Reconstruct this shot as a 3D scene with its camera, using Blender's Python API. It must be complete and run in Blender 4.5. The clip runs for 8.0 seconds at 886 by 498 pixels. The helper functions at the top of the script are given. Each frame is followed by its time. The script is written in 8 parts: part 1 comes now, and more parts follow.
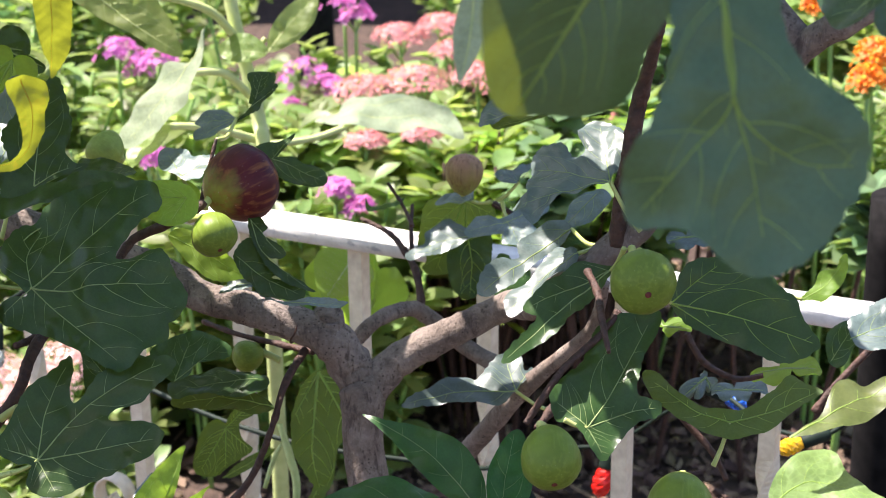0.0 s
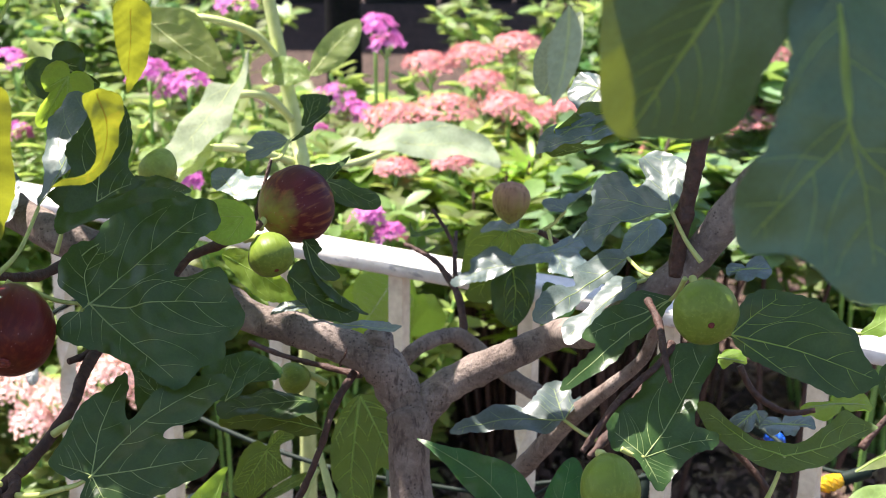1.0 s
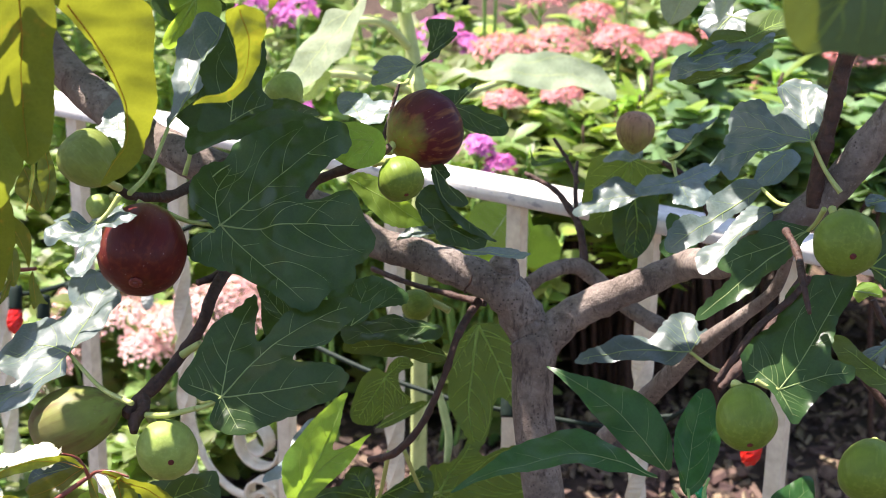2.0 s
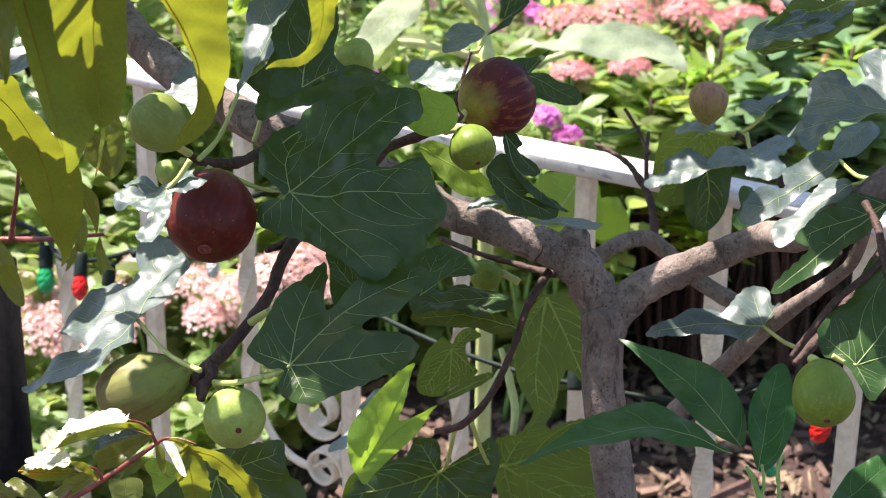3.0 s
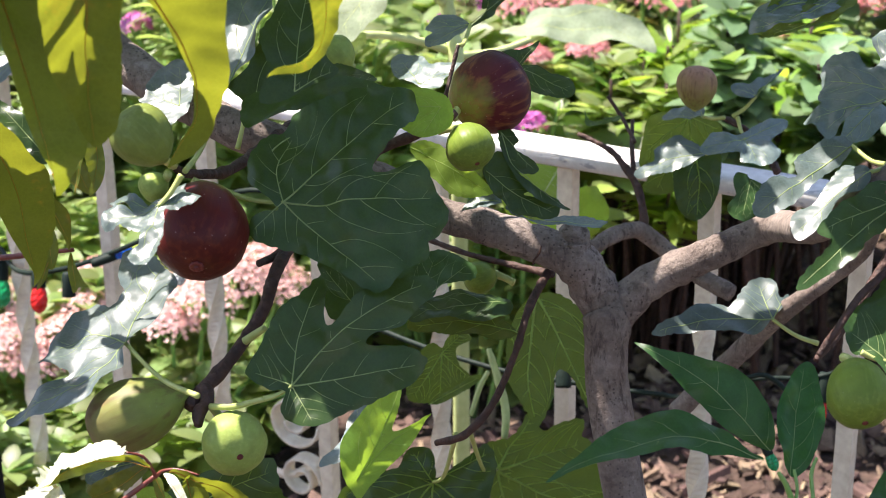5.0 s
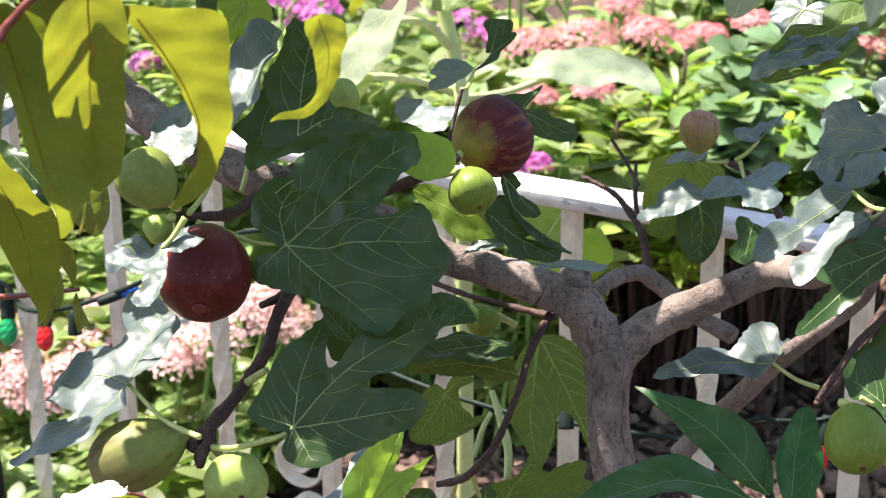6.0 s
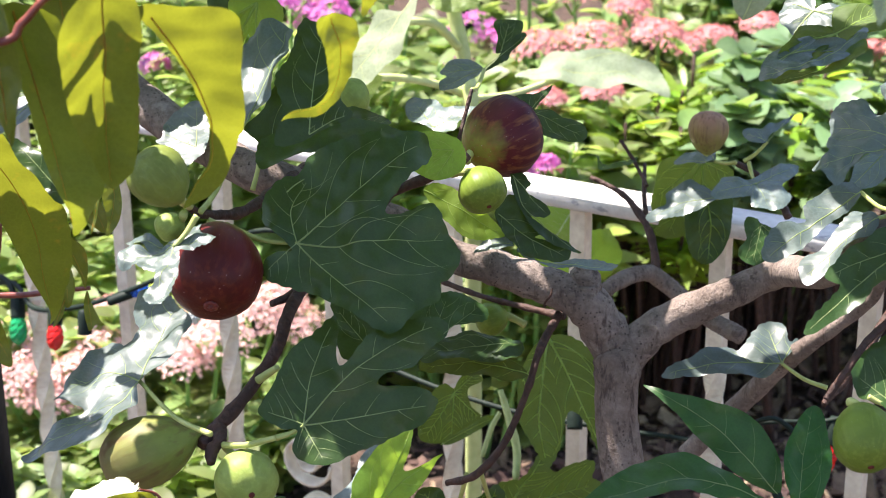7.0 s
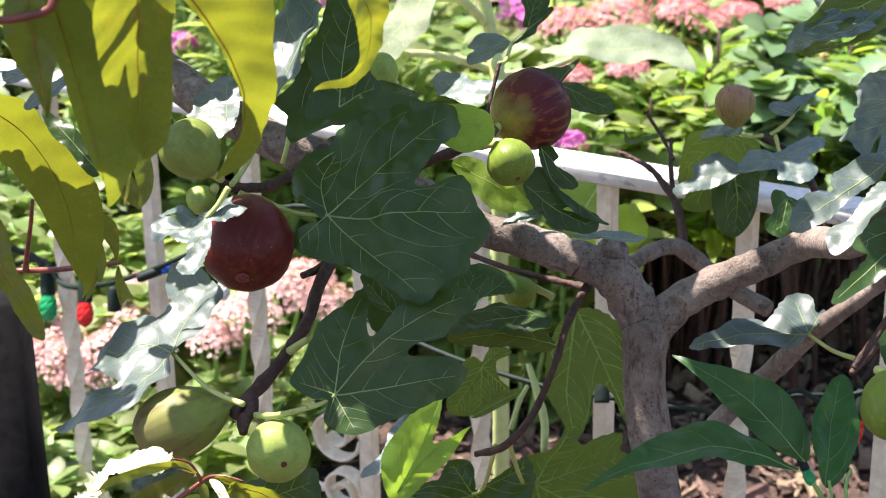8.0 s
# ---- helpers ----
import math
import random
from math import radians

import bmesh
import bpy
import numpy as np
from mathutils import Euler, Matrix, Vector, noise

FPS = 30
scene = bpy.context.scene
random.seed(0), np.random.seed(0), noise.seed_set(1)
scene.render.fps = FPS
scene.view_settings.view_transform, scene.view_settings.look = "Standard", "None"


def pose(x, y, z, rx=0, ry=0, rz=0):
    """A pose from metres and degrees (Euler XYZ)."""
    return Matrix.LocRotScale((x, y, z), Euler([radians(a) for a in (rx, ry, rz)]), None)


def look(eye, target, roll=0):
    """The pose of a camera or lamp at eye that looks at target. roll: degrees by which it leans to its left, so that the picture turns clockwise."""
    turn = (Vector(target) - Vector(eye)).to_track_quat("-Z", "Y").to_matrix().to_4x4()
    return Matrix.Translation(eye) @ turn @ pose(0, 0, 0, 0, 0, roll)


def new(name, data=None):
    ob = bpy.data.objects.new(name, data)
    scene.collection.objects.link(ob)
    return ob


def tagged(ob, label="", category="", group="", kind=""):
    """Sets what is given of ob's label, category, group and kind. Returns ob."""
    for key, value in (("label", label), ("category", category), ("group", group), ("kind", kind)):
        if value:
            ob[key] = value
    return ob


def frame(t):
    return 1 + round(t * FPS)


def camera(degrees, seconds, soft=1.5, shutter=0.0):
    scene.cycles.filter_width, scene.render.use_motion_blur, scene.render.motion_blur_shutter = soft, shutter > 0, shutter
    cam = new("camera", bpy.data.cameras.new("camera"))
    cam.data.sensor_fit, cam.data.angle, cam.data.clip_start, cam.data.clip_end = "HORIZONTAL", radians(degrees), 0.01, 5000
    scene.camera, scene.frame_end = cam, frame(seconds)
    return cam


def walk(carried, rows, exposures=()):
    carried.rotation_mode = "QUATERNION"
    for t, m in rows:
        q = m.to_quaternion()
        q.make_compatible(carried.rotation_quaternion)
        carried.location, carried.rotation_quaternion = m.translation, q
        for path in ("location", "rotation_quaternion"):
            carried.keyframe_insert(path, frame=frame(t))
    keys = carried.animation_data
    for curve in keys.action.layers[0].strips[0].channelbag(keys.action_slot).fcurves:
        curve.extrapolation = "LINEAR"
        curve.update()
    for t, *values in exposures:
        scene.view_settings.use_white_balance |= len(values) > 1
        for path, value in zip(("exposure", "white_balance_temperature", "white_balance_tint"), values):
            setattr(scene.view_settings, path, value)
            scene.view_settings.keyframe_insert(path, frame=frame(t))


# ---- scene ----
import mathutils

cam = camera(26.0, 8.0, soft=0.5)
PATH = [
    (0, (0.1107, -0.0698, 1.5776), (0.2029, 1.7853, 0.836), -0.66),
    (0.5, (0.095, -0.068, 1.5767), (0.218, 1.7955, 0.861), -0.59),
    (1, (0.0757, -0.0677, 1.5728), (0.1677, 1.7996, 0.8624), 0.76),
    (1.5, (0.0635, -0.0592, 1.5607), (0.091, 1.7912, 0.8021), 0.52),
    (1.7, (0.0566, -0.062, 1.5631), (0.0737, 1.786, 0.7986), 0.51),
    (2.8, (0.0414, -0.0433, 1.5512), (-0.0059, 1.7917, 0.7571), 0.82),
    (3, (0.0411, -0.0465, 1.553), (-0.0172, 1.7868, 0.7559), 0.58),
    (3.5, (0.0408, -0.0433, 1.545), (-0.0324, 1.7826, 0.732), -0.11),
    (4, (0.0267, -0.0216, 1.5277), (-0.0319, 1.7865, 0.6748), -0.08),
    (4.5, (0.007, 0.0162, 1.5244), (0.0251, 1.8033, 0.6266), -0.56),
    (5, (-0.0026, 0.0108, 1.5441), (0.014, 1.8368, 0.7282), -0.78),
    (6.5, (0.0031, 0.0041, 1.5504), (0.0068, 1.8464, 0.7719), -0.44),
    (7, (0, 0, 1.55), (0, 1.8427, 0.7725), -0.5),
    (7.5, (-0.0006, -0.006, 1.547), (-0.0207, 1.8292, 0.7522), -0.88),
    (8, (-0.0032, -0.01, 1.5479), (-0.0281, 1.8252, 0.7533), -1.01),
]
walk(cam, [(t, look(eye, target, roll)) for t, eye, target, roll in PATH], exposures=[(0, 1.72, 6600, 19), (3.5, 1.6, 6600, 19), (4.5, 1.55, 6600, 19), (6.5, 1.82, 6600, 19), (8, 1.72, 6600, 19)])
cam.data.dof.use_dof = True
cam.data.dof.focus_distance = 1.15
cam.data.dof.aperture_fstop = 19.0

# ---------------------------------------------------------------- light
SUN_TO = Vector((-0.37, 0.22, 0.90)).normalized()
world = bpy.data.worlds.new("sky")
scene.world = world
world.use_nodes = True
wt = world.node_tree
sky = wt.nodes.new("ShaderNodeTexSky")
sky.sky_type = "NISHITA"
sky.sun_disc = False
sky.sun_elevation = math.asin(SUN_TO.z)
sky.sun_rotation = math.atan2(SUN_TO.x, SUN_TO.y)
wt.links.new(sky.outputs[0], wt.nodes["Background"].inputs[0])
wt.nodes["Background"].inputs[1].default_value = 0.092
sun = new("sun", bpy.data.lights.new("sun", "SUN"))
sun.data.energy = 5.0
sun.data.angle = radians(0.55)
sun.data.color = (1.0, 0.95, 0.87)
sun.matrix_world = look(SUN_TO * 20, (0, 0, 0))


# ---------------------------------------------------------------- materials
def nodes_of(name):
    m = bpy.data.materials.new(name)
    m.use_nodes = True
    return m, m.node_tree.nodes, m.node_tree.links, m.node_tree.nodes["Principled BSDF"]


def ramp(nodes, links, source, stops):
    r = nodes.new("ShaderNodeValToRGB")
    while len(r.color_ramp.elements) < len(stops):
        r.color_ramp.elements.new(0.5)
    for e, (at, c) in zip(r.color_ramp.elements, stops):
        e.position, e.color = at, (*c, 1)
    links.new(source, r.inputs[0])
    return r.outputs[0]


def grain(nodes, links, scale, detail=4.0, stretch=None, coords="Object", rough=0.55):
    tc = nodes.new("ShaderNodeTexCoord")
    n = nodes.new("ShaderNodeTexNoise")
    n.inputs["Scale"].default_value, n.inputs["Detail"].default_value, n.inputs["Roughness"].default_value = scale, detail, rough
    if stretch:
        mp = nodes.new("ShaderNodeMapping")
        mp.inputs["Scale"].default_value = stretch
        links.new(tc.outputs[coords], mp.inputs[0])
        links.new(mp.outputs[0], n.inputs[0])
    else:
        links.new(tc.outputs[coords], n.inputs[0])
    return n.outputs[0]


def blend(nodes, links, fac, a, b, kind="MIX"):
    m = nodes.new("ShaderNodeMix")
    m.data_type, m.blend_type = "RGBA", kind
    for socket, v in ((m.inputs[0], fac), (m.inputs[6], a), (m.inputs[7], b)):
        if isinstance(v, (int, float)):
            socket.default_value = v
        elif isinstance(v, tuple):
            socket.default_value = (*v, 1)
        else:
            links.new(v, socket)
    return m.outputs[2]


def bump(nodes, links, bsdf, height, strength, distance):
    b = nodes.new("ShaderNodeBump")
    b.inputs["Strength"].default_value, b.inputs["Distance"].default_value = strength, distance
    links.new(height, b.inputs["Height"])
    links.new(b.outputs[0], bsdf.inputs["Normal"])


def leaf_material(name, dark, light, through_colour, sheer=0.4, rough=0.42, scale=60.0, vary=0.25, spec=0.5, relief=0.25):
    """A blade: mottled green with a waxy gloss that lets some light through."""
    m, nodes, links, bsdf = nodes_of(name)
    big = grain(nodes, links, scale, 3.0)
    fine = grain(nodes, links, scale * 9, 2.0)
    base = ramp(nodes, links, big, [(0.3, dark), (0.7, light)])
    base = blend(nodes, links, 0.35, base, ramp(nodes, links, fine, [(0.3, (0.55, 0.55, 0.55)), (0.7, (1.3, 1.3, 1.3))]), "MULTIPLY")
    cells = nodes.new("ShaderNodeTexVoronoi")
    cells.feature = "DISTANCE_TO_EDGE"
    cells.inputs["Scale"].default_value = scale * 6.0
    links.new(nodes.new("ShaderNodeTexCoord").outputs["Object"], cells.inputs[0])
    net = ramp(nodes, links, cells.outputs[0], [(0.02, (0.26, 0.26, 0.26)), (0.10, (0, 0, 0))])
    base = blend(nodes, links, net, base, tuple(1.6 * c for c in light))
    info = nodes.new("ShaderNodeObjectInfo")
    geo = nodes.new("ShaderNodeNewGeometry")
    mix_random = nodes.new("ShaderNodeMath")
    mix_random.operation = "ADD"
    links.new(info.outputs["Random"], mix_random.inputs[0])
    links.new(geo.outputs["Random Per Island"], mix_random.inputs[1])
    wrap = nodes.new("ShaderNodeMath")
    wrap.operation = "FRACT"
    links.new(mix_random.outputs[0], wrap.inputs[0])
    hsv = nodes.new("ShaderNodeHueSaturation")
    spread = nodes.new("ShaderNodeMapRange")
    spread.inputs[3].default_value, spread.inputs[4].default_value = 1 - vary, 1 + vary
    links.new(wrap.outputs[0], spread.inputs[0])
    links.new(spread.outputs[0], hsv.inputs["Value"])
    hue = nodes.new("ShaderNodeMapRange")
    hue.inputs[3].default_value, hue.inputs[4].default_value = 0.5 - vary * 0.06, 0.5 + vary * 0.06
    links.new(wrap.outputs[0], hue.inputs[0])
    links.new(hue.outputs[0], hsv.inputs["Hue"])
    links.new(base, hsv.inputs["Color"])
    links.new(hsv.outputs[0], bsdf.inputs["Base Color"])
    bsdf.inputs["Roughness"].default_value = rough
    bsdf.inputs["Specular IOR Level"].default_value = spec
    raised = blend(nodes, links, 0.05, blend(nodes, links, 0.4, big, fine), ramp(nodes, links, cells.outputs[0], [(0.0, (0, 0, 0)), (0.14, (1, 1, 1))]))
    bump(nodes, links, bsdf, raised, relief, 0.0009)
    tl = nodes.new("ShaderNodeBsdfTranslucent")
    links.new(blend(nodes, links, 0.3, through_colour, hsv.outputs[0], "MULTIPLY"), tl.inputs[0])
    mix = nodes.new("ShaderNodeMixShader")
    mix.inputs[0].default_value = sheer
    links.new(bsdf.outputs[0], mix.inputs[1])
    links.new(tl.outputs[0], mix.inputs[2])
    links.new(mix.outputs[0], nodes["Material Output"].inputs[0])
    return m


def rusty(material, colour, scale=55.0, low=0.62):
    """Adds blotches of another colour to a leaf material."""
    nodes, links = material.node_tree.nodes, material.node_tree.links
    bsdf = nodes["Principled BSDF"]
    was = bsdf.inputs["Base Color"].links[0].from_socket
    spots = ramp(nodes, links, grain(nodes, links, scale, 3.0, rough=0.6), [(low, (0, 0, 0)), (low + 0.08, (0.8, 0.8, 0.8))])
    links.new(blend(nodes, links, spots, was, colour), bsdf.inputs["Base Color"])
    return material


def plain(name, a, b, rough=0.5, scale=80.0, bumps=0.3, depth=0.0006, metal=0.0, stretch=None, detail=5.0, spec=0.5):
    m, nodes, links, bsdf = nodes_of(name)
    big = grain(nodes, links, scale * 0.18, 3.0, stretch)
    fine = grain(nodes, links, scale, detail, stretch)
    c = ramp(nodes, links, fine, [(0.32, a), (0.68, b)])
    c = blend(nodes, links, 0.5, c, ramp(nodes, links, big, [(0.3, (0.7, 0.7, 0.7)), (0.7, (1.2, 1.2, 1.2))]), "MULTIPLY")
    links.new(c, bsdf.inputs["Base Color"])
    bsdf.inputs["Roughness"].default_value, bsdf.inputs["Metallic"].default_value = rough, metal
    bsdf.inputs["Specular IOR Level"].default_value = spec
    bump(nodes, links, bsdf, fine, bumps, depth)
    return m


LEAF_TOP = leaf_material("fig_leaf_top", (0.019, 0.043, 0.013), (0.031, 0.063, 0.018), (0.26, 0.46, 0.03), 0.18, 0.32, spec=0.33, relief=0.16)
# lighter, bluer copy of the fig leaf: sky sheen and sun in its colour
LEAF_SHEEN = leaf_material("fig_leaf_sheen", (0.074, 0.108, 0.098), (0.102, 0.142, 0.128), (0.28, 0.44, 0.05), 0.12, 0.42, spec=0.80, relief=0.14)
LEAF_UNDER = leaf_material("fig_leaf_under", (0.056, 0.094, 0.024), (0.086, 0.130, 0.034), (0.34, 0.48, 0.04), 0.34, 0.6, spec=0.3)
LEAF_YOUNG = leaf_material("fig_leaf_young", (0.120, 0.230, 0.030), (0.180, 0.300, 0.045), (0.58, 0.85, 0.08), 0.55, 0.5)
LEAF_NEAR = leaf_material("fig_leaf_near", (0.026, 0.066, 0.034), (0.040, 0.090, 0.046), (0.56, 0.68, 0.03), 0.11, 0.40, spec=0.5, relief=0.12)
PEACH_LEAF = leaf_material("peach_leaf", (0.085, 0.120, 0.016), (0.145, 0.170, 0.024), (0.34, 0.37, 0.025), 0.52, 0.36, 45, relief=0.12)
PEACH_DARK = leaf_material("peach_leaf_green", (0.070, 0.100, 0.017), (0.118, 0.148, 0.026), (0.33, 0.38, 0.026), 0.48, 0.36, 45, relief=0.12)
# near-white colour paints sun glare onto the upper sides of olive peach leaves
PEACH_GLARE = leaf_material("peach_leaf_glare", (0.50, 0.53, 0.38), (0.62, 0.64, 0.48), (0.7, 0.65, 0.1), 0.3, 0.4, 45)
PEPPER_LEAF = leaf_material("pepper_leaf", (0.015, 0.056, 0.014), (0.026, 0.086, 0.020), (0.14, 0.46, 0.03), 0.24, 0.34, 70, spec=0.32, relief=0.16)
PALE_LEAF = leaf_material("pale_leaf", (0.21, 0.27, 0.17), (0.29, 0.35, 0.23), (0.65, 0.75, 0.40), 0.35, 0.7, 40, 0.12, 0.3)
BUSH_LEAF = leaf_material("bush_leaf", (0.116, 0.176, 0.052), (0.196, 0.256, 0.084), (0.66, 0.84, 0.20), 0.44, 0.45, 40, 0.5)
STRAP_LEAF = leaf_material("strap_leaf", (0.150, 0.270, 0.032), (0.230, 0.350, 0.050), (0.62, 0.82, 0.08), 0.45, 0.40, 40, 0.35)
# darkened copy of the bush leaf; the shade is put into the green
BUSH_SHADED = leaf_material("bush_leaf_shaded", (0.035, 0.085, 0.028), (0.070, 0.140, 0.042), (0.36, 0.58, 0.08), 0.38, 0.45, 40, 0.5)
GREY_LEAF = leaf_material("shrub_leaf", (0.105, 0.185, 0.090), (0.175, 0.270, 0.130), (0.45, 0.66, 0.14), 0.36, 0.4, 40, 0.35)
SEDUM_PINK = leaf_material("sedum_flower", (0.58, 0.21, 0.21), (0.72, 0.33, 0.33), (0.82, 0.40, 0.37), 0.3, 0.7, 60, 0.3)
SEDUM_PALE = leaf_material("sedum_flower_pale", (0.66, 0.38, 0.36), (0.78, 0.53, 0.50), (0.88, 0.62, 0.52), 0.3, 0.7, 60, 0.3)
PHLOX = leaf_material("phlox_petal", (0.50, 0.12, 0.40), (0.66, 0.22, 0.54), (0.85, 0.30, 0.68), 0.4, 0.6, 60, 0.4)
MARIGOLD = leaf_material("marigold_petal", (0.78, 0.20, 0.008), (0.90, 0.32, 0.015), (0.95, 0.35, 0.02), 0.3, 0.6, 60, 0.3)
rusty(PEACH_LEAF, (0.42, 0.20, 0.03))
rusty(PEACH_DARK, (0.30, 0.24, 0.03))
rusty(LEAF_UNDER, (0.16, 0.15, 0.04), 40, 0.66)
VEIN = leaf_material("leaf_vein", (0.23, 0.31, 0.11), (0.32, 0.40, 0.15), (0.50, 0.65, 0.2), 0.25, 0.5, 200, 0.05)
VEIN_GREEN = leaf_material("leaf_vein_green", (0.30, 0.44, 0.10), (0.40, 0.54, 0.14), (0.7, 0.85, 0.15), 0.45, 0.5, 200, 0.05)
VEIN_AMBER = leaf_material("peach_midrib", (0.40, 0.22, 0.03), (0.50, 0.30, 0.05), (0.75, 0.42, 0.05), 0.6, 0.45, 200, 0.05)
STALK = plain("petiole", (0.36, 0.42, 0.11), (0.48, 0.52, 0.17), 0.45, 120)
PALE_STALK = plain("pale_stalk", (0.44, 0.51, 0.19), (0.54, 0.60, 0.25), 0.6, 120)
GREEN_STALK = plain("green_stalk", (0.16, 0.32, 0.07), (0.24, 0.40, 0.10), 0.4, 120)
RED_BARK = plain("red_bark", (0.105, 0.017, 0.013), (0.230, 0.060, 0.036), 0.36, 160, 0.5)
TWIG_BARK = plain("twig_bark", (0.032, 0.014, 0.009), (0.085, 0.038, 0.024), 0.65, 220, 1.0, 0.003)
WHITE_PAINT = plain("white_paint", (0.68, 0.58, 0.43), (0.84, 0.75, 0.58), 0.42, 130, 0.5, 0.0006)
RAIL_PAINT = plain("rail_paint", (0.66, 0.64, 0.60), (0.80, 0.78, 0.74), 0.42, 130, 0.5, 0.0006)


def worn(material, colour, scale, stretch):
    """Long thin worn streaks over a paint."""
    nodes, links = material.node_tree.nodes, material.node_tree.links
    bsdf = nodes["Principled BSDF"]
    was = bsdf.inputs["Base Color"].links[0].from_socket
    streaks = ramp(nodes, links, grain(nodes, links, scale, 4.0, stretch), [(0.60, (0, 0, 0)), (0.68, (0.8, 0.8, 0.8))])
    links.new(blend(nodes, links, streaks, was, colour), bsdf.inputs["Base Color"])


worn(RAIL_PAINT, (0.30, 0.31, 0.34), 150, (0.06, 1, 1))
BLACK_METAL = plain("black_metal", (0.006, 0.006, 0.006), (0.014, 0.013, 0.013), 0.9, 90, spec=0.08)
WIRE = plain("green_wire", (0.006, 0.014, 0.010), (0.014, 0.026, 0.018), 0.6, 200, spec=0.2)
DARK_WALL = plain("dark_boards", (0.016, 0.020, 0.020), (0.05, 0.055, 0.055), 0.8, 14, 0.6, 0.004, 0.0, (1, 1, 0.15))
SOIL = plain("soil", (0.028, 0.018, 0.013), (0.085, 0.052, 0.037), 0.95, 60, 1.0, 0.012)
CHIP = leaf_material("bark_chip", (0.078, 0.048, 0.033), (0.215, 0.140, 0.098), (0.1, 0.06, 0.04), 0.02, 0.85, 70, 0.6)


def bark_material():
    m, nodes, links, bsdf = nodes_of("fig_bark")
    big = grain(nodes, links, 28, 5.0)
    fine = grain(nodes, links, 260, 6.0, rough=0.65)
    c = ramp(nodes, links, big, [(0.28, (0.115, 0.088, 0.072)), (0.5, (0.215, 0.174, 0.146)), (0.75, (0.330, 0.285, 0.250))])
    c = blend(nodes, links, 0.6, c, ramp(nodes, links, fine, [(0.35, (0.55, 0.5, 0.48)), (0.65, (1.25, 1.2, 1.15))]), "MULTIPLY")
    tc = nodes.new("ShaderNodeTexCoord")
    vor = nodes.new("ShaderNodeTexVoronoi")
    vor.inputs["Scale"].default_value = 210
    links.new(tc.outputs["Object"], vor.inputs[0])
    c = blend(nodes, links, ramp(nodes, links, vor.outputs[0], [(0.10, (0.5, 0.5, 0.5)), (0.18, (0, 0, 0))]), c, (0.30, 0.25, 0.21))
    crack = grain(nodes, links, 150, 6.0, (1, 1, 0.22), "Object", 0.7)
    c = blend(nodes, links, ramp(nodes, links, crack, [(0.34, (0.85, 0.85, 0.85)), (0.46, (0, 0, 0))]), c, (0.060, 0.042, 0.034))
    pits = nodes.new("ShaderNodeTexVoronoi")
    pits.inputs["Scale"].default_value = 330
    links.new(tc.outputs["Object"], pits.inputs[0])
    spread = ramp(nodes, links, grain(nodes, links, 45, 3.0), [(0.42, (0, 0, 0)), (0.60, (1, 1, 1))])
    spots = blend(nodes, links, 1.0, ramp(nodes, links, pits.outputs[0], [(0.16, (0.85, 0.85, 0.85)), (0.30, (0, 0, 0))]), spread, "MULTIPLY")
    c = blend(nodes, links, spots, c, (0.045, 0.032, 0.026))
    rust = ramp(nodes, links, grain(nodes, links, 16, 4.0), [(0.55, (0, 0, 0)), (0.75, (0.55, 0.55, 0.55))])
    c = blend(nodes, links, rust, c, (0.19, 0.105, 0.075))
    scar = grain(nodes, links, 95, 3.0, (0.35, 1, 1), "Object", 0.6)
    c = blend(nodes, links, ramp(nodes, links, scar, [(0.30, (0.7, 0.7, 0.7)), (0.40, (0, 0, 0))]), c, (0.075, 0.052, 0.040))
    pale = ramp(nodes, links, grain(nodes, links, 70, 5.0, None, "Object", 0.7), [(0.60, (0, 0, 0)), (0.72, (0.6, 0.6, 0.6))])
    c = blend(nodes, links, pale, c, (0.36, 0.32, 0.28))
    links.new(c, bsdf.inputs["Base Color"])
    bsdf.inputs["Roughness"].default_value = 0.8
    bump(nodes, links, bsdf, blend(nodes, links, 0.5, fine, crack), 1.0, 0.004)
    return m


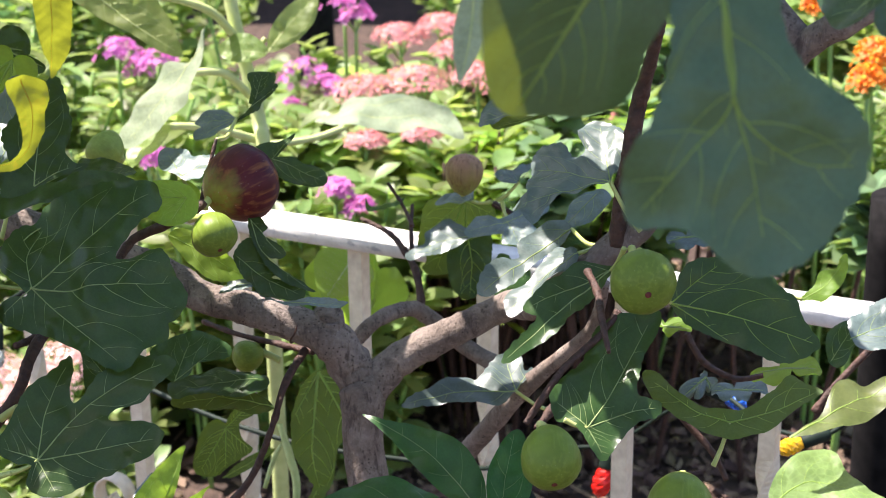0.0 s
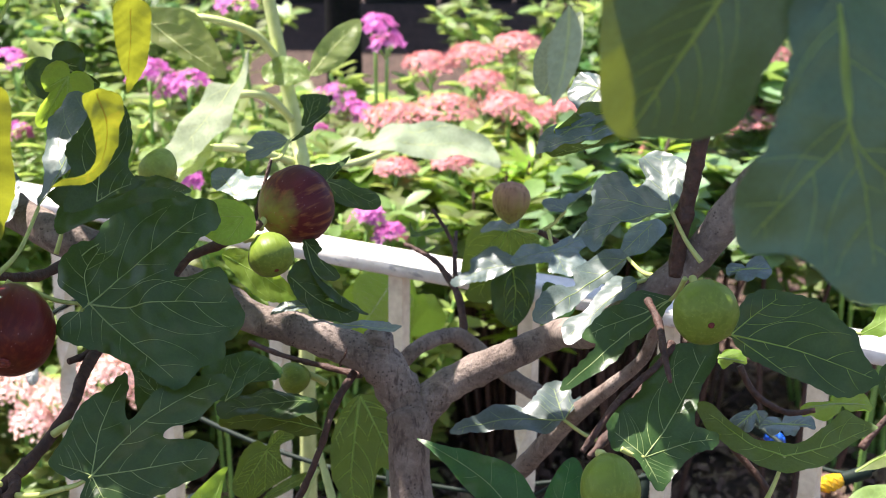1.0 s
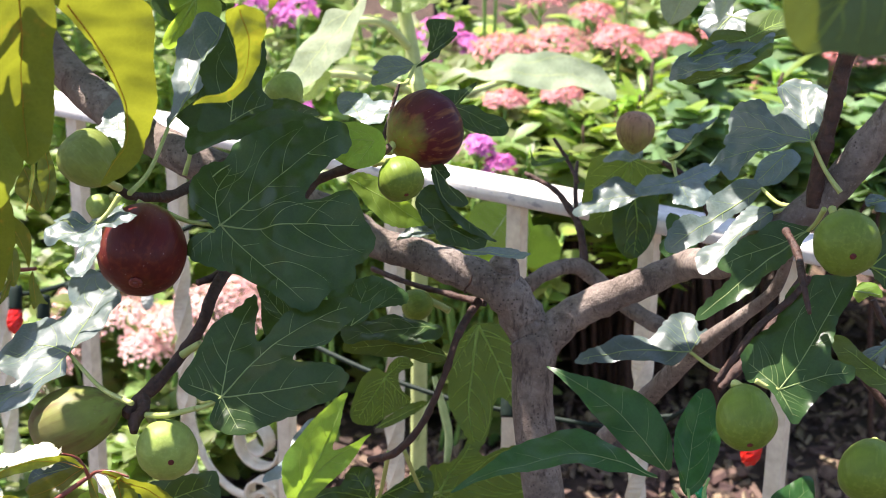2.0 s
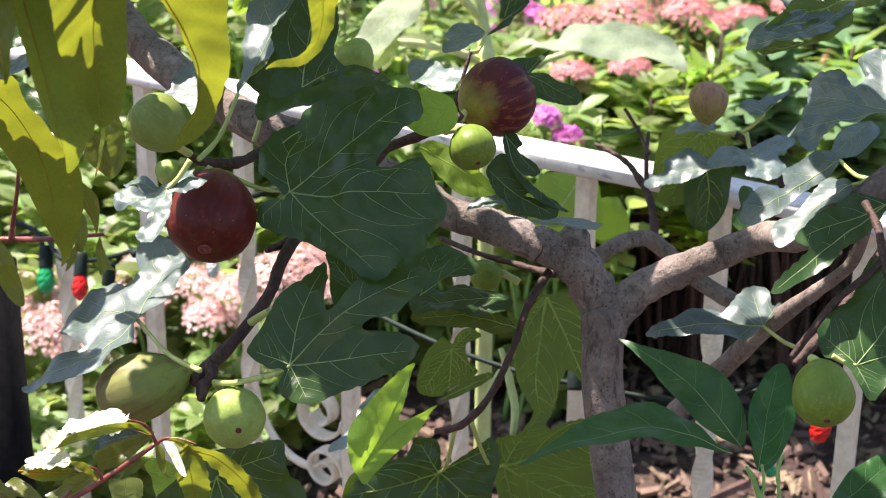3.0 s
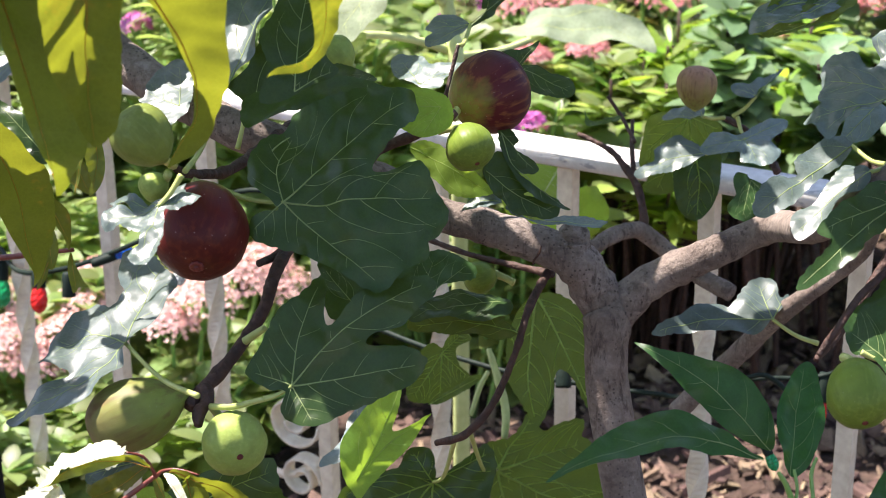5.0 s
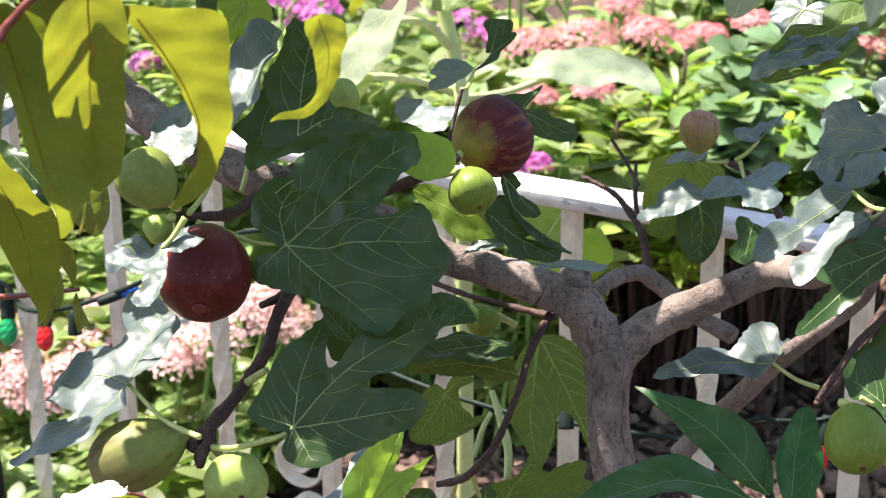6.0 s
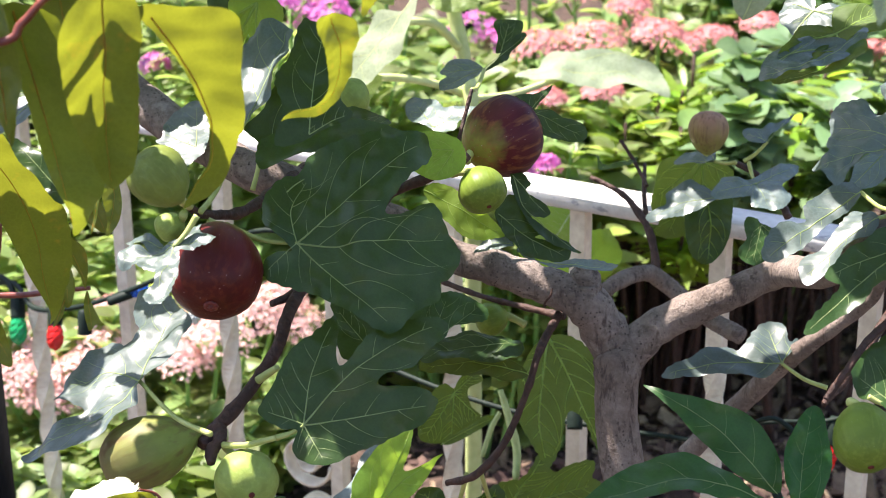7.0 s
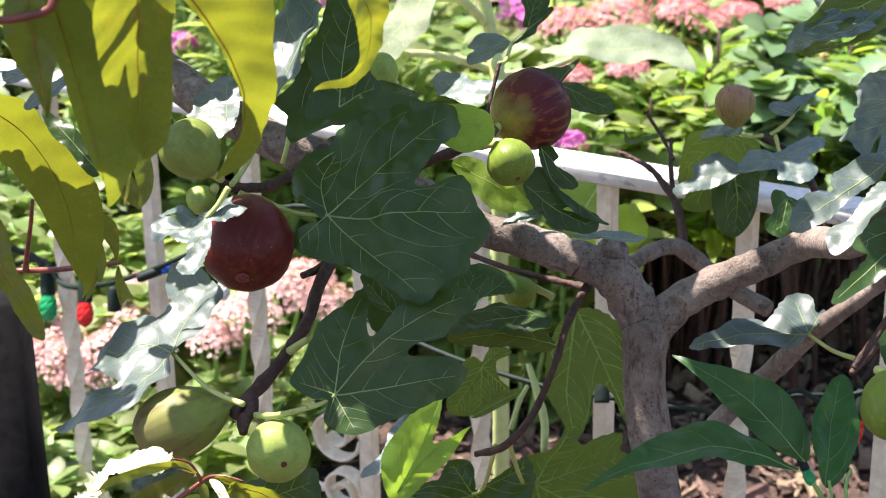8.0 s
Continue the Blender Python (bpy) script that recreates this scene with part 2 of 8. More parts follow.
def fig_material(name, neck, mid, end, streak, speckle=(0.75, 0.55, 0.5), rough=0.4, bands=13.0, shoulder=0.30):
    """Skin of a fig along its own z axis: colour of neck, flank and end, long streaks, pale flecks."""
    m, nodes, links, bsdf = nodes_of(name)
    tc = nodes.new("ShaderNodeTexCoord")
    sep = nodes.new("ShaderNodeSeparateXYZ")
    links.new(tc.outputs["Generated"], sep.inputs[0])
    wob = grain(nodes, links, 3.2, 3.0, (1, 1, 0.16), "Generated")
    add = nodes.new("ShaderNodeMath")
    add.operation = "MULTIPLY_ADD"
    links.new(wob, add.inputs[0])
    add.inputs[1].default_value = 0.5
    along = nodes.new("ShaderNodeMath")
    along.operation = "MULTIPLY"
    along.inputs[1].default_value = 0.75
    links.new(sep.outputs[2], along.inputs[0])
    links.new(along.outputs[0], add.inputs[2])
    base = ramp(nodes, links, add.outputs[0], [(shoulder, neck), (shoulder + 0.16, mid), (0.92, end)])
    lines = grain(nodes, links, bands, 3.0, (1, 1, 0.10), "Generated")
    base = blend(nodes, links, ramp(nodes, links, lines, [(0.50, (0, 0, 0)), (0.72, (0.75, 0.75, 0.75))]), base, streak)
    cloud = grain(nodes, links, 5, 4.0, None, "Generated")
    base = blend(nodes, links, 0.5, base, ramp(nodes, links, cloud, [(0.3, (0.7, 0.7, 0.7)), (0.7, (1.2, 1.2, 1.2))]), "MULTIPLY")
    vor = nodes.new("ShaderNodeTexVoronoi")
    vor.inputs["Scale"].default_value = 15
    links.new(tc.outputs["Generated"], vor.inputs[0])
    base = blend(nodes, links, ramp(nodes, links, vor.outputs[0], [(0.045, (0.55, 0.55, 0.55)), (0.085, (0, 0, 0))]), base, speckle)
    links.new(base, bsdf.inputs["Base Color"])
    bsdf.inputs["Roughness"].default_value = rough
    bsdf.inputs["Specular IOR Level"].default_value = 0.22
    bsdf.inputs["Subsurface Weight"].default_value = 0.10
    bsdf.inputs["Subsurface Radius"].default_value = (0.006, 0.004, 0.002)
    bump(nodes, links, bsdf, lines, 0.25, 0.0012)
    return m


BARK = bark_material()
FIG_RIPE = fig_material("fig_ripe", (0.24, 0.27, 0.040), (0.110, 0.010, 0.008), (0.072, 0.009, 0.007), (0.140, 0.026, 0.010), shoulder=0.33)
FIG_PLUM = fig_material("fig_plum", (0.25, 0.23, 0.035), (0.105, 0.016, 0.016), (0.050, 0.009, 0.020), (0.30, 0.12, 0.040))
FIG_GREEN = fig_material("fig_green", (0.190, 0.255, 0.032), (0.150, 0.220, 0.026), (0.135, 0.195, 0.026), (0.20, 0.27, 0.045), (0.40, 0.45, 0.22), 0.42)
FIG_PALE = fig_material("fig_pale", (0.32, 0.41, 0.085), (0.29, 0.38, 0.085), (0.27, 0.35, 0.080), (0.33, 0.42, 0.11), (0.45, 0.52, 0.30), 0.5)
FIG_TAN = fig_material("fig_turning", (0.20, 0.25, 0.050), (0.18, 0.215, 0.045), (0.19, 0.165, 0.065), (0.12, 0.052, 0.030), (0.42, 0.42, 0.25), 0.5, 6.0)
FIG_BLOOM = fig_material("fig_bloom", (0.19, 0.24, 0.050), (0.165, 0.215, 0.042), (0.15, 0.19, 0.040), (0.20, 0.25, 0.07), (0.5, 0.55, 0.38), 0.5)
FIG_WITHERED = fig_material("fig_withered", (0.22, 0.23, 0.055), (0.24, 0.20, 0.06), (0.36, 0.20, 0.13), (0.13, 0.07, 0.035), (0.42, 0.36, 0.25), 0.6)
OSTIOLE = plain("fig_eye", (0.075, 0.008, 0.006), (0.180, 0.026, 0.018), 0.6, 400, 0.8)


def bulb_material(name, colour):
    m, nodes, links, bsdf = nodes_of(name)
    c = ramp(nodes, links, grain(nodes, links, 120, 2), [(0.3, tuple(v * 0.8 for v in colour)), (0.7, colour)])
    links.new(c, bsdf.inputs["Base Color"])
    bsdf.inputs["Roughness"].default_value = 0.18
    bsdf.inputs["Transmission Weight"].default_value = 0.35
    return m


# ---------------------------------------------------------------- builders
UP = Vector((0, 0, 1))
GROUND = 0.38


def link_mesh(name, bm, material, parent=None, label=""):
    me = bpy.data.meshes.new(name)
    bm.to_mesh(me)
    bm.free()
    for p in me.polygons:
        p.use_smooth = True
    me.materials.append(material)
    ob = new(name, me)
    if parent is not None:
        ob.parent = parent
    if label:
        tagged(ob, label)
    return ob


part = link_mesh


def thing(name, at, label, category, group="", kind=""):
    ob = new(name)
    ob.location = at
    ob.empty_display_size = 0.02
    tagged(ob, label, category, group, kind)
    return ob


def hang(child, parent):
    """Parent child to a thing whose Empty is not at the world's origin, without moving it."""
    child.parent = parent
    child.matrix_parent_inverse = Matrix.Translation(parent.location).inverted()
    return child


def spline(points, steps=6):
    """Points of a smooth curve through (place, radius) pairs."""
    out = []
    pts = [(Vector(p), r) for p, r in points]
    for i in range(len(pts) - 1):
        p0, p1, p2, p3 = (pts[max(i - 1, 0)], pts[i], pts[i + 1], pts[min(i + 2, len(pts) - 1)])
        for s in range(steps):
            u = s / steps
            a = 2 * p1[0] + (p2[0] - p0[0]) * u + (2 * p0[0] - 5 * p1[0] + 4 * p2[0] - p3[0]) * u * u + (3 * p1[0] - p0[0] - 3 * p2[0] + p3[0]) * u ** 3
            out.append((a * 0.5, p1[1] + (p2[1] - p1[1]) * u))
    out.append(pts[-1])
    return out


def tube_into(bm, points, sides=8, rough=0.0, steps=6, knobs=0.0):
    """A round tapering tube along a smooth curve, with rough skin and closed ends."""
    path = spline(points, steps)
    rings = []
    side = None
    for i, (p, r) in enumerate(path):
        d = (path[min(i + 1, len(path) - 1)][0] - path[max(i - 1, 0)][0]).normalized()
        if side is None:
            side = d.orthogonal().normalized()
        side = (side - d * side.dot(d)).normalized()
        other = d.cross(side)
        ring = []
        for k in range(sides):
            a = 2 * math.pi * k / sides
            w = side * math.cos(a) + other * math.sin(a)
            q = 1.0
            if rough:
                q += rough * noise.noise((p + w * r) * (0.55 / max(r, 0.003)))
            if knobs:
                q += knobs * max(0.0, noise.noise(p * 115.0) - 0.12)
            ring.append(bm.verts.new(p + w * r * q))
        rings.append(ring)
    for a, b in zip(rings, rings[1:]):
        for k in range(sides):
            bm.faces.new((a[k], a[(k + 1) % sides], b[(k + 1) % sides], b[k]))
    bm.faces.new(rings[0][::-1])
    bm.faces.new(rings[-1])


def tube(name, points, material, parent, sides=8, rough=0.0, steps=6, knobs=0.0, label=""):
    bm = bmesh.new()
    tube_into(bm, points, sides, rough, steps, knobs)
    return hang(part(name, bm, material, None, label), parent)


def leaf_frame(n):
    z = Vector(n).normalized()
    x = UP.cross(z)
    x = x.normalized() if x.length > 1e-3 else Vector((1, 0, 0))
    return x, z.cross(x), z


class Blade:
    """A palmate blade: lobes as (angle in degrees, length), seen from above the hub."""

    def __init__(self, hub, n, lobes, droop, cup, seed, sinus, base, wave):
        self.hub, (self.x, self.y, self.z) = Vector(hub), leaf_frame(n)
        self.lobes = sorted(((l[0] % 360, l[1]) for l in lobes))
        self.veined = {l[0] % 360 for l in lobes if len(l) == 2}
        self.size = max(l[1] for l in lobes)
        self.droop, self.cup, self.seed, self.sinus, self.wave = droop, cup, seed, sinus, wave
        gaps = [((self.lobes[(i + 1) % len(self.lobes)][0] - a) % 360 or 360, i) for i, (a, _) in enumerate(self.lobes)]
        self.gap_at, self.base = max(gaps)[1], base
        main = max(lobes, key=lambda l: l[1])[0]
        self.main = radians(main)
        self.trace = sinus >= 0.85
        n = len(self.lobes)
        self.slope = []
        for i, (a, r) in enumerate(self.lobes):
            pa, pr = self.lobes[i - 1]
            na, nr = self.lobes[(i + 1) % n]
            before = (r - pr) / max(0.5, (a - pa) % 360)
            after = (nr - r) / max(0.5, (na - a) % 360)
            steep = 2 * before * after / (before + after) if before * after > 0 else 0.0
            self.slope.append(0.0 if i == self.gap_at or (i - 1) % n == self.gap_at else steep)

    def edge(self, angle):
        n = len(self.lobes)
        for i, (a, r) in enumerate(self.lobes):
            b, s = self.lobes[(i + 1) % n]
            gap = (b - a) % 360 or 360
            at = (angle - a) % 360
            if at <= gap + 1e-9:
                u = at / gap
                ripple = 1 + 0.022 * noise.noise((angle * 0.11, self.seed, 0))
                tooth = 1 + 0.010 * abs(math.sin(radians(angle * 13 + self.seed * 50)))
                if self.trace and not (i == self.gap_at and gap > 55):
                    m0, m1 = self.slope[i] * gap, self.slope[(i + 1) % n] * gap
                    e = (2 * u ** 3 - 3 * u * u + 1) * r + (u ** 3 - 2 * u * u + u) * m0 + (3 * u * u - 2 * u ** 3) * s + (u ** 3 - u * u) * m1
                    return e * (1 + (ripple - 1) * 0.7) * (1 + (tooth - 1) * (0.5 + noise.noise((angle * 0.05, self.seed, 4))))
                near, far = (r, 1 - 2 * u) if u < 0.5 else (s, 2 * u - 1)
                q = 1 - far
                if i == self.gap_at:
                    low = self.base * min(r, s)
                    fall = (1 - min(1, q * 1.12) ** 2.0) ** 0.9
                else:
                    low = (1 - (1 - self.sinus) * min(1, gap / 50)) * min(r, s)
                    fall = 1 - q ** 2.4
                e = low + (near - low) * fall
                return e * ripple * tooth
        return self.size * 0.5

    def rise(self, px, py):
        r = math.hypot(px, py) / self.size
        a = math.atan2(py, px)
        across = (-px * math.sin(self.main) + py * math.cos(self.main)) / self.size
        z = -self.droop * r * r - self.cup * across * across
        pucker = min((abs(((math.degrees(a) - b + 180) % 360) - 180) for b in self.veined), default=0)
        z += 0.07 * min(pucker, 22) / 22 * min(r * 2, 1)
        z += self.wave * (noise.noise((px / self.size * 2.1, py / self.size * 2.1, self.seed * 3.7)) + 0.6 * noise.noise((px / self.size * 6, py / self.size * 6, self.seed))) * r
        return z * self.size

    def place(self, px, py, lift=0.0):
        return self.hub + self.x * px + self.y * py + self.z * (self.rise(px, py) + lift)


def fig_leaf(hub, n, lobes, material, petiole=None, droop=0.1, cup=0.05, seed=0.0, sinus=0.5, base=0.14, wave=0.10, vein=VEIN, parent=None, bold=1.0, label="", turns=144):
    """One lobed leaf with its raised veins and, where petiole is given, its stalk to that place."""
    b = Blade(hub, n, lobes, droop, cup, seed, sinus, base, wave)
    bm = bmesh.new()
    rings = 9
    centre = bm.verts.new(b.place(0, 0))
    last = None
    for k in range(1, rings + 1):
        u = k / rings
        ring = []
        for t in range(turns):
            a = 360 * t / turns
            r = b.edge(a) * u
            curl = max(0.0, u - 0.7) / 0.3
            lift = 0.16 * b.size * curl * curl * noise.noise((math.cos(radians(a)) * 2.2, math.sin(radians(a)) * 2.2, seed * 2.3)) * (1.5 * wave / 0.1)
            ring.append(bm.verts.new(b.place(r * math.cos(radians(a)), r * math.sin(radians(a)), lift)))
        for t in range(turns):
            s = (t + 1) % turns
            if last is None:
                bm.faces.new((centre, ring[t], ring[s]))
            else:
                bm.faces.new((last[t], ring[t], ring[s], last[s]))
        last = ring
    leaf = hang(part("leaf", bm, material, None, label), parent)
    vm = bmesh.new()

    def ridge(a0, p0, length, wide, bend):
        """A vein from p0 in direction a0, that follows the blade on both faces."""
        steps, pts = 7, []
        for s in range(steps + 1):
            u = s / steps
            ang = a0 + bend * u
            pts.append((p0[0] + math.cos(ang) * length * u, p0[1] + math.sin(ang) * length * u, ang, wide * (1 - 0.8 * u)))
        rows = []
        for px, py, ang, w in pts:
            ox, oy = -math.sin(ang) * w, math.cos(ang) * w
            rows.append([vm.verts.new(b.place(px + ox, py + oy)), vm.verts.new(b.place(px, py, w * 0.9)),
                         vm.verts.new(b.place(px - ox, py - oy)), vm.verts.new(b.place(px, py, -w * 0.9))])
        for q, r in zip(rows, rows[1:]):
            for k in range(4):
                vm.faces.new((q[k], q[(k + 1) % 4], r[(k + 1) % 4], r[k]))

    for a, r in b.lobes:
        if a not in b.veined:
            continue
        ra = radians(a)
        ridge(ra, (0, 0), r * 0.93, 0.00085 * bold * (0.6 + r / b.size * 0.6), 0.0)
        for j in range(1, 6 if r > 0.03 else 4):
            for sgn in (-1, 1):
                u = 0.14 * j + (0.05 if sgn > 0 else 0) + 0.045 * noise.noise((j * 1.7, sgn + a, seed))
                p0 = (math.cos(ra) * r * u, math.sin(ra) * r * u)
                ang = ra + sgn * (0.85 + 0.16 * noise.noise((j * 2.3, sgn * 3 + a, seed)))
                reach = 0.0
                for q in range(1, 12):
                    t = 0.05 * q * r
                    x, y = p0[0] + math.cos(ang) * t, p0[1] + math.sin(ang) * t
                    if math.hypot(x, y) < 0.93 * b.edge(math.degrees(math.atan2(y, x)) % 360):
                        reach = t
                    else:
                        break
                near = min((abs((o - a + 180) % 360 - 180) for o in b.veined if o != a), default=90)
                reach = min(reach, math.tan(radians(min(near * 0.55, 50))) * r * u * 1.3 + 0.05 * r)
                if reach > 0.06 * r:
                    ridge(ang, p0, reach, 0.00019 * bold, -sgn * (0.35 + 0.2 * noise.noise((j, a, seed))))
    veins = part("venation", vm, vein)
    veins.parent = leaf
    if petiole is not None:
        p, h = Vector(petiole), Vector(hub)
        mid = (p + h) * 0.5 - UP * (p - h).length * 0.08
        sm = bmesh.new()
        tube_into(sm, [(p, 0.0017), (mid, 0.0014), (h - b.z * 0.0004, 0.0012)], 7)
        stalk = part("petiole", sm, STALK)
        stalk.parent = leaf
    return leaf


def leaf_blade(hub, n, margin, ribs, material, parent, petiole=None, seed=0.0, vein=VEIN, bold=1.0, droop=0.05, cup=0.0, fold=0.0, wave=0.05, curl=0.05, quilt=0.014, teeth=0.012, side=4, label="", stalk=STALK):
    """A leaf blade: the outline of its lobes and the tips of its main ribs in millimetres from the hub, in the plane across n.
    The blade is quilted between its ribs, scalloped and curled along the margin, and carries raised veins."""
    ex, ey, ez = leaf_frame(n)
    origin = Vector(hub)
    corners = np.array(margin, float) * 0.001
    size = float(np.hypot(corners[:, 0], corners[:, 1]).max())
    count = len(corners)
    edge = []
    for i in range(count):
        p0, p1, p2, p3 = (corners[(i + k - 1) % count] for k in range(4))
        steps = max(2, int(np.hypot(*(p2 - p1)) / (size * 0.018)))
        for s in range(steps):
            u = s / steps
            edge.append(0.5 * (2 * p1 + (p2 - p0) * u + (2 * p0 - 5 * p1 + 4 * p2 - p3) * u * u + (3 * p1 - p0 - 3 * p2 + p3) * u ** 3))
    edge = np.array(edge)
    along = np.roll(edge, -1, 0) - np.roll(edge, 1, 0)
    out = np.stack((along[:, 1], -along[:, 0]), 1) / np.maximum(np.hypot(along[:, 0], along[:, 1]), 1e-9)[:, None]
    nxt = np.roll(edge, -1, 0)
    if (edge[:, 0] * nxt[:, 1] - nxt[:, 0] * edge[:, 1]).sum() < 0:
        out = -out
    walked = np.cumsum(np.hypot(*(nxt - edge).T))
    scallop = [abs(math.sin(w / (size * 0.085) * math.pi + 2 * noise.noise((w / size * 3, seed, 1)))) * (0.7 + 1.2 * noise.noise((w / size * 2.3, seed, 7))) for w in walked]
    edge = edge + out * (size * teeth * (np.array(scallop) - 0.4))[:, None]
    after = np.roll(edge, -1, 0)

    def inside(p):
        y0, y1 = edge[:, 1][None], after[:, 1][None]
        cross = (y0 > p[:, 1:2]) != (y1 > p[:, 1:2])
        xs = edge[:, 0][None] + (p[:, 1:2] - y0) / np.where(np.abs(y1 - y0) < 1e-12, 1e-12, y1 - y0) * (after[:, 0] - edge[:, 0])[None]
        return (cross & (p[:, 0:1] < xs)).sum(1) % 2 == 1

    def from_edge(p):
        return np.sqrt(((p[:, None] - edge[None]) ** 2).sum(2).min(1))

    lines = []
    for rib in ribs:
        flat = [0, 0, *rib]
        pts = [(Vector((flat[k] * 0.001, flat[k + 1] * 0.001, 0)), 0.0) for k in range(0, len(flat), 2)]
        lines.append(np.array([(q.x, q.y) for q, _ in spline(pts, 22 if len(pts) > 2 else 40)]))
    lengths = [np.concatenate(([0], np.cumsum(np.hypot(*np.diff(l, axis=0).T)))) for l in lines]
    main = lines[int(np.argmax([k[-1] for k in lengths]))][-1]
    axis = main / max(np.hypot(*main), 1e-6)

    def relief(p):
        d = np.full(len(p), 9.0)
        s = np.zeros(len(p))
        for l, k in zip(lines, lengths):
            q = ((p[:, None] - l[None]) ** 2).sum(2)
            j = q.argmin(1)
            near = np.sqrt(q[np.arange(len(p)), j])
            s = np.where(near < d, k[j], s)
            d = np.minimum(d, near)
        r2 = (p ** 2).sum(1) / size
        across = p[:, 0] * -axis[1] + p[:, 1] * axis[0]
        z = quilt * size * (1 - np.exp(-(d / (0.10 * size)) ** 2))
        z += 0.16 * quilt * size * np.cos((s - 0.75 * d) / (0.115 * size) * 2 * math.pi) * np.minimum(1, d / (0.05 * size))
        z += fold * np.abs(across) - cup * across ** 2 / size - droop * r2
        rim = np.exp(-(from_edge(p) / (0.085 * size)) ** 2)
        f = 2.2 / size
        z += size * np.array([wave * (noise.noise((a * f, b * f, seed * 3.7)) + 0.5 * noise.noise((a * f * 2.6, b * f * 2.6, seed))) + curl * e * noise.noise((a * f * 2.2, b * f * 2.2, seed + 9)) for a, b, e in zip(p[:, 0], p[:, 1], rim)])
        return z

    lift0 = relief(np.zeros((1, 2)))[0]

    def place(p, up=0.0):
        z = relief(p) - lift0 + up
        return [origin + ex * a + ey * b + ez * c for a, b, c in zip(p[:, 0], p[:, 1], z)]

    h = max(size / 34, 0.0014)
    lo, hi = edge.min(0), edge.max(0)
    grid = np.array([(x + (j % 2) * h * 0.5, y) for j, y in enumerate(np.arange(lo[1], hi[1], h * 0.866)) for x in np.arange(lo[0], hi[0], h)])
    grid = grid[inside(grid)]
    grid = grid[from_edge(grid) > 0.55 * h]
    # veins: main ribs, and side veins that run towards the margin
    strands = []
    for i, (l, k) in enumerate(zip(lines, lengths)):
        w = min(max(size * 0.0085, 0.00040), 0.00080) * bold * (0.65 + 0.35 * k[-1] / max(q[-1] for q in lengths))
        strands.append((l[: max(3, int(len(l) * 0.97))], w))
        for j in range(1, side + 1):
            for sgn in (-1, 1):
                u = (j - 0.45 + 0.22 * sgn + 0.25 * noise.noise((j * 1.7, sgn + i, seed))) / (side + 0.3)
                a = min(len(l) - 2, int(u * (len(l) - 1)))
                t = l[a + 1] - l[a]
                heading = math.atan2(t[1], t[0]) + sgn * (0.92 + 0.14 * noise.noise((j * 2.3, sgn * 3 + i, seed)))
                p, trail = l[a].copy(), [l[a].copy()]
                for _ in range(34):
                    p = p + np.array((math.cos(heading), math.sin(heading))) * size * 0.020
                    heading -= sgn * 0.045
                    q = p[None]
                    if not inside(q)[0] or from_edge(q)[0] < 0.012 * size:
                        break
                    own = ((l - p) ** 2).sum(1).min()
                    if any(((o - p) ** 2).sum(1).min() < own * 0.8 for o in lines if o is not l):
                        break
                    trail.append(p.copy())
                if len(trail) > 3:
                    strands.append((np.array(trail[: max(4, int(len(trail) * 0.94))]), w * 0.34))
    path = np.concatenate([l for l, _ in strands])
    path = path[inside(path)]
    path = path[from_edge(path) > 0.3 * h]
    apart = np.sqrt(((grid[:, None] - path[None]) ** 2).sum(2).min(1))
    flat = [Vector(p) for p in np.concatenate((edge, grid[apart > 0.45 * h], path))]
    ring = len(edge)
    made, _, faces, *_ = mathutils.geometry.delaunay_2d_cdt(flat, [(i, (i + 1) % ring) for i in range(ring)], [], 1, 1e-6)
    me = bpy.data.meshes.new("leaf")
    me.from_pydata(place(np.array([(p.x, p.y) for p in made])), [], [tuple(f) for f in faces])
    for p in me.polygons:
        p.use_smooth = True
    me.materials.append(material)
    leaf = new("leaf", me)
    if label:
        tagged(leaf, label)
    hang(leaf, parent)

    # raised veins
    vm = bmesh.new()
    for l, w in strands:
        t = np.gradient(l, axis=0)
        t /= np.maximum(np.hypot(t[:, 0], t[:, 1]), 1e-9)[:, None]
        o = np.stack((-t[:, 1], t[:, 0]), 1) * (w * np.linspace(1, 0.22, len(l)))[:, None]
        mid = place(l)
        rows = [[vm.verts.new(m + ex * a + ey * b), vm.verts.new(m + ez * q * 0.8), vm.verts.new(m - ex * a - ey * b), vm.verts.new(m - ez * q * 0.8)]
                for m, (a, b), q in zip(mid, o, np.hypot(o[:, 0], o[:, 1]))]
        for q, r in zip(rows, rows[1:]):
            for k in range(4):
                vm.faces.new((q[k], q[(k + 1) % 4], r[(k + 1) % 4], r[k]))
    veins = part("venation", vm, vein)
    veins.parent = leaf
    if petiole is not None:
        p = Vector(petiole)
        mid = (p + origin) * 0.5 - UP * (p - origin).length * 0.08
        sm = bmesh.new()
        tube_into(sm, [(p, 0.0018), (mid, 0.0014), (origin - ez * 0.0004, 0.0012)], 7)
        part("petiole", sm, stalk).parent = leaf
    return leaf


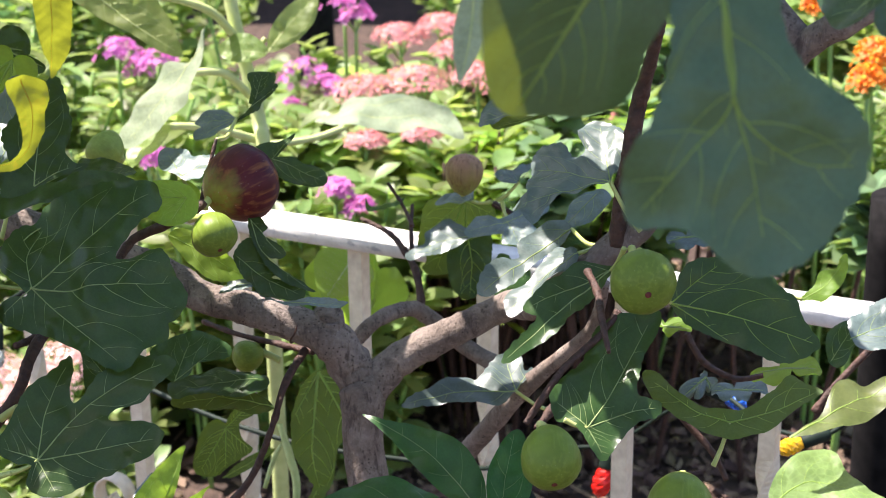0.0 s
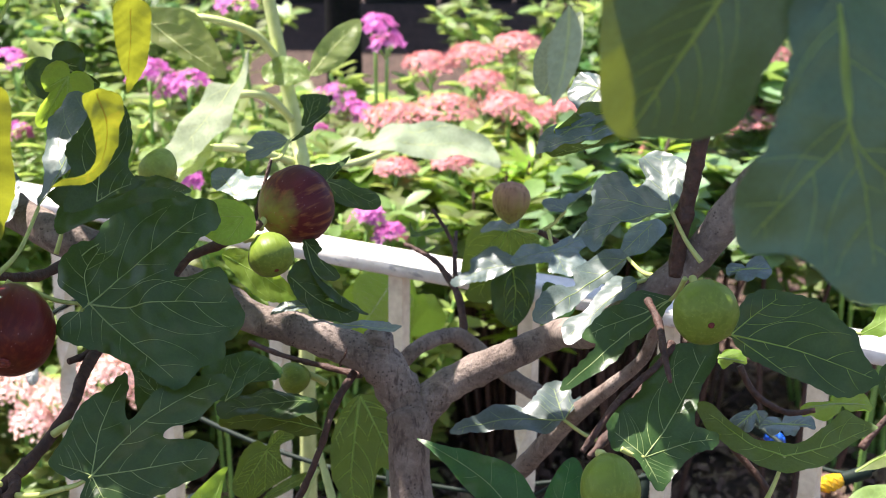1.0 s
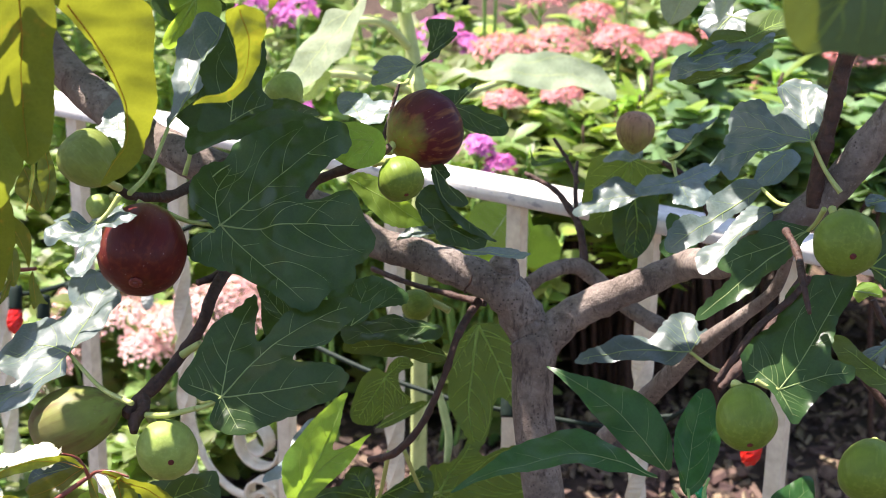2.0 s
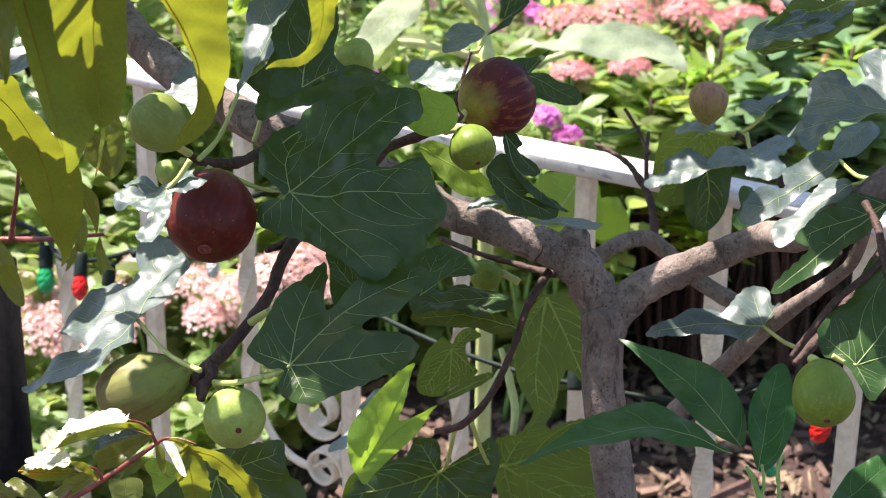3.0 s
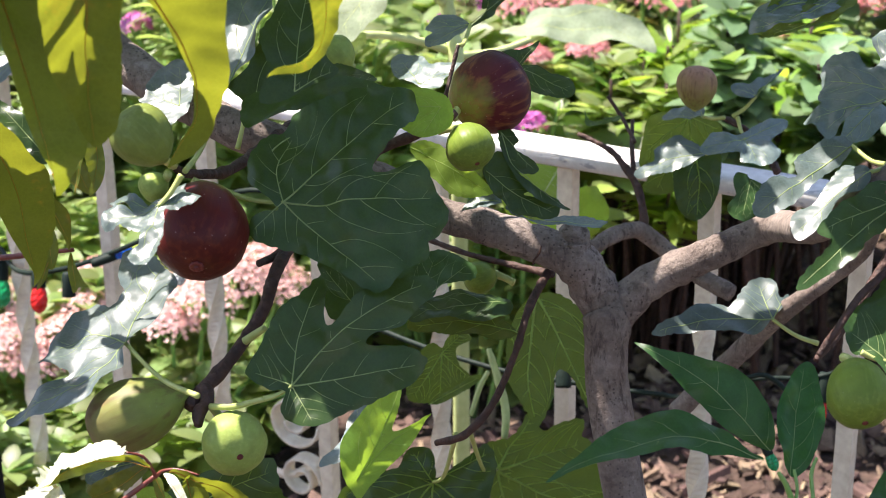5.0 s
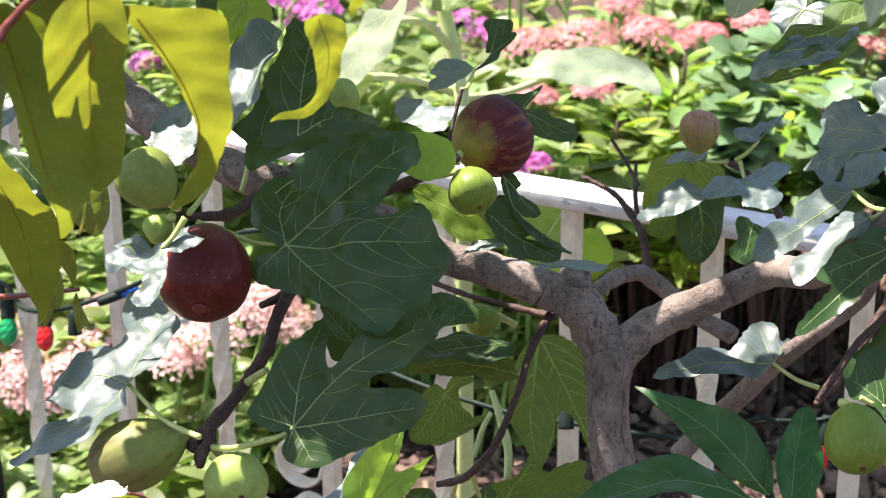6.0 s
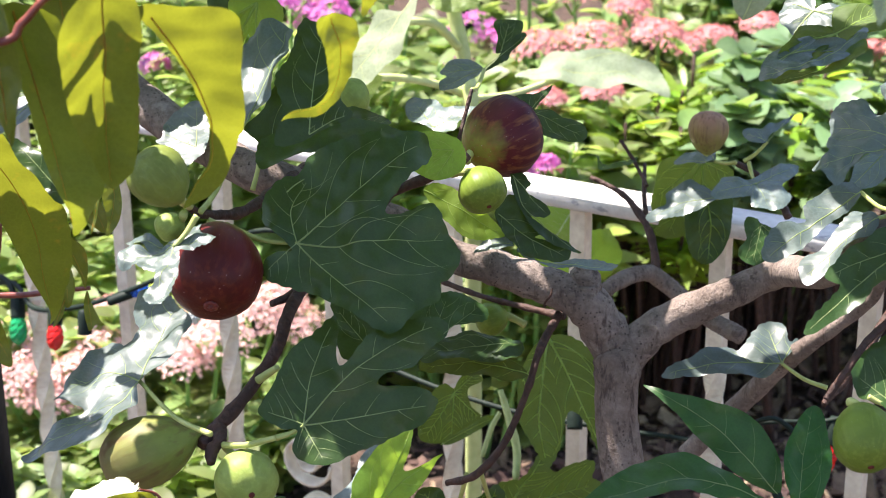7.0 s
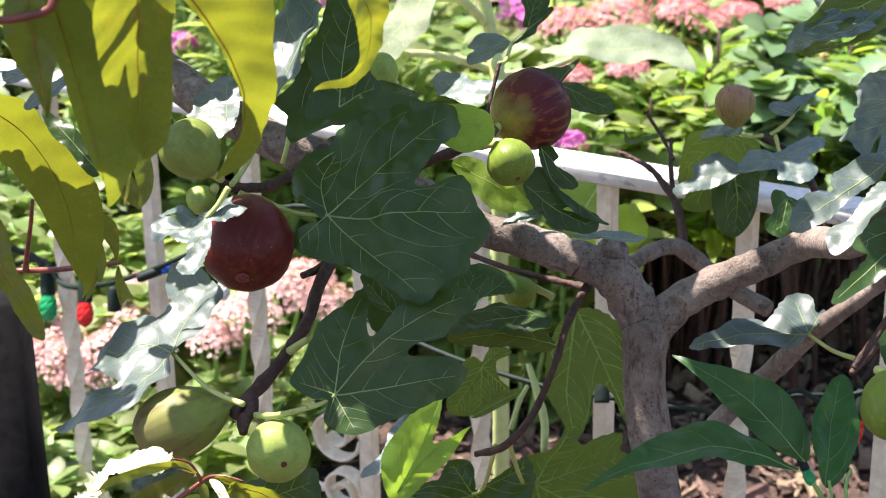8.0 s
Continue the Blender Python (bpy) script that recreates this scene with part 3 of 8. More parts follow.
def crown_leaf(at, reach, turn, seed):
    """A broad leaf of the upper crown, spread towards the sun on a stalk of its own."""
    rng = random.Random(seed)
    tilt = SUN_TO + Vector((rng.uniform(-0.12, 0.12), rng.uniform(-0.12, 0.12), 0))
    outline, ribs = [], []
    for k in range(5):
        a = radians(turn + (k - 2) * 58)
        long = reach * 1000 * (1.10, 1.06, 1.02)[abs(k - 2)]
        ribs.append((round(0.92 * long * math.cos(a)), round(0.92 * long * math.sin(a))))
        for off, f in ((-20, 0.93), (0, 1.0), (20, 0.93), (29, 0.82)):
            if k < 4 or off < 29:
                outline.append((long * f * math.cos(a + radians(off)), long * f * math.sin(a + radians(off))))
    back = radians(turn + 180)
    outline.append((reach * 930 * math.cos(back), reach * 930 * math.sin(back)))
    foot = Vector(at) + Vector((math.cos(back), math.sin(back), -0.5)) * reach * 1.1
    return leaf_blade(at, tilt, outline, ribs, LEAF_TOP, fig_tree, petiole=foot, seed=seed, side=4)


def lance_leaf(base, tip, width, n, material, parent, bow=(0, 0, 0), fold=0.12, wave=0.05, seed=0.0, rib=VEIN_AMBER, serrate=0.0, shape=0.9, name="leaf", bold=1.0, ribs=True):
    """A long pointed leaf from base to tip, bowed by the vector bow at its middle, with its midrib and side veins."""
    a, c = Vector(base), Vector(tip)
    mid = (a + c) * 0.5 + Vector(bow)
    z0 = Vector(n).normalized()
    length = (c - a).length

    def spine(u):
        return a * (1 - u) ** 2 + (mid * 2 - (a + c) * 0.5) * 2 * u * (1 - u) + c * u * u

    def axes(u):
        d = (spine(min(u + 0.01, 1)) - spine(max(u - 0.01, 0))).normalized()
        side = d.cross(z0).normalized()
        return d, side, side.cross(d)

    def half(u):
        return width * 0.5 * (math.sin(math.pi * min(1, u ** shape)) ** 0.8) * (1 + serrate * abs(math.sin(u * 60)))

    def place(u, v, lift=0.0):
        d, side, up = axes(u)
        h = half(u)
        ruffle = wave * width * (noise.noise((u * 4, v * 0.8 + seed, seed)) * (0.4 + 1.2 * abs(v)) + 0.4 * noise.noise((u * 11, v * 2.5, seed + 5)))
        return spine(u) + side * (h * v) + up * (abs(v) ** 1.3 * h * fold * 2 + ruffle + lift)

    bm = bmesh.new()
    rows, cols = 26, 8
    grid = [[bm.verts.new(place(i / rows, -1 + 2 * j / cols)) for j in range(cols + 1)] for i in range(rows + 1)]
    for i in range(rows):
        for j in range(cols):
            bm.faces.new((grid[i][j], grid[i][j + 1], grid[i + 1][j + 1], grid[i + 1][j]))
    bmesh.ops.remove_doubles(bm, verts=bm.verts, dist=1e-5)
    leaf = hang(part(name, bm, material), parent)
    vm = bmesh.new()
    w0 = 0.0009 * bold

    def strip(points, w):
        vs = []
        for i, (u, v) in enumerate(points):
            p, (d, side, up) = place(u, v), axes(u)
            q = w * (1 - 0.75 * i / (len(points) - 1))
            dirn = side if abs(points[-1][1] - points[0][1]) < 0.1 else d
            vs.append([vm.verts.new(p + dirn * q), vm.verts.new(p + up * q), vm.verts.new(p - dirn * q), vm.verts.new(p - up * q)])
        for q, r in zip(vs, vs[1:]):
            for k in range(4):
                vm.faces.new((q[k], q[(k + 1) % 4], r[(k + 1) % 4], r[k]))

    strip([(u / 14, 0.0) for u in range(15)], w0 * 0.8)
    for k in range(9 if ribs else 0):
        u = 0.10 + 0.085 * k
        for sgn in (-1, 1):
            strip([(u + 0.085 * s / 4, sgn * 0.85 * s / 4) for s in range(5)], w0 * 0.14)
    rib_ob = part("midrib", vm, rib)
    rib_ob.parent = leaf
    return leaf


def fig_fruit(stalk, centre, radius, long, material, parent, eye=0.11, neck=0.35, label="", lean=None):
    """A fig from its stalk's place through centre to the eye: a pear-shaped turned body with faint ribs."""
    s, c = Vector(stalk), Vector(centre)
    axis = Vector(lean).normalized() if lean else (c - s).normalized()
    top = c + axis * radius * long
    start = c - axis * radius * (long + neck)
    bm = bmesh.new()
    rows, sides = 26, 36
    turn = axis.to_track_quat("Z", "Y").to_matrix()
    rings = []
    total = radius * (2 * long + neck)
    for i in range(rows + 1):
        u = i / rows
        body = math.sqrt(max(0.0, 1 - ((u - 0.60) / 0.60) ** 2)) if u < 0.6 else math.sqrt(max(0.0, 1 - ((u - 0.60) / 0.40) ** 2))
        r = radius * (body ** (1.1 + neck * 0.9 if u < 0.6 else 0.92))
        r = max(r, 0.0018 if i < 2 else 0.0)
        ring = []
        for k in range(sides):
            a = 2 * math.pi * k / sides
            q = 1 + 0.012 * math.sin(a * 9 + 2 * u) + 0.02 * noise.noise((math.cos(a) * 1.3, math.sin(a) * 1.3, u * 2 + radius * 300))
            ring.append(bm.verts.new((math.cos(a) * r * q, math.sin(a) * r * q, u * total)))
        rings.append(ring)
    for a, b in zip(rings, rings[1:]):
        for k in range(sides):
            bm.faces.new((a[k], a[(k + 1) % sides], b[(k + 1) % sides], b[k]))
    bm.faces.new(rings[0][::-1])
    bmesh.ops.remove_doubles(bm, verts=bm.verts, dist=1e-6)
    fig = part("fig", bm, material, None, label)
    fig.matrix_world = Matrix.Translation(start) @ turn.to_4x4()
    world_m = fig.matrix_world.copy()
    fig.parent = parent
    fig.matrix_parent_inverse = Matrix.Translation(parent.location).inverted()
    fig.matrix_basis = world_m
    sm = bmesh.new()
    inv = world_m.inverted()
    tube_into(sm, [(inv @ s, 0.0026), ((inv @ s) * 0.5, 0.0024), (Vector((0, 0, radius * 0.12)), 0.0028)], 8)
    st = part("stalk", sm, STALK)
    st.parent = fig
    if eye:
        em = bmesh.new()
        rr = radius * eye
        for k in range(9):
            a = 2 * math.pi * k / 9
            v = Vector((math.cos(a), math.sin(a), 0))
            bmesh.ops.create_uvsphere(em, u_segments=7, v_segments=5, radius=rr * 0.42,
                                      matrix=Matrix.Translation(v * rr * 0.55 + Vector((0, 0, total - radius * 0.010))) @ Matrix.Diagonal((1, 1, 0.5, 1)))
        bmesh.ops.create_uvsphere(em, u_segments=8, v_segments=6, radius=rr * 0.5, matrix=Matrix.Translation((0, 0, total - radius * 0.03)))
        ey = part("eye", em, OSTIOLE)
        ey.parent = fig
    return fig


# ---------------------------------------------------------------- ground and distance
def ground_height(x, y):
    near = max(0.0, 1 - math.hypot(x, y - 2) / 12)
    return GROUND + near * (0.035 * noise.noise((x * 1.4, y * 1.4, 0)) + 0.015 * noise.noise((x * 6, y * 6, 2)))


bm = bmesh.new()
cells = [-600, -60, -12] + [-6 + 0.15 * i for i in range(81)] + [12, 60, 600]
grid = [[bm.verts.new((x, y + 2.5, ground_height(x, y + 2.5))) for x in cells] for y in cells]
for r, s in zip(grid, grid[1:]):
    for i in range(len(cells) - 1):
        bm.faces.new((r[i], r[i + 1], s[i + 1], s[i]))
tagged(part("ground", bm, SOIL), "dark brown garden soil under bark mulch", "ground", kind="structure")

CORNERS = [(x, y, z) for x in (-1, 1) for y in (-1, 1) for z in (-1, 1)]
SIDES = [(0, 1, 3, 2), (4, 6, 7, 5), (0, 4, 5, 1), (2, 3, 7, 6), (0, 2, 6, 4), (1, 5, 7, 3)]
verts, faces = [], []
for i in range(11000):
    x, y = (random.uniform(-0.9, 1.5), random.uniform(1.3, 3.3)) if i % 4 else (random.uniform(0.0, 1.0), random.uniform(1.6, 2.5))
    size = random.choice((0.003, 0.004, 0.005, 0.006, 0.008, 0.011)) * random.uniform(0.7, 1.3)
    turn = Euler((random.uniform(-0.9, 0.9), random.uniform(-0.7, 0.7), random.uniform(0, 6.28))).to_matrix()
    half = Vector((size * random.uniform(0.9, 2.4), size * random.uniform(0.4, 0.9), size * random.uniform(0.15, 0.4)))
    c = Vector((x, y, ground_height(x, y) + random.uniform(0.001, 0.014)))
    k = len(verts)
    for q in CORNERS:
        verts.append(c + turn @ Vector((q[0] * half.x * random.uniform(0.5, 1.1), q[1] * half.y * random.uniform(0.5, 1.1), q[2] * half.z)))
    faces += [tuple(k + n for n in f) for f in SIDES]
me = bpy.data.meshes.new("bark_mulch")
me.from_pydata(verts, [], faces)
me.materials.append(CHIP)
mulch = tagged(new("bark_mulch", me), "loose brown bark mulch chips lying on the soil", "mulch", kind="stuff")
for p in mulch.data.polygons:
    p.use_smooth = False

# boards of a dark fence that closes the garden behind the beds
for i in range(34):
    x = -3.4 + i * 0.2
    bm = bmesh.new()
    bmesh.ops.create_cube(bm, size=1.0, matrix=Matrix.Translation((x, 4.9 + 0.004 * (i % 2), 0.95 + GROUND)) @ Matrix.Diagonal((0.192, 0.022, 1.9, 1)))
    if i == 0:
        wall = thing("wall_back", (0, 4.9, 0), "dark weathered board fence behind the flower beds", "fence", kind="structure")
    hang(part("plank", bm, DARK_WALL), wall)

# ---------------------------------------------------------------- the white fence
FENCE_O, FENCE_D = Vector((0.114, 1.466, 0)), Vector((0.8486, -0.5291, 0))
FENCE_N = Vector((-0.5291, -0.8486, 0))


def on_fence(s, z, out=0.0):
    return FENCE_O + FENCE_D * s + FENCE_N * out + UP * z


def rail_height(s):
    return 0.9665 + 0.035 * s


def box_between(bm, a, b, across, upright, chamfer=0.0015):
    """A bar from a to b with half sizes along the vectors across and upright and chamfered long edges."""
    w, h = across.length, upright.length
    x, z = across / w, upright / h
    outline = [(-w, -h + chamfer), (-w + chamfer, -h), (w - chamfer, -h), (w, -h + chamfer), (w, h - chamfer), (w - chamfer, h), (-w + chamfer, h), (-w, h - chamfer)]
    ends = [[bm.verts.new(p + x * u + z * v) for u, v in outline] for p in (a, b)]
    for k in range(8):
        bm.faces.new((ends[0][k], ends[0][(k + 1) % 8], ends[1][(k + 1) % 8], ends[1][k]))
    bm.faces.new(ends[0][::-1])
    bm.faces.new(ends[1])


fence = thing("fence", on_fence(0, 0), "white painted iron fence with twisted pickets, scrolls and chipped rail", "fence")
bm = bmesh.new()
box_between(bm, on_fence(-1.1, rail_height(-1.1) + 0.0105), on_fence(0.95, rail_height(0.95) + 0.0105), FENCE_N * 0.0165, UP * 0.0072, 0.0025)
rail = hang(part("top_rail", bm, RAIL_PAINT), fence)


def picket(s, twisted):
    bm = bmesh.new()
    half, rows = 0.0068, 120
    rings = []
    top = rail_height(s)
    for i in range(rows + 1):
        z = top + (GROUND - 0.03 - top) * i / rows
        t = 0.0
        for z1, z2 in twisted:
            t += max(0.0, min(1.0, (z1 - z) / (z1 - z2))) * 2 * math.pi * 2.25
        ring = []
        for k in range(4):
            a = t + math.pi / 4 + k * math.pi / 2
            ring.append(bm.verts.new(on_fence(s, z) + (FENCE_D * math.cos(a) + FENCE_N * math.sin(a)) * half * 1.414))
        rings.append(ring)
    for a, b in zip(rings, rings[1:]):
        for k in range(4):
            bm.faces.new((a[k], a[(k + 1) % 4], b[(k + 1) % 4], b[k]))
    ob = hang(part("picket", bm, WHITE_PAINT), fence)
    for p in ob.data.polygons:
        p.use_smooth = False
    return ob


for k in range(-8, 7):
    s = 0.1255 * k
    plain_one = k in (0, 2, -2, -4, 4)
    picket(s, () if plain_one else ((0.86, 0.45),))


def scroll(s, z, size, flip):
    """A flat iron strap curled in on itself, fixed to a picket."""
    bm = bmesh.new()
    rows = []
    for i in range(60):
        u = i / 59
        a = flip * (0.5 * math.pi + u * 2.9 * math.pi)
        r = size * (1 - 0.72 * u)
        c = on_fence(s - size * 1.1, z)
        p = c + FENCE_D * math.sin(-a * flip + math.pi) * r + UP * (math.cos(a) * r * flip)
        out = (p - c).normalized()
        rows.append([bm.verts.new(p + out * q + FENCE_N * w) for q, w in ((-0.0014, -0.008), (0.0014, -0.008), (0.0014, 0.008), (-0.0014, 0.008))])
    for a, b in zip(rows, rows[1:]):
        for k in range(4):
            bm.faces.new((a[k], a[(k + 1) % 4], b[(k + 1) % 4], b[k]))
    bm.faces.new(rows[0][::-1])
    bm.faces.new(rows[-1])
    return hang(part("scroll", bm, WHITE_PAINT), fence)


hang(tube("scroll", [(on_fence(-0.375, 0.70), 0.0042), (on_fence(-0.368, 0.64), 0.0042), (on_fence(-0.345, 0.60), 0.0042), (on_fence(-0.305, 0.585), 0.0042), (on_fence(-0.262, 0.61), 0.0042)], WHITE_PAINT, fence, 8), fence)
scroll(-0.255, 0.652, 0.030, 1)
scroll(-0.255, 0.590, 0.024, -1)


# ---------------------------------------------------------------- the fig tree
fig_tree = thing("fig_tree", (0.125, 1.10, GROUND), "fig tree with grey bark, lobed leaves and ripening fruit", "tree")
tube('trunk', [((0.150, 1.085, 0.35), 0.0182), ((0.146, 1.090, 0.62), 0.0168), ((0.1410, 1.0752, 0.8058), 0.0162), ((0.1256, 1.0931, 0.8746), 0.0137), ((0.1133, 1.1165, 0.9542), 0.0141), ((0.1130, 1.1238, 0.9912), 0.0150), ((0.1099, 1.1304, 1.0041), 0.0141), ((0.1003, 1.1325, 1.0192), 0.0114), ((0.0876, 1.1337, 1.0326), 0.0082)], BARK, fig_tree, 18, 0.12, knobs=0.12)
tube('limb', [((0.1181, 1.1283, 0.9890), 0.0145), ((0.1060, 1.1337, 1.0107), 0.0152), ((0.0912, 1.1342, 1.0336), 0.0137), ((0.0608, 1.1401, 1.0448), 0.0119), ((0.0322, 1.1450, 1.0540), 0.0111), ((0.0036, 1.1490, 1.0613), 0.0111), ((-0.0324, 1.1682, 1.0766), 0.0112), ((-0.1107, 1.1321, 1.1231), 0.0121), ((-0.1433, 1.1558, 1.1301), 0.0120), ((-0.1807, 1.1826, 1.1445), 0.0125), ((-0.2153, 1.2121, 1.1648), 0.0127), ((-0.2432, 1.2431, 1.1876), 0.0117)], BARK, fig_tree, 16, 0.12, knobs=0.25)
tube('limb', [((0.1121, 1.1275, 0.9650), 0.0073), ((0.1182, 1.1291, 0.9906), 0.0116), ((0.1325, 1.1330, 1.0098), 0.0120), ((0.1539, 1.1296, 1.0256), 0.0111), ((0.1835, 1.1172, 1.0462), 0.0102), ((0.2138, 1.1138, 1.0624), 0.0098), ((0.2229, 1.0165, 1.1057), 0.0093), ((0.2608, 1.0073, 1.1373), 0.0095), ((0.2858, 1.0066, 1.1630), 0.0101), ((0.3082, 1.0001, 1.2007), 0.0099), ((0.3406, 0.9734, 1.2493), 0.0087), ((0.3658, 0.9629, 1.2801), 0.0083), ((0.3928, 0.9490, 1.3027), 0.0081), ((0.4278, 0.9448, 1.3235), 0.0074)], BARK, fig_tree, 16, 0.12, knobs=0.25)
tube('stub', [((0.0911, 1.1329, 1.0310), 0.012), ((0.0921, 1.1355, 1.0474), 0.0105), ((0.0925, 1.1328, 1.0532), 0.008)], BARK, fig_tree, 12, 0.25)
tube('limb', [((0.1097, 1.2966, 0.9563), 0.0055), ((0.1243, 1.3029, 0.9691), 0.0055), ((0.1470, 1.3251, 0.9692), 0.0060), ((0.1638, 1.3420, 0.9586), 0.0068), ((0.1973, 1.3291, 0.9337), 0.0068), ((0.2237, 1.3030, 0.9267), 0.0066)], BARK, fig_tree, 12, 0.12, knobs=0.3)
tube('limb', [((0.1694, 1.1842, 0.8922), 0.0069), ((0.1898, 1.1738, 0.9227), 0.0075), ((0.2089, 1.1542, 0.9571), 0.0073), ((0.2271, 1.1344, 0.9907), 0.0065), ((0.2511, 1.1055, 1.0292), 0.0047), ((0.2671, 1.0843, 1.0591), 0.0040), ((0.2728, 1.0759, 1.0928), 0.0036)], BARK, fig_tree, 12, 0.12, knobs=0.3)
tube('twig', [((0.2074, 0.9288, 1.0671), 0.0020), ((0.2211, 0.9354, 1.0854), 0.0020), ((0.2325, 0.9487, 1.0932), 0.0021), ((0.2525, 0.9629, 1.1043), 0.0021), ((0.2660, 0.9764, 1.1126), 0.0018)], TWIG_BARK, fig_tree, 12, 0.18, steps=10, knobs=0.6)
tube('twig', [((0.1638, 1.3420, 0.9586), 0.0036), ((0.1602, 1.3656, 0.9833), 0.0029), ((0.1496, 1.3848, 0.9989), 0.0026), ((0.1377, 1.4001, 1.0070), 0.0020), ((0.1170, 1.4148, 1.0134), 0.0017)], TWIG_BARK, fig_tree, 12, 0.18, steps=10, knobs=0.6)
tube('twig', [((0.1580, 1.3808, 0.9911), 0.0020), ((0.1576, 1.3999, 1.0068), 0.0020), ((0.1598, 1.4190, 1.0228), 0.0013)], TWIG_BARK, fig_tree, 12, 0.18, steps=10, knobs=0.6)
tube('twig', [((0.1588, 1.3912, 1.0144), 0.0017), ((0.1512, 1.4074, 1.0271), 0.0014), ((0.1394, 1.4147, 1.0443), 0.0014)], TWIG_BARK, fig_tree, 12, 0.18, steps=10, knobs=0.6)
tube('twig', [((0.0749, 1.1307, 1.0263), 0.0030), ((0.0611, 1.1023, 1.0141), 0.0024), ((0.0518, 1.0897, 0.9889), 0.0022), ((0.0375, 1.0845, 0.9559), 0.0024), ((0.0195, 1.0847, 0.9337), 0.0026), ((0.0014, 1.1000, 0.9193), 0.0020)], TWIG_BARK, fig_tree, 12, 0.18, steps=10, knobs=0.6)
tube('twig', [((0.0802, 1.1572, 1.0124), 0.0026), ((0.0553, 1.1784, 1.0095), 0.0022), ((0.0256, 1.1913, 1.0124), 0.0018), ((-0.0007, 1.2144, 1.0132), 0.0019)], TWIG_BARK, fig_tree, 12, 0.18, steps=10, knobs=0.6)
tube('twig', [((-0.0365, 1.1302, 1.0612), 0.0038), ((-0.0643, 1.0818, 1.0762), 0.0038), ((-0.0826, 1.0423, 1.0862), 0.0038), ((-0.0914, 1.0170, 1.0785), 0.0040), ((-0.0959, 1.0061, 1.0660), 0.0037), ((-0.1049, 0.9953, 1.0538), 0.0037), ((-0.1173, 0.9792, 1.0422), 0.0038), ((-0.1294, 0.9646, 1.0342), 0.0042), ((-0.1363, 0.9519, 1.0302), 0.0040)], TWIG_BARK, fig_tree, 12, 0.18, steps=10, knobs=0.6)
tube('twig', [((-0.1287, 0.9649, 1.0348), 0.0040), ((-0.1264, 0.9532, 1.0330), 0.0036), ((-0.1303, 0.9463, 1.0295), 0.0034), ((-0.1305, 0.9389, 1.0252), 0.0022)], TWIG_BARK, fig_tree, 12, 0.18, steps=10, knobs=0.6)
tube('leaf_stalk', [((-0.1071, 0.9889, 1.0518), 0.0026), ((-0.1007, 0.9860, 1.0576), 0.0024), ((-0.0950, 0.9829, 1.0627), 0.0020)], STALK, fig_tree, 8, 0.05)
tube('leaf_stalk', [((-0.1239, 0.9476, 1.0324), 0.0020), ((-0.1108, 0.9388, 1.0369), 0.0018), ((-0.0926, 0.9326, 1.0447), 0.0016)], STALK, fig_tree, 8, 0.05)
tube('twig', [((-0.0840, 1.0420, 1.0856), 0.0034), ((-0.0927, 1.0306, 1.0848), 0.0026), ((-0.1000, 1.0201, 1.0859), 0.0018)], TWIG_BARK, fig_tree, 12, 0.18, steps=10, knobs=0.6)
tube('twig', [((-0.0874, 1.1568, 1.1196), 0.0037), ((-0.1030, 1.0940, 1.1280), 0.0033), ((-0.1188, 1.0510, 1.1311), 0.0030), ((-0.1374, 1.0228, 1.1414), 0.0027), ((-0.1447, 1.0156, 1.1493), 0.0019)], TWIG_BARK, fig_tree, 12, 0.18, steps=10, knobs=0.6)
tube('twig', [((-0.0422, 1.0757, 1.1155), 0.0024), ((-0.0321, 1.0909, 1.1259), 0.0031), ((-0.0148, 1.0940, 1.1331), 0.0031), ((0.0059, 1.0877, 1.1440), 0.0026), ((0.0162, 1.0908, 1.1512), 0.0021)], TWIG_BARK, fig_tree, 12, 0.18, steps=10, knobs=0.6)
tube('twig', [((0.0080, 1.1451, 1.1257), 0.0017), ((0.0115, 1.1568, 1.1405), 0.0014), ((0.0194, 1.1730, 1.1661), 0.0011)], TWIG_BARK, fig_tree, 12, 0.18, steps=10, knobs=0.6)
tube('twig', [((0.2557, 1.3166, 1.0175), 0.0025), ((0.2492, 1.3324, 1.0294), 0.0022), ((0.2346, 1.3382, 1.0431), 0.0022), ((0.2215, 1.3509, 1.0474), 0.0023)], TWIG_BARK, fig_tree, 12, 0.18, steps=10, knobs=0.6)
tube('twig', [((0.2691, 1.0011, 1.1488), 0.0046), ((0.2705, 1.0006, 1.1740), 0.0046), ((0.2752, 1.0024, 1.2050), 0.0049), ((0.2814, 1.0052, 1.2385), 0.0048), ((0.2883, 0.9895, 1.2830), 0.0033), ((0.2917, 0.9917, 1.2890), 0.0018)], TWIG_BARK, fig_tree, 12, 0.18, steps=10, knobs=0.6)
tube('twig', [((0.2462, 0.9597, 1.1494), 0.0020), ((0.2493, 0.9362, 1.1450), 0.0022), ((0.2485, 0.9125, 1.1395), 0.0022), ((0.2508, 0.8962, 1.1260), 0.0010)], TWIG_BARK, fig_tree, 12, 0.18, steps=10, knobs=0.6)
tube('twig', [((0.2791, 1.0552, 1.0806), 0.0030), ((0.2639, 1.0365, 1.0655), 0.0027), ((0.2449, 1.0167, 1.0478), 0.0027), ((0.2296, 1.0006, 1.0377), 0.0027), ((0.2194, 0.9874, 1.0336), 0.0017)], TWIG_BARK, fig_tree, 12, 0.18, steps=10, knobs=0.6)
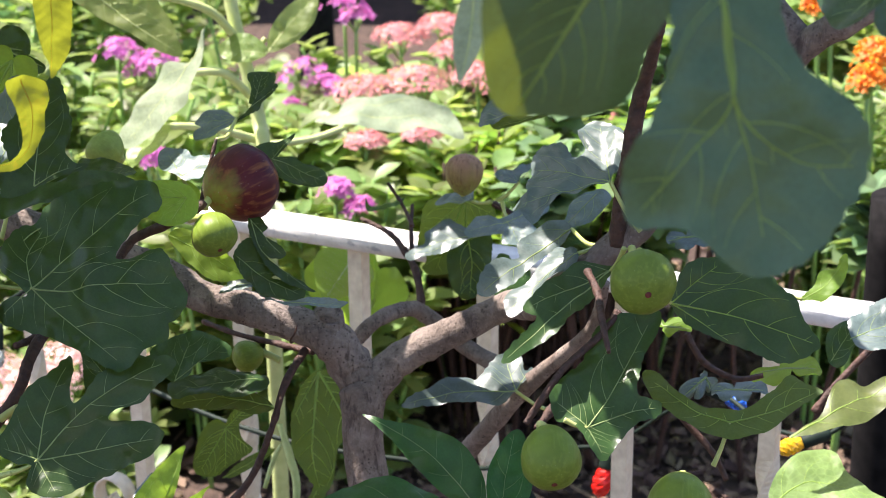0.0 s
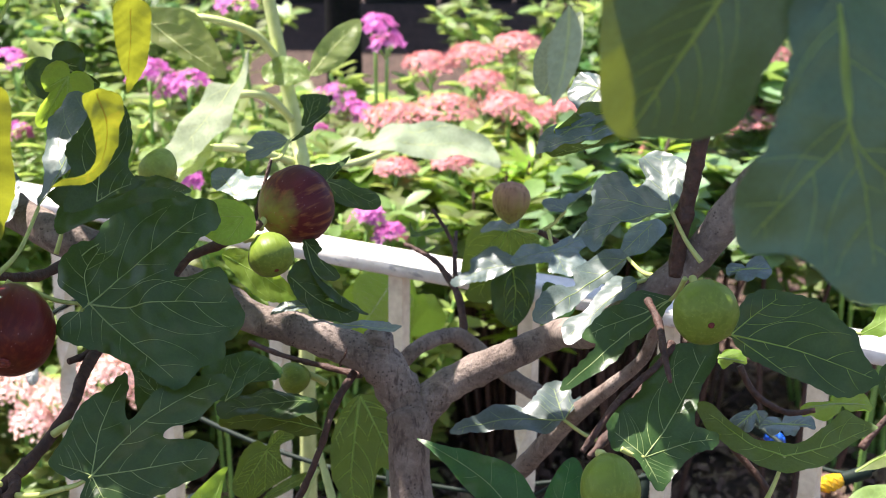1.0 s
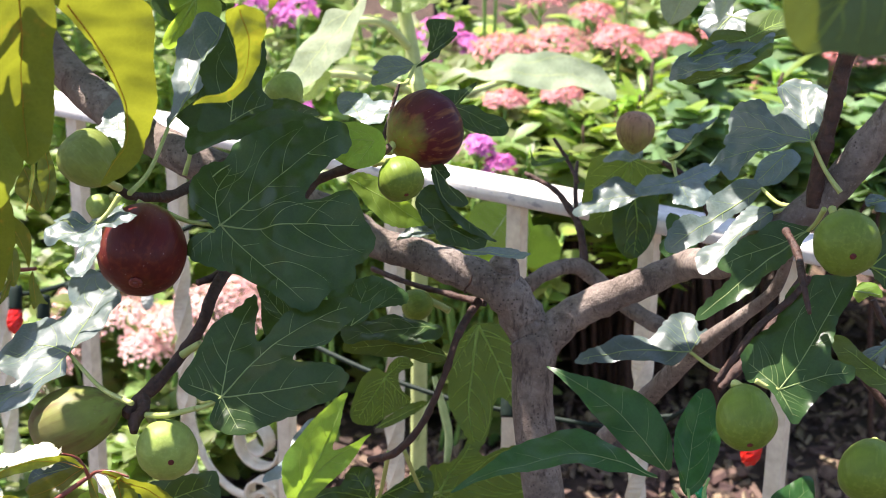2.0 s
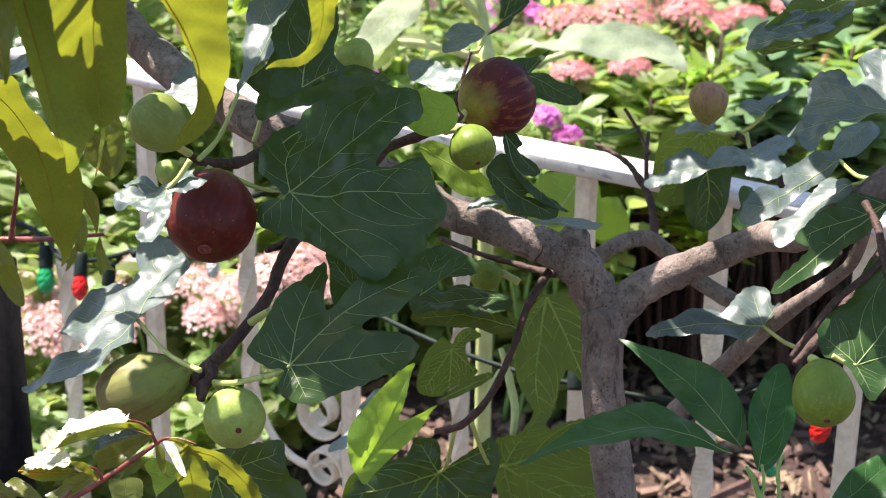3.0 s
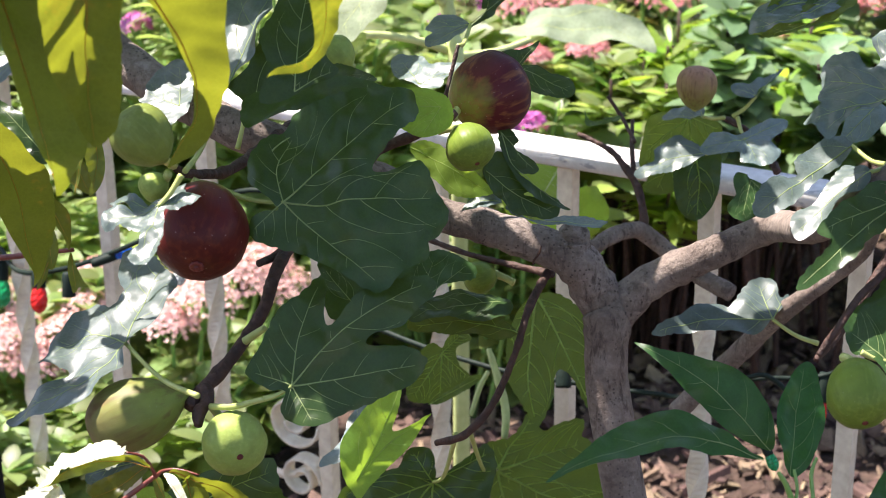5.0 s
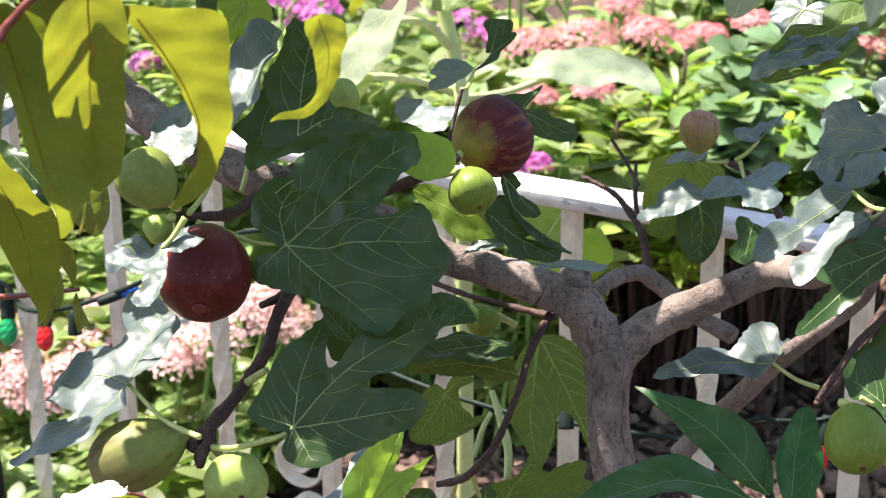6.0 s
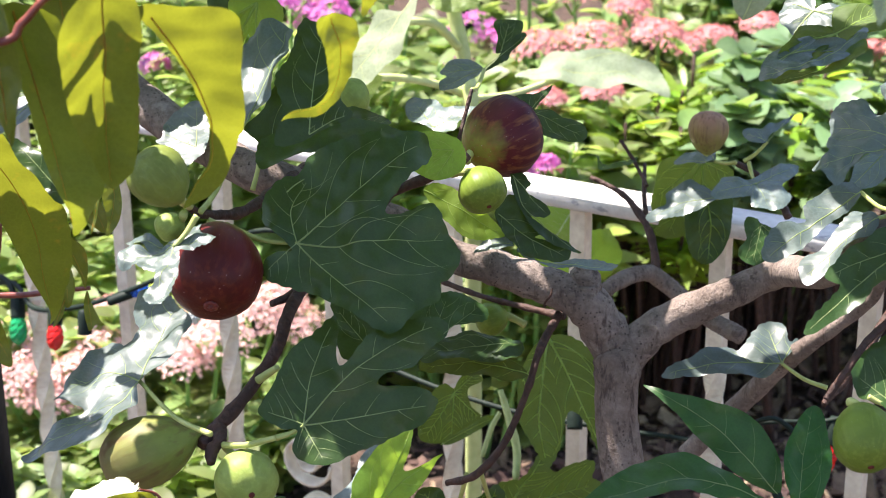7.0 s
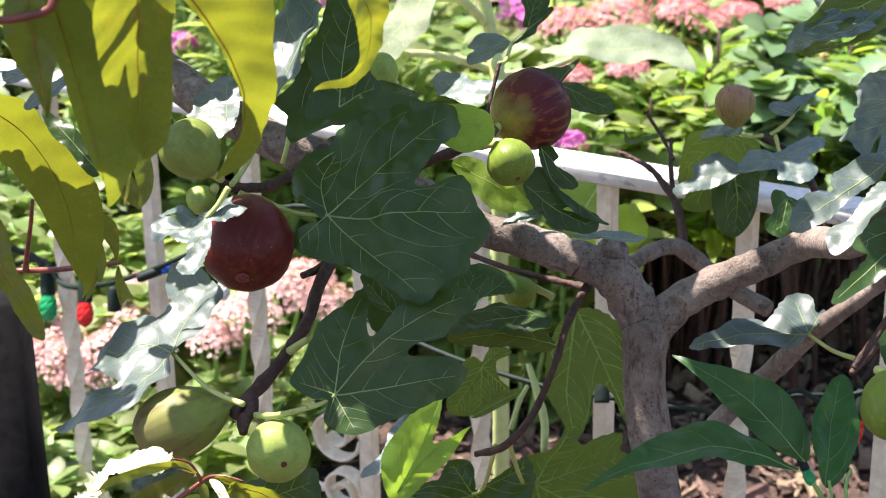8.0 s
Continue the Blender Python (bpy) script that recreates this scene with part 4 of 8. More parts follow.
tube('twig', [((0.2928, 1.0077, 1.0594), 0.0024), ((0.3097, 0.9976, 1.0362), 0.0024), ((0.3302, 0.9873, 1.0130), 0.0021), ((0.3385, 0.9803, 0.9965), 0.0016)], TWIG_BARK, fig_tree, 12, 0.18, steps=10, knobs=0.6)
tube('twig', [((0.3251, 1.0608, 1.0614), 0.0022), ((0.3356, 1.0534, 1.0442), 0.0022), ((0.3554, 1.0482, 1.0338), 0.0020), ((0.3739, 1.0479, 1.0353), 0.0017)], TWIG_BARK, fig_tree, 12, 0.18, steps=10, knobs=0.6)
tube('twig', [((0.4299, 1.1258, 0.9675), 0.0024), ((0.4464, 1.1323, 0.9858), 0.0024), ((0.4824, 1.1437, 1.0187), 0.0024)], TWIG_BARK, fig_tree, 12, 0.18, steps=10, knobs=0.6)

def ring_scar(at, way, radius):
    """A thin dark ring left round a limb by an old leaf."""
    c, d = Vector(at), Vector(way).normalized()
    x = d.orthogonal().normalized()
    y = d.cross(x)
    bm = bmesh.new()
    tube_into(bm, [(c + (x * math.cos(k * 0.57) + y * math.sin(k * 0.57)) * radius * 0.975 + d * 0.0008 * math.sin(k * 2.1), 0.0007) for k in range(12)], 6, 0.3, 3)
    hang(part("ring_scar", bm, TWIG_BARK), fig_tree)


ring_scar((0.0379, 1.1440, 1.0520), (0.92, -0.18, -0.34), 0.0114)
ring_scar((0.0701, 1.1380, 1.0408), (0.92, -0.18, -0.34), 0.0124)
tube('leaf_stalk', [((0.0445, 1.3584, 0.8552), 0.0022), ((0.0521, 1.3464, 0.8314), 0.0035), ((0.0570, 1.3364, 0.8117), 0.0035), ((0.0558, 1.3265, 0.7919), 0.0027)], PALE_STALK, fig_tree, 12, 0.12, knobs=0.1)
tube('leaf_stalk', [((0.0447, 1.3682, 0.8303), 0.0018), ((0.0374, 1.3623, 0.8183), 0.0022), ((0.0299, 1.3524, 0.7984), 0.0018)], PALE_STALK, fig_tree, 12, 0.12, knobs=0.1)
tube('leaf_stalk', [((0.0706, 1.3756, 0.6672), 0.0038), ((0.0735, 1.3629, 0.6419), 0.0038), ((0.0768, 1.3480, 0.6124), 0.0038)], PALE_STALK, fig_tree, 12, 0.12, knobs=0.1)
# fruit
fig_fruit((-0.1334, 1.0108, 1.1418), (-0.1268, 0.9815, 1.1237), 0.0262, 1.02, FIG_RIPE, fig_tree, label='ripe dark purple fig with greenish neck', neck=0.25, eye=0.17, lean=(-0.026, -0.918, -0.396))
fig_fruit((0.0149, 1.0984, 1.1436), (0.0378, 1.1234, 1.1514), 0.0256, 0.90, FIG_PLUM, fig_tree, label='ripe plum red fig with yellow streaks', neck=0.2, eye=0, lean=(0.757, 0.643, 0.117))
fig_fruit((0.0059, 1.0864, 1.1409), (0.0233, 1.0546, 1.1427), 0.0146, 0.90, FIG_GREEN, fig_tree, label='small green unripe fig', neck=0.15, lean=(0.309, -0.793, -0.525))
fig_fruit((-0.1426, 1.0049, 1.1536), (-0.1525, 0.9647, 1.1869), 0.0164, 0.98, FIG_BLOOM, fig_tree, label='firm green unripe fig', neck=0.2, lean=(-0.603, -0.024, 0.797), eye=0)
fig_fruit((0.2723, 0.9632, 1.1614), (0.2720, 0.9193, 1.1594), 0.0188, 0.92, FIG_GREEN, fig_tree, label='round green unripe fig with red eye', neck=0.1, lean=(0.046, -0.995, -0.093))
fig_fruit((0.2118, 0.8924, 1.0847), (0.2156, 0.8674, 1.0763), 0.0169, 1.02, FIG_GREEN, fig_tree, label='green unripe fig with red eye', neck=0.25, lean=(0.029, -0.874, -0.484))
fig_fruit((-0.1251, 0.9632, 1.0231), (-0.1112, 0.9370, 1.0158), 0.0182, 0.93, FIG_PALE, fig_tree, label='pale green unripe fig with pink eye', neck=0.12, lean=(0.286, -0.958, -0.028))
fig_fruit((-0.1386, 0.9655, 1.0274), (-0.1712, 0.9531, 1.0240), 0.0204, 1.18, FIG_TAN, fig_tree, label='green fig turning brown, streaked', neck=0.6, lean=(-0.931, -0.051, -0.362), eye=0)
fig_fruit((0.1948, 1.3457, 1.0608), (0.1987, 1.3511, 1.0736), 0.0152, 1.00, FIG_WITHERED, fig_tree, label='shrivelled small brownish fig', neck=0.2, lean=(0.061, 0.290, 0.955), eye=0)
fig_fruit((-0.0493, 1.2068, 1.1432), (-0.0605, 1.2090, 1.1484), 0.0138, 0.90, FIG_PALE, fig_tree, label='small pale green fig', neck=0.1, lean=(-0.614, 0.063, 0.787), eye=0)
fig_fruit((0.0554, 1.1776, 0.9969), (0.0325, 1.1792, 1.0006), 0.0115, 0.95, FIG_GREEN, fig_tree, label='small green fig in shade', neck=0.1, lean=(-0.914, -0.401, -0.070), eye=0)
fig_fruit((0.2985, 0.9098, 1.0401), (0.2938, 0.8946, 1.0294), 0.0193, 0.92, FIG_GREEN, fig_tree, label='green unripe fig low on the tree', neck=0.1, lean=(-0.111, -0.825, -0.554), eye=0)
fig_fruit((-0.1458, 1.0031, 1.1492), (-0.1552, 1.0097, 1.1391), 0.0090, 0.90, FIG_PALE, fig_tree, label='small pale fig behind a ripe one', neck=0.1, lean=(-0.837, -0.213, -0.504), eye=0)
# leaves of the fig tree, from the middle of the crown outwards
leaf_blade((-0.0823, 0.9966, 1.1339), (-0.11, -0.77, 0.63), [(-2, -4), (-11, 3), (-21, 11), (-23, 20), (-22, 29), (-15, 40), (-5, 44), (0, 54), (14, 60), (26, 68), (45, 72), (63, 73), (68, 67), (68, 58), (62, 48), (54, 36), (49, 27), (49, 21), (54, 21), (66, 27), (74, 29), (79, 24), (83, 15), (91, 3), (89, -7), (85, -14), (81, -15), (82, -24), (71, -33), (59, -46), (50, -46), (37, -40), (23, -34), (10, -28), (-8, -25), (-16, -21), (-17, -14), (-10, -7)], [(21, 24, 64, 67), (25, 0, 54, 5, 83, 10), (18, -15, 56, -42), (-6, 20, 0, 40), (-14, -18)], LEAF_TOP, fig_tree, petiole=(-0.1231, 1.0101, 1.1400), seed=0.4, curl=0.09, wave=0.1, droop=0.12, quilt=0.022, side=4, bold=0.85)
leaf_blade((-0.0777, 0.9358, 1.0509), (-0.09, -0.69, 0.72), [(-3, -4), (-5, -12), (-2, -19), (7, -23), (19, -21), (32, -13), (49, -6), (63, 1), (69, 8), (73, 17), (70, 22), (62, 26), (51, 25), (41, 25), (39, 28), (44, 33), (58, 37), (66, 46), (71, 57), (74, 64), (70, 68), (59, 67), (48, 63), (33, 54), (27, 47), (20, 39), (16, 37), (14, 42), (13, 54), (10, 66), (7, 66), (-1, 52), (-11, 42), (-16, 32), (-20, 21), (-24, 13), (-26, 5), (-19, 0), (-11, -3)], [(1, 26, 8, 62), (25, 34, 68, 64), (21, 4, 69, 16), (-21, 6), (13, -19)], LEAF_TOP, fig_tree, petiole=(-0.0926, 0.9329, 1.0445), seed=1.8, curl=0.08, quilt=0.022, bold=0.85)
leaf_blade((-0.0474, 1.0511, 1.0440), (0.09, -0.66, 0.74), [(-18, 30), (2, 23), (24, 15), (21, 4), (7, -4), (-12, -9), (-17, -1), (-17, 16)], [(-15, 24)], LEAF_TOP, fig_tree, seed=3.1, bold=0.85)
leaf_blade((-0.0087, 1.0643, 1.0372), (0.10, -0.77, 0.63), [(-13, 23), (12, 33), (27, 30), (38, 22), (36, 14), (22, 12), (14, 10), (10, 4), (0, 0), (-7, 6)], [(33, 23), (13, 28)], LEAF_TOP, fig_tree, seed=4.5, bold=0.85)
leaf_blade((0.0430, 1.1045, 1.0182), (0.00, -0.31, 0.95), [(-42, 8), (-27, 10), (-11, 7), (5, 4), (7, -9), (-6, -18), (-22, -16), (-38, -13), (-56, -17), (-60, -3), (-53, 5)], [(-20, -3, -53, -5)], LEAF_TOP, fig_tree, seed=5.9, bold=0.85)
leaf_blade((0.0534, 1.0929, 1.0020), (0.01, -0.25, 0.97), [(0, 0), (-12, 14), (-29, 21), (-48, 22), (-66, 19), (-68, 11), (-52, 7), (-31, 0), (-9, -5)], [(-30, 11, -65, 15)], LEAF_UNDER, fig_tree, seed=7.3, vein=VEIN_GREEN)
leaf_blade((-0.0547, 1.1759, 0.8463), (0.18, -0.96, 0.21), [(40, 75), (37, 64), (32, 46), (28, 33), (42, 37), (51, 41), (56, 43), (51, 37), (44, 27), (33, 16), (20, 5), (10, -4), (1, -13), (-4, -7), (-9, 3), (-11, 18), (-9, 30), (-1, 41), (11, 54), (24, 65)], [(18, 29, 40, 73), (21, 22, 50, 39)], LEAF_YOUNG, fig_tree, seed=8.6, vein=VEIN_GREEN, teeth=0.004, quilt=0.02)
leaf_blade((-0.0653, 1.2041, 0.8577), (-0.31, -0.25, 0.92), [(-16, 53), (-23, 39), (-20, 24), (-10, 8), (-4, -6), (-1, -22), (7, -17), (11, -10), (-1, 2), (-10, 22)], [(-12, 18, -17, 50)], LEAF_SHEEN, fig_tree, seed=10.0)
leaf_blade((-0.0010, 1.2262, 0.8139), (0.09, -0.95, 0.31), [(2, 4), (0, 24), (-14, 28), (-20, 22), (-25, 12), (-40, 9), (-50, 5), (-65, 1), (-71, -6), (-74, -20), (-68, -25), (-54, -29), (-50, -37), (-59, -41), (-69, -49), (-75, -58), (-74, -68), (-65, -78), (-52, -75), (-40, -79), (-32, -70), (-23, -69), (-19, -80), (-7, -91), (8, -88), (23, -81), (36, -80), (41, -61), (43, -44), (41, -18), (47, 7), (44, 22), (38, 25), (27, 18), (14, 9), (8, 5)], [(-24, -9, -70, -17), (-21, -31, -41, -72), (-1, -24, 1, -71), (25, -25, 37, -52), (41, 18), (-14, 23)], LEAF_TOP, fig_tree, petiole=(0.0143, 1.1111, 0.9192), seed=11.4, vein=VEIN_GREEN, curl=0.12, wave=0.08, quilt=0.022, bold=1.2)
leaf_blade((0.0493, 1.3157, 0.7703), (-0.01, -1.00, 0.00), [(-7, 23), (8, 28), (17, 38), (25, 50), (30, 45), (36, 36), (49, 42), (64, 45), (68, 39), (66, 30), (78, 19), (94, -4), (106, -29), (102, -48), (87, -58), (67, -68), (49, -66), (33, -54), (24, -42), (28, -55), (34, -65), (30, -76), (22, -81), (8, -78), (0, -65), (-3, -39), (-6, -23), (-11, 0)], [(12, 23, 26, 46), (32, 10, 65, 22), (35, -23, 100, -48), (8, -39, 19, -77)], LEAF_UNDER, fig_tree, petiole=(0.0242, 1.1556, 0.8967), seed=12.7, vein=VEIN_GREEN, bold=2.0, side=7)
leaf_blade((0.0791, 1.3190, 0.9203), (0.10, -0.95, 0.29), [(-4, 0), (-15, -11), (-23, -30), (-25, -49), (-24, -65), (-17, -79), (-11, -89), (-2, -101), (7, -87), (12, -65), (17, -59), (27, -68), (37, -90), (43, -78), (44, -34), (33, -13), (18, -1), (5, 1)], [(-5, -31, -9, -66, -4, -97), (13, -27, 38, -86), (-8, -13, -22, -34)], LEAF_UNDER, fig_tree, seed=14.1, vein=VEIN_GREEN, bold=2.0, side=7)
leaf_blade((0.0070, 1.2667, 0.8993), (-0.00, -1.00, 0.06), [(0, 4), (-7, 9), (-18, 0), (-23, -14), (-27, -30), (-23, -39), (-10, -41), (-2, -35), (11, -26), (20, -19), (13, -10), (11, 4), (22, 11), (11, 18), (3, 11)], [(-21, -35), (-2, -35), (18, -19), (14, 14)], LEAF_UNDER, fig_tree, seed=15.5, vein=VEIN_GREEN, bold=2.0, side=7)
leaf_blade((-0.0032, 1.3387, 0.8171), (-0.00, -0.73, 0.69), [(2, 2), (18, 16), (34, 23), (43, 23), (32, 13), (18, 5), (7, 0)], [(18, 10, 41, 22)], LEAF_UNDER, fig_tree, seed=16.8, vein=VEIN_GREEN)
leaf_blade((-0.0112, 1.1405, 0.7992), (-0.20, -0.45, 0.87), [(-4, -3), (-1, 6), (6, 16), (20, 23), (35, 25), (50, 23), (66, 13), (83, -4), (73, -6), (55, -2), (37, 1), (24, 2), (9, -3)], [(34, 10, 80, -3)], LEAF_UNDER, fig_tree, petiole=(-0.0202, 1.1280, 0.7741), seed=18.2, vein=VEIN_GREEN, fold=0.15, curl=0.1)
leaf_blade((0.2187, 1.1147, 0.9973), (0.08, -0.42, 0.91), [(0, 1), (7, 7), (18, 16), (18, 21), (11, 19), (12, 29), (10, 35), (0, 36), (-9, 31), (-18, 21), (-25, 17), (-29, 21), (-45, 20), (-58, 13), (-71, 9), (-79, 3), (-73, -1), (-62, 0), (-43, -1), (-25, -5), (-11, -8)], [(-37, 8, -76, 3), (1, 32), (14, 18)], LEAF_SHEEN, fig_tree, petiole=(0.2479, 1.1086, 0.9823), seed=19.6)
leaf_blade((-0.1736, 0.9794, 1.0567), (-0.31, -0.23, 0.92), [(3, -1), (13, -9), (21, -16), (19, -29), (20, -40), (14, -55), (1, -67), (-12, -78), (-14, -68), (-15, -49), (-13, -33), (-22, -37), (-34, -41), (-33, -34), (-42, -28), (-47, -15), (-50, -1), (-47, 8), (-36, 11), (-35, 18), (-39, 25), (-57, 30), (-72, 44), (-63, 56), (-38, 52), (-22, 51), (-11, 43), (-6, 32), (2, 15), (1, 6)], [(4, -33, -11, -75), (-19, 24, -39, 50), (-26, -7, -35, -29)], LEAF_SHEEN, fig_tree, petiole=(-0.1263, 0.9156, 1.0565), seed=20.9, curl=0.08, fold=0.05)
leaf_blade((-0.1384, 0.9103, 1.1690), (-0.25, -0.31, 0.92), [(5, -1), (12, -9), (18, -18), (22, -27), (22, -34), (17, -37), (11, -36), (7, -31), (9, -26), (4, -19), (-2, -19), (-13, -20), (-18, -24), (-23, -20), (-26, -11), (-20, -8), (-12, -8), (-18, -6), (-26, -6), (-34, -5), (-31, -1), (-17, 2), (-6, 1), (-2, 5), (-2, 14), (1, 20), (5, 15), (17, 15), (16, 10), (10, 5), (7, 1)], [(16, -34), (-20, -19), (-31, -4), (15, 14)], LEAF_SHEEN, fig_tree, petiole=(-0.1264, 0.9165, 1.1831), seed=22.3, curl=0.12, wave=0.08)
leaf_blade((-0.1540, 1.1310, 1.1434), (-0.13, -0.37, 0.92), [(-18, 44), (-25, 36), (-30, 28), (-30, 17), (-27, 7), (-29, 2), (-20, -3), (-9, -7), (1, -16), (5, -8), (7, 1), (1, 19), (-6, 35)], [(-16, 39), (-26, 10)], LEAF_SHEEN, fig_tree, seed=23.7)
leaf_blade((-0.1255, 1.0947, 1.1603), (-0.45, -0.52, 0.72), [(0, -1), (-1, 9), (3, 18), (9, 25), (8, 40), (7, 52), (5, 64), (-1, 68), (-8, 74), (-5, 80), (-19, 84), (-28, 82), (-29, 72), (-30, 59), (-28, 47), (-27, 41), (-21, 33), (-13, 25), (-8, 14)], [(-1, 38, -14, 81)], LEAF_SHEEN, fig_tree, petiole=(-0.1362, 1.0037, 1.1506), seed=25.1, curl=0.1, fold=0.2)
leaf_blade((-0.1096, 1.1036, 1.1559), (0.10, -0.77, 0.63), [(0, -1), (-6, 4), (-12, 10), (-5, 15), (2, 21), (7, 32), (14, 42), (19, 53), (24, 65), (27, 74), (32, 80), (37, 75), (40, 60), (42, 45), (39, 30), (33, 21), (41, 18), (51, 18), (49, 14), (38, 6), (25, 1), (15, -4), (8, -5)], [(10, 6, 23, 14, 29, 30, 32, 76), (26, 6, 48, 16)], LEAF_TOP, fig_tree, petiole=(-0.1158, 1.0920, 1.1292), seed=26.4, curl=0.06, bold=0.85)
leaf_blade((-0.0630, 1.1346, 1.1522), (-0.13, -0.33, 0.94), [(-17, 19), (-4, 23), (12, 21), (28, 15), (19, 5), (1, -4), (-14, -18), (-26, -26), (-19, -15), (-5, -1)], [(25, 15)], LEAF_TOP, fig_tree, seed=27.8, bold=0.85)
leaf_blade((-0.0062, 1.1732, 1.1407), (-0.29, -0.26, 0.92), [(12, 13), (14, 24), (16, 30), (3, 27), (-3, 22), (-10, 20), (-20, 23), (-31, 22), (-38, 18), (-39, 12), (-29, 3), (-18, -2), (-4, -2), (9, -1), (16, 5)], [(-31, 14), (13, 23)], LEAF_SHEEN, fig_tree, petiole=(0.0083, 1.1642, 1.1196), seed=29.2)
leaf_blade((0.0288, 1.2451, 1.1569), (-0.21, -0.41, 0.89), [(0, 0), (-14, 7), (-22, 5), (-28, 0), (-30, -9), (-23, -12), (-26, -18), (-22, -24), (-10, -21), (-5, -13), (0, -6)], [(-27, -9), (-22, -22)], LEAF_SHEEN, fig_tree, petiole=(0.0195, 1.1823, 1.1624), seed=30.5)
leaf_blade((0.0288, 1.2450, 1.1569), (0.28, -0.74, 0.61), [(-1, -2), (10, 5), (18, 13), (31, 22), (38, 22), (31, 15), (23, 10), (18, 4), (6, 0)], [(37, 21)], LEAF_TOP, fig_tree, seed=31.9, bold=0.85)
leaf_blade((0.0413, 1.2724, 1.1608), (0.20, -0.80, 0.50), [(-4, -1), (-1, 10), (-1, 22), (18, 20), (14, 9), (4, 1)], [(9, 20)], LEAF_TOP, fig_tree, seed=33.3, bold=0.85)
leaf_blade((0.0564, 1.1770, 1.1494), (0.09, -0.65, 0.76), [(-10, 9), (-2, 13), (5, 13), (12, 16), (18, 19), (14, 12), (6, 4), (4, 1), (13, 0), (22, -6), (29, -8), (35, -14), (36, -19), (32, -23), (24, -24), (14, -22), (5, -17), (-1, -9)], [(32, -19), (14, 15)], LEAF_TOP, fig_tree, seed=34.6, bold=0.85)
leaf_blade((-0.0119, 1.1201, 1.1178), (0.28, -0.79, 0.54), [(0, -1), (8, 3), (19, -1), (28, -12), (38, -21), (48, -35), (40, -37), (27, -36), (18, -31), (12, -24), (6, -15)], [(23, -17, 45, -35)], LEAF_YOUNG, fig_tree, seed=36.0, vein=VEIN_GREEN)
leaf_blade((-0.0076, 1.1638, 1.1180), (0.19, -0.94, 0.29), [(-1, 20), (8, 20), (15, 12), (15, 1), (10, -5), (1, -2), (-3, 8)], [(10, 18)], LEAF_YOUNG, fig_tree, seed=37.4, vein=VEIN_GREEN)
leaf_blade((0.0342, 1.0931, 1.1118), (0.20, -0.66, 0.72), [(-3, -2), (5, 9), (12, 10), (16, 0), (23, -11), (24, -17), (19, -19), (27, -22), (36, -24), (40, -29), (35, -37), (24, -35), (12, -31), (4, -20)], [(15, -19, 35, -33)], LEAF_TOP, fig_tree, seed=38.8, bold=0.85)
leaf_blade((0.0434, 1.1073, 1.1317), (0.19, -0.63, 0.75), [(0, 2), (6, 3), (10, -7), (6, -11), (14, -18), (18, -26), (15, -30), (8, -29), (3, -27), (11, -35), (21, -44), (32, -55), (24, -53), (11, -45), (3, -34), (-1, -19), (-3, -7)], [(4, -24, 28, -53), (15, -27)], LEAF_TOP, fig_tree, seed=40.1, bold=0.85)
leaf_blade((0.0489, 1.0839, 1.0901), (-0.20, -0.35, 0.92), [(-4, 0), (3, 7), (11, -3), (25, 1), (35, 7), (43, 11), (58, 10), (58, 4), (53, 2), (44, 1), (30, -3), (16, -5)], [(26, -1, 55, 7)], LEAF_SHEEN, fig_tree, seed=41.5)
leaf_blade((0.2033, 1.3266, 1.0291), (0.02, -0.50, 0.87), [(1, 1), (-5, 9), (-11, 15), (-17, 19), (-30, 13), (-37, 6), (-38, -2), (-47, -7), (-54, -15), (-51, -19), (-38, -17), (-27, -14), (-16, -11), (-7, -6)], [(-26, -2, -50, -15)], LEAF_SHEEN, fig_tree, petiole=(0.2304, 1.3221, 1.0430), seed=42.9)
leaf_blade((0.2296, 1.3123, 1.0458), (0.10, -0.49, 0.86), [(-36, -5), (-27, 5), (-21, 9), (-9, 5), (-1, 5), (10, 11), (22, 16), (34, 17), (38, 14), (33, 6), (22, -1), (18, -6), (23, -14), (17, -22), (8, -26), (-2, -23), (-9, -20), (-8, -11), (-18, -11), (-29, -10)], [(-34, -4), (35, 14), (4, -22)], LEAF_SHEEN, fig_tree, petiole=(0.2276, 1.3374, 1.0534), seed=44.2)
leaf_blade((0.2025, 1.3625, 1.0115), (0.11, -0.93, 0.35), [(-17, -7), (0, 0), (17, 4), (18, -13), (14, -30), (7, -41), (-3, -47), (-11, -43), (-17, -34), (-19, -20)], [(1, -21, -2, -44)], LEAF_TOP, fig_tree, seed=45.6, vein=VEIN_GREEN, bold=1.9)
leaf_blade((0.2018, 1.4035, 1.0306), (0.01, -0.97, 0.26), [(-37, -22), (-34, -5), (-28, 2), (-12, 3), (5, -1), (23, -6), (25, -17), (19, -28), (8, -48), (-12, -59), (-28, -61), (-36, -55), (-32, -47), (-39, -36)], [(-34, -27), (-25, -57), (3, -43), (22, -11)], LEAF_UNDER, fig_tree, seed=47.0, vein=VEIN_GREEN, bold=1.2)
leaf_blade((0.2052, 1.3564, 1.0477), (-0.28, -0.25, 0.93), [(-30, -12), (-25, -1), (-18, 4), (-20, 13), (-14, 15), (-6, 9), (-1, 0), (-16, -9), (-26, -15)], [(-27, -11), (-17, 12)], LEAF_SHEEN, fig_tree, petiole=(0.2199, 1.3468, 1.0501), seed=48.4)
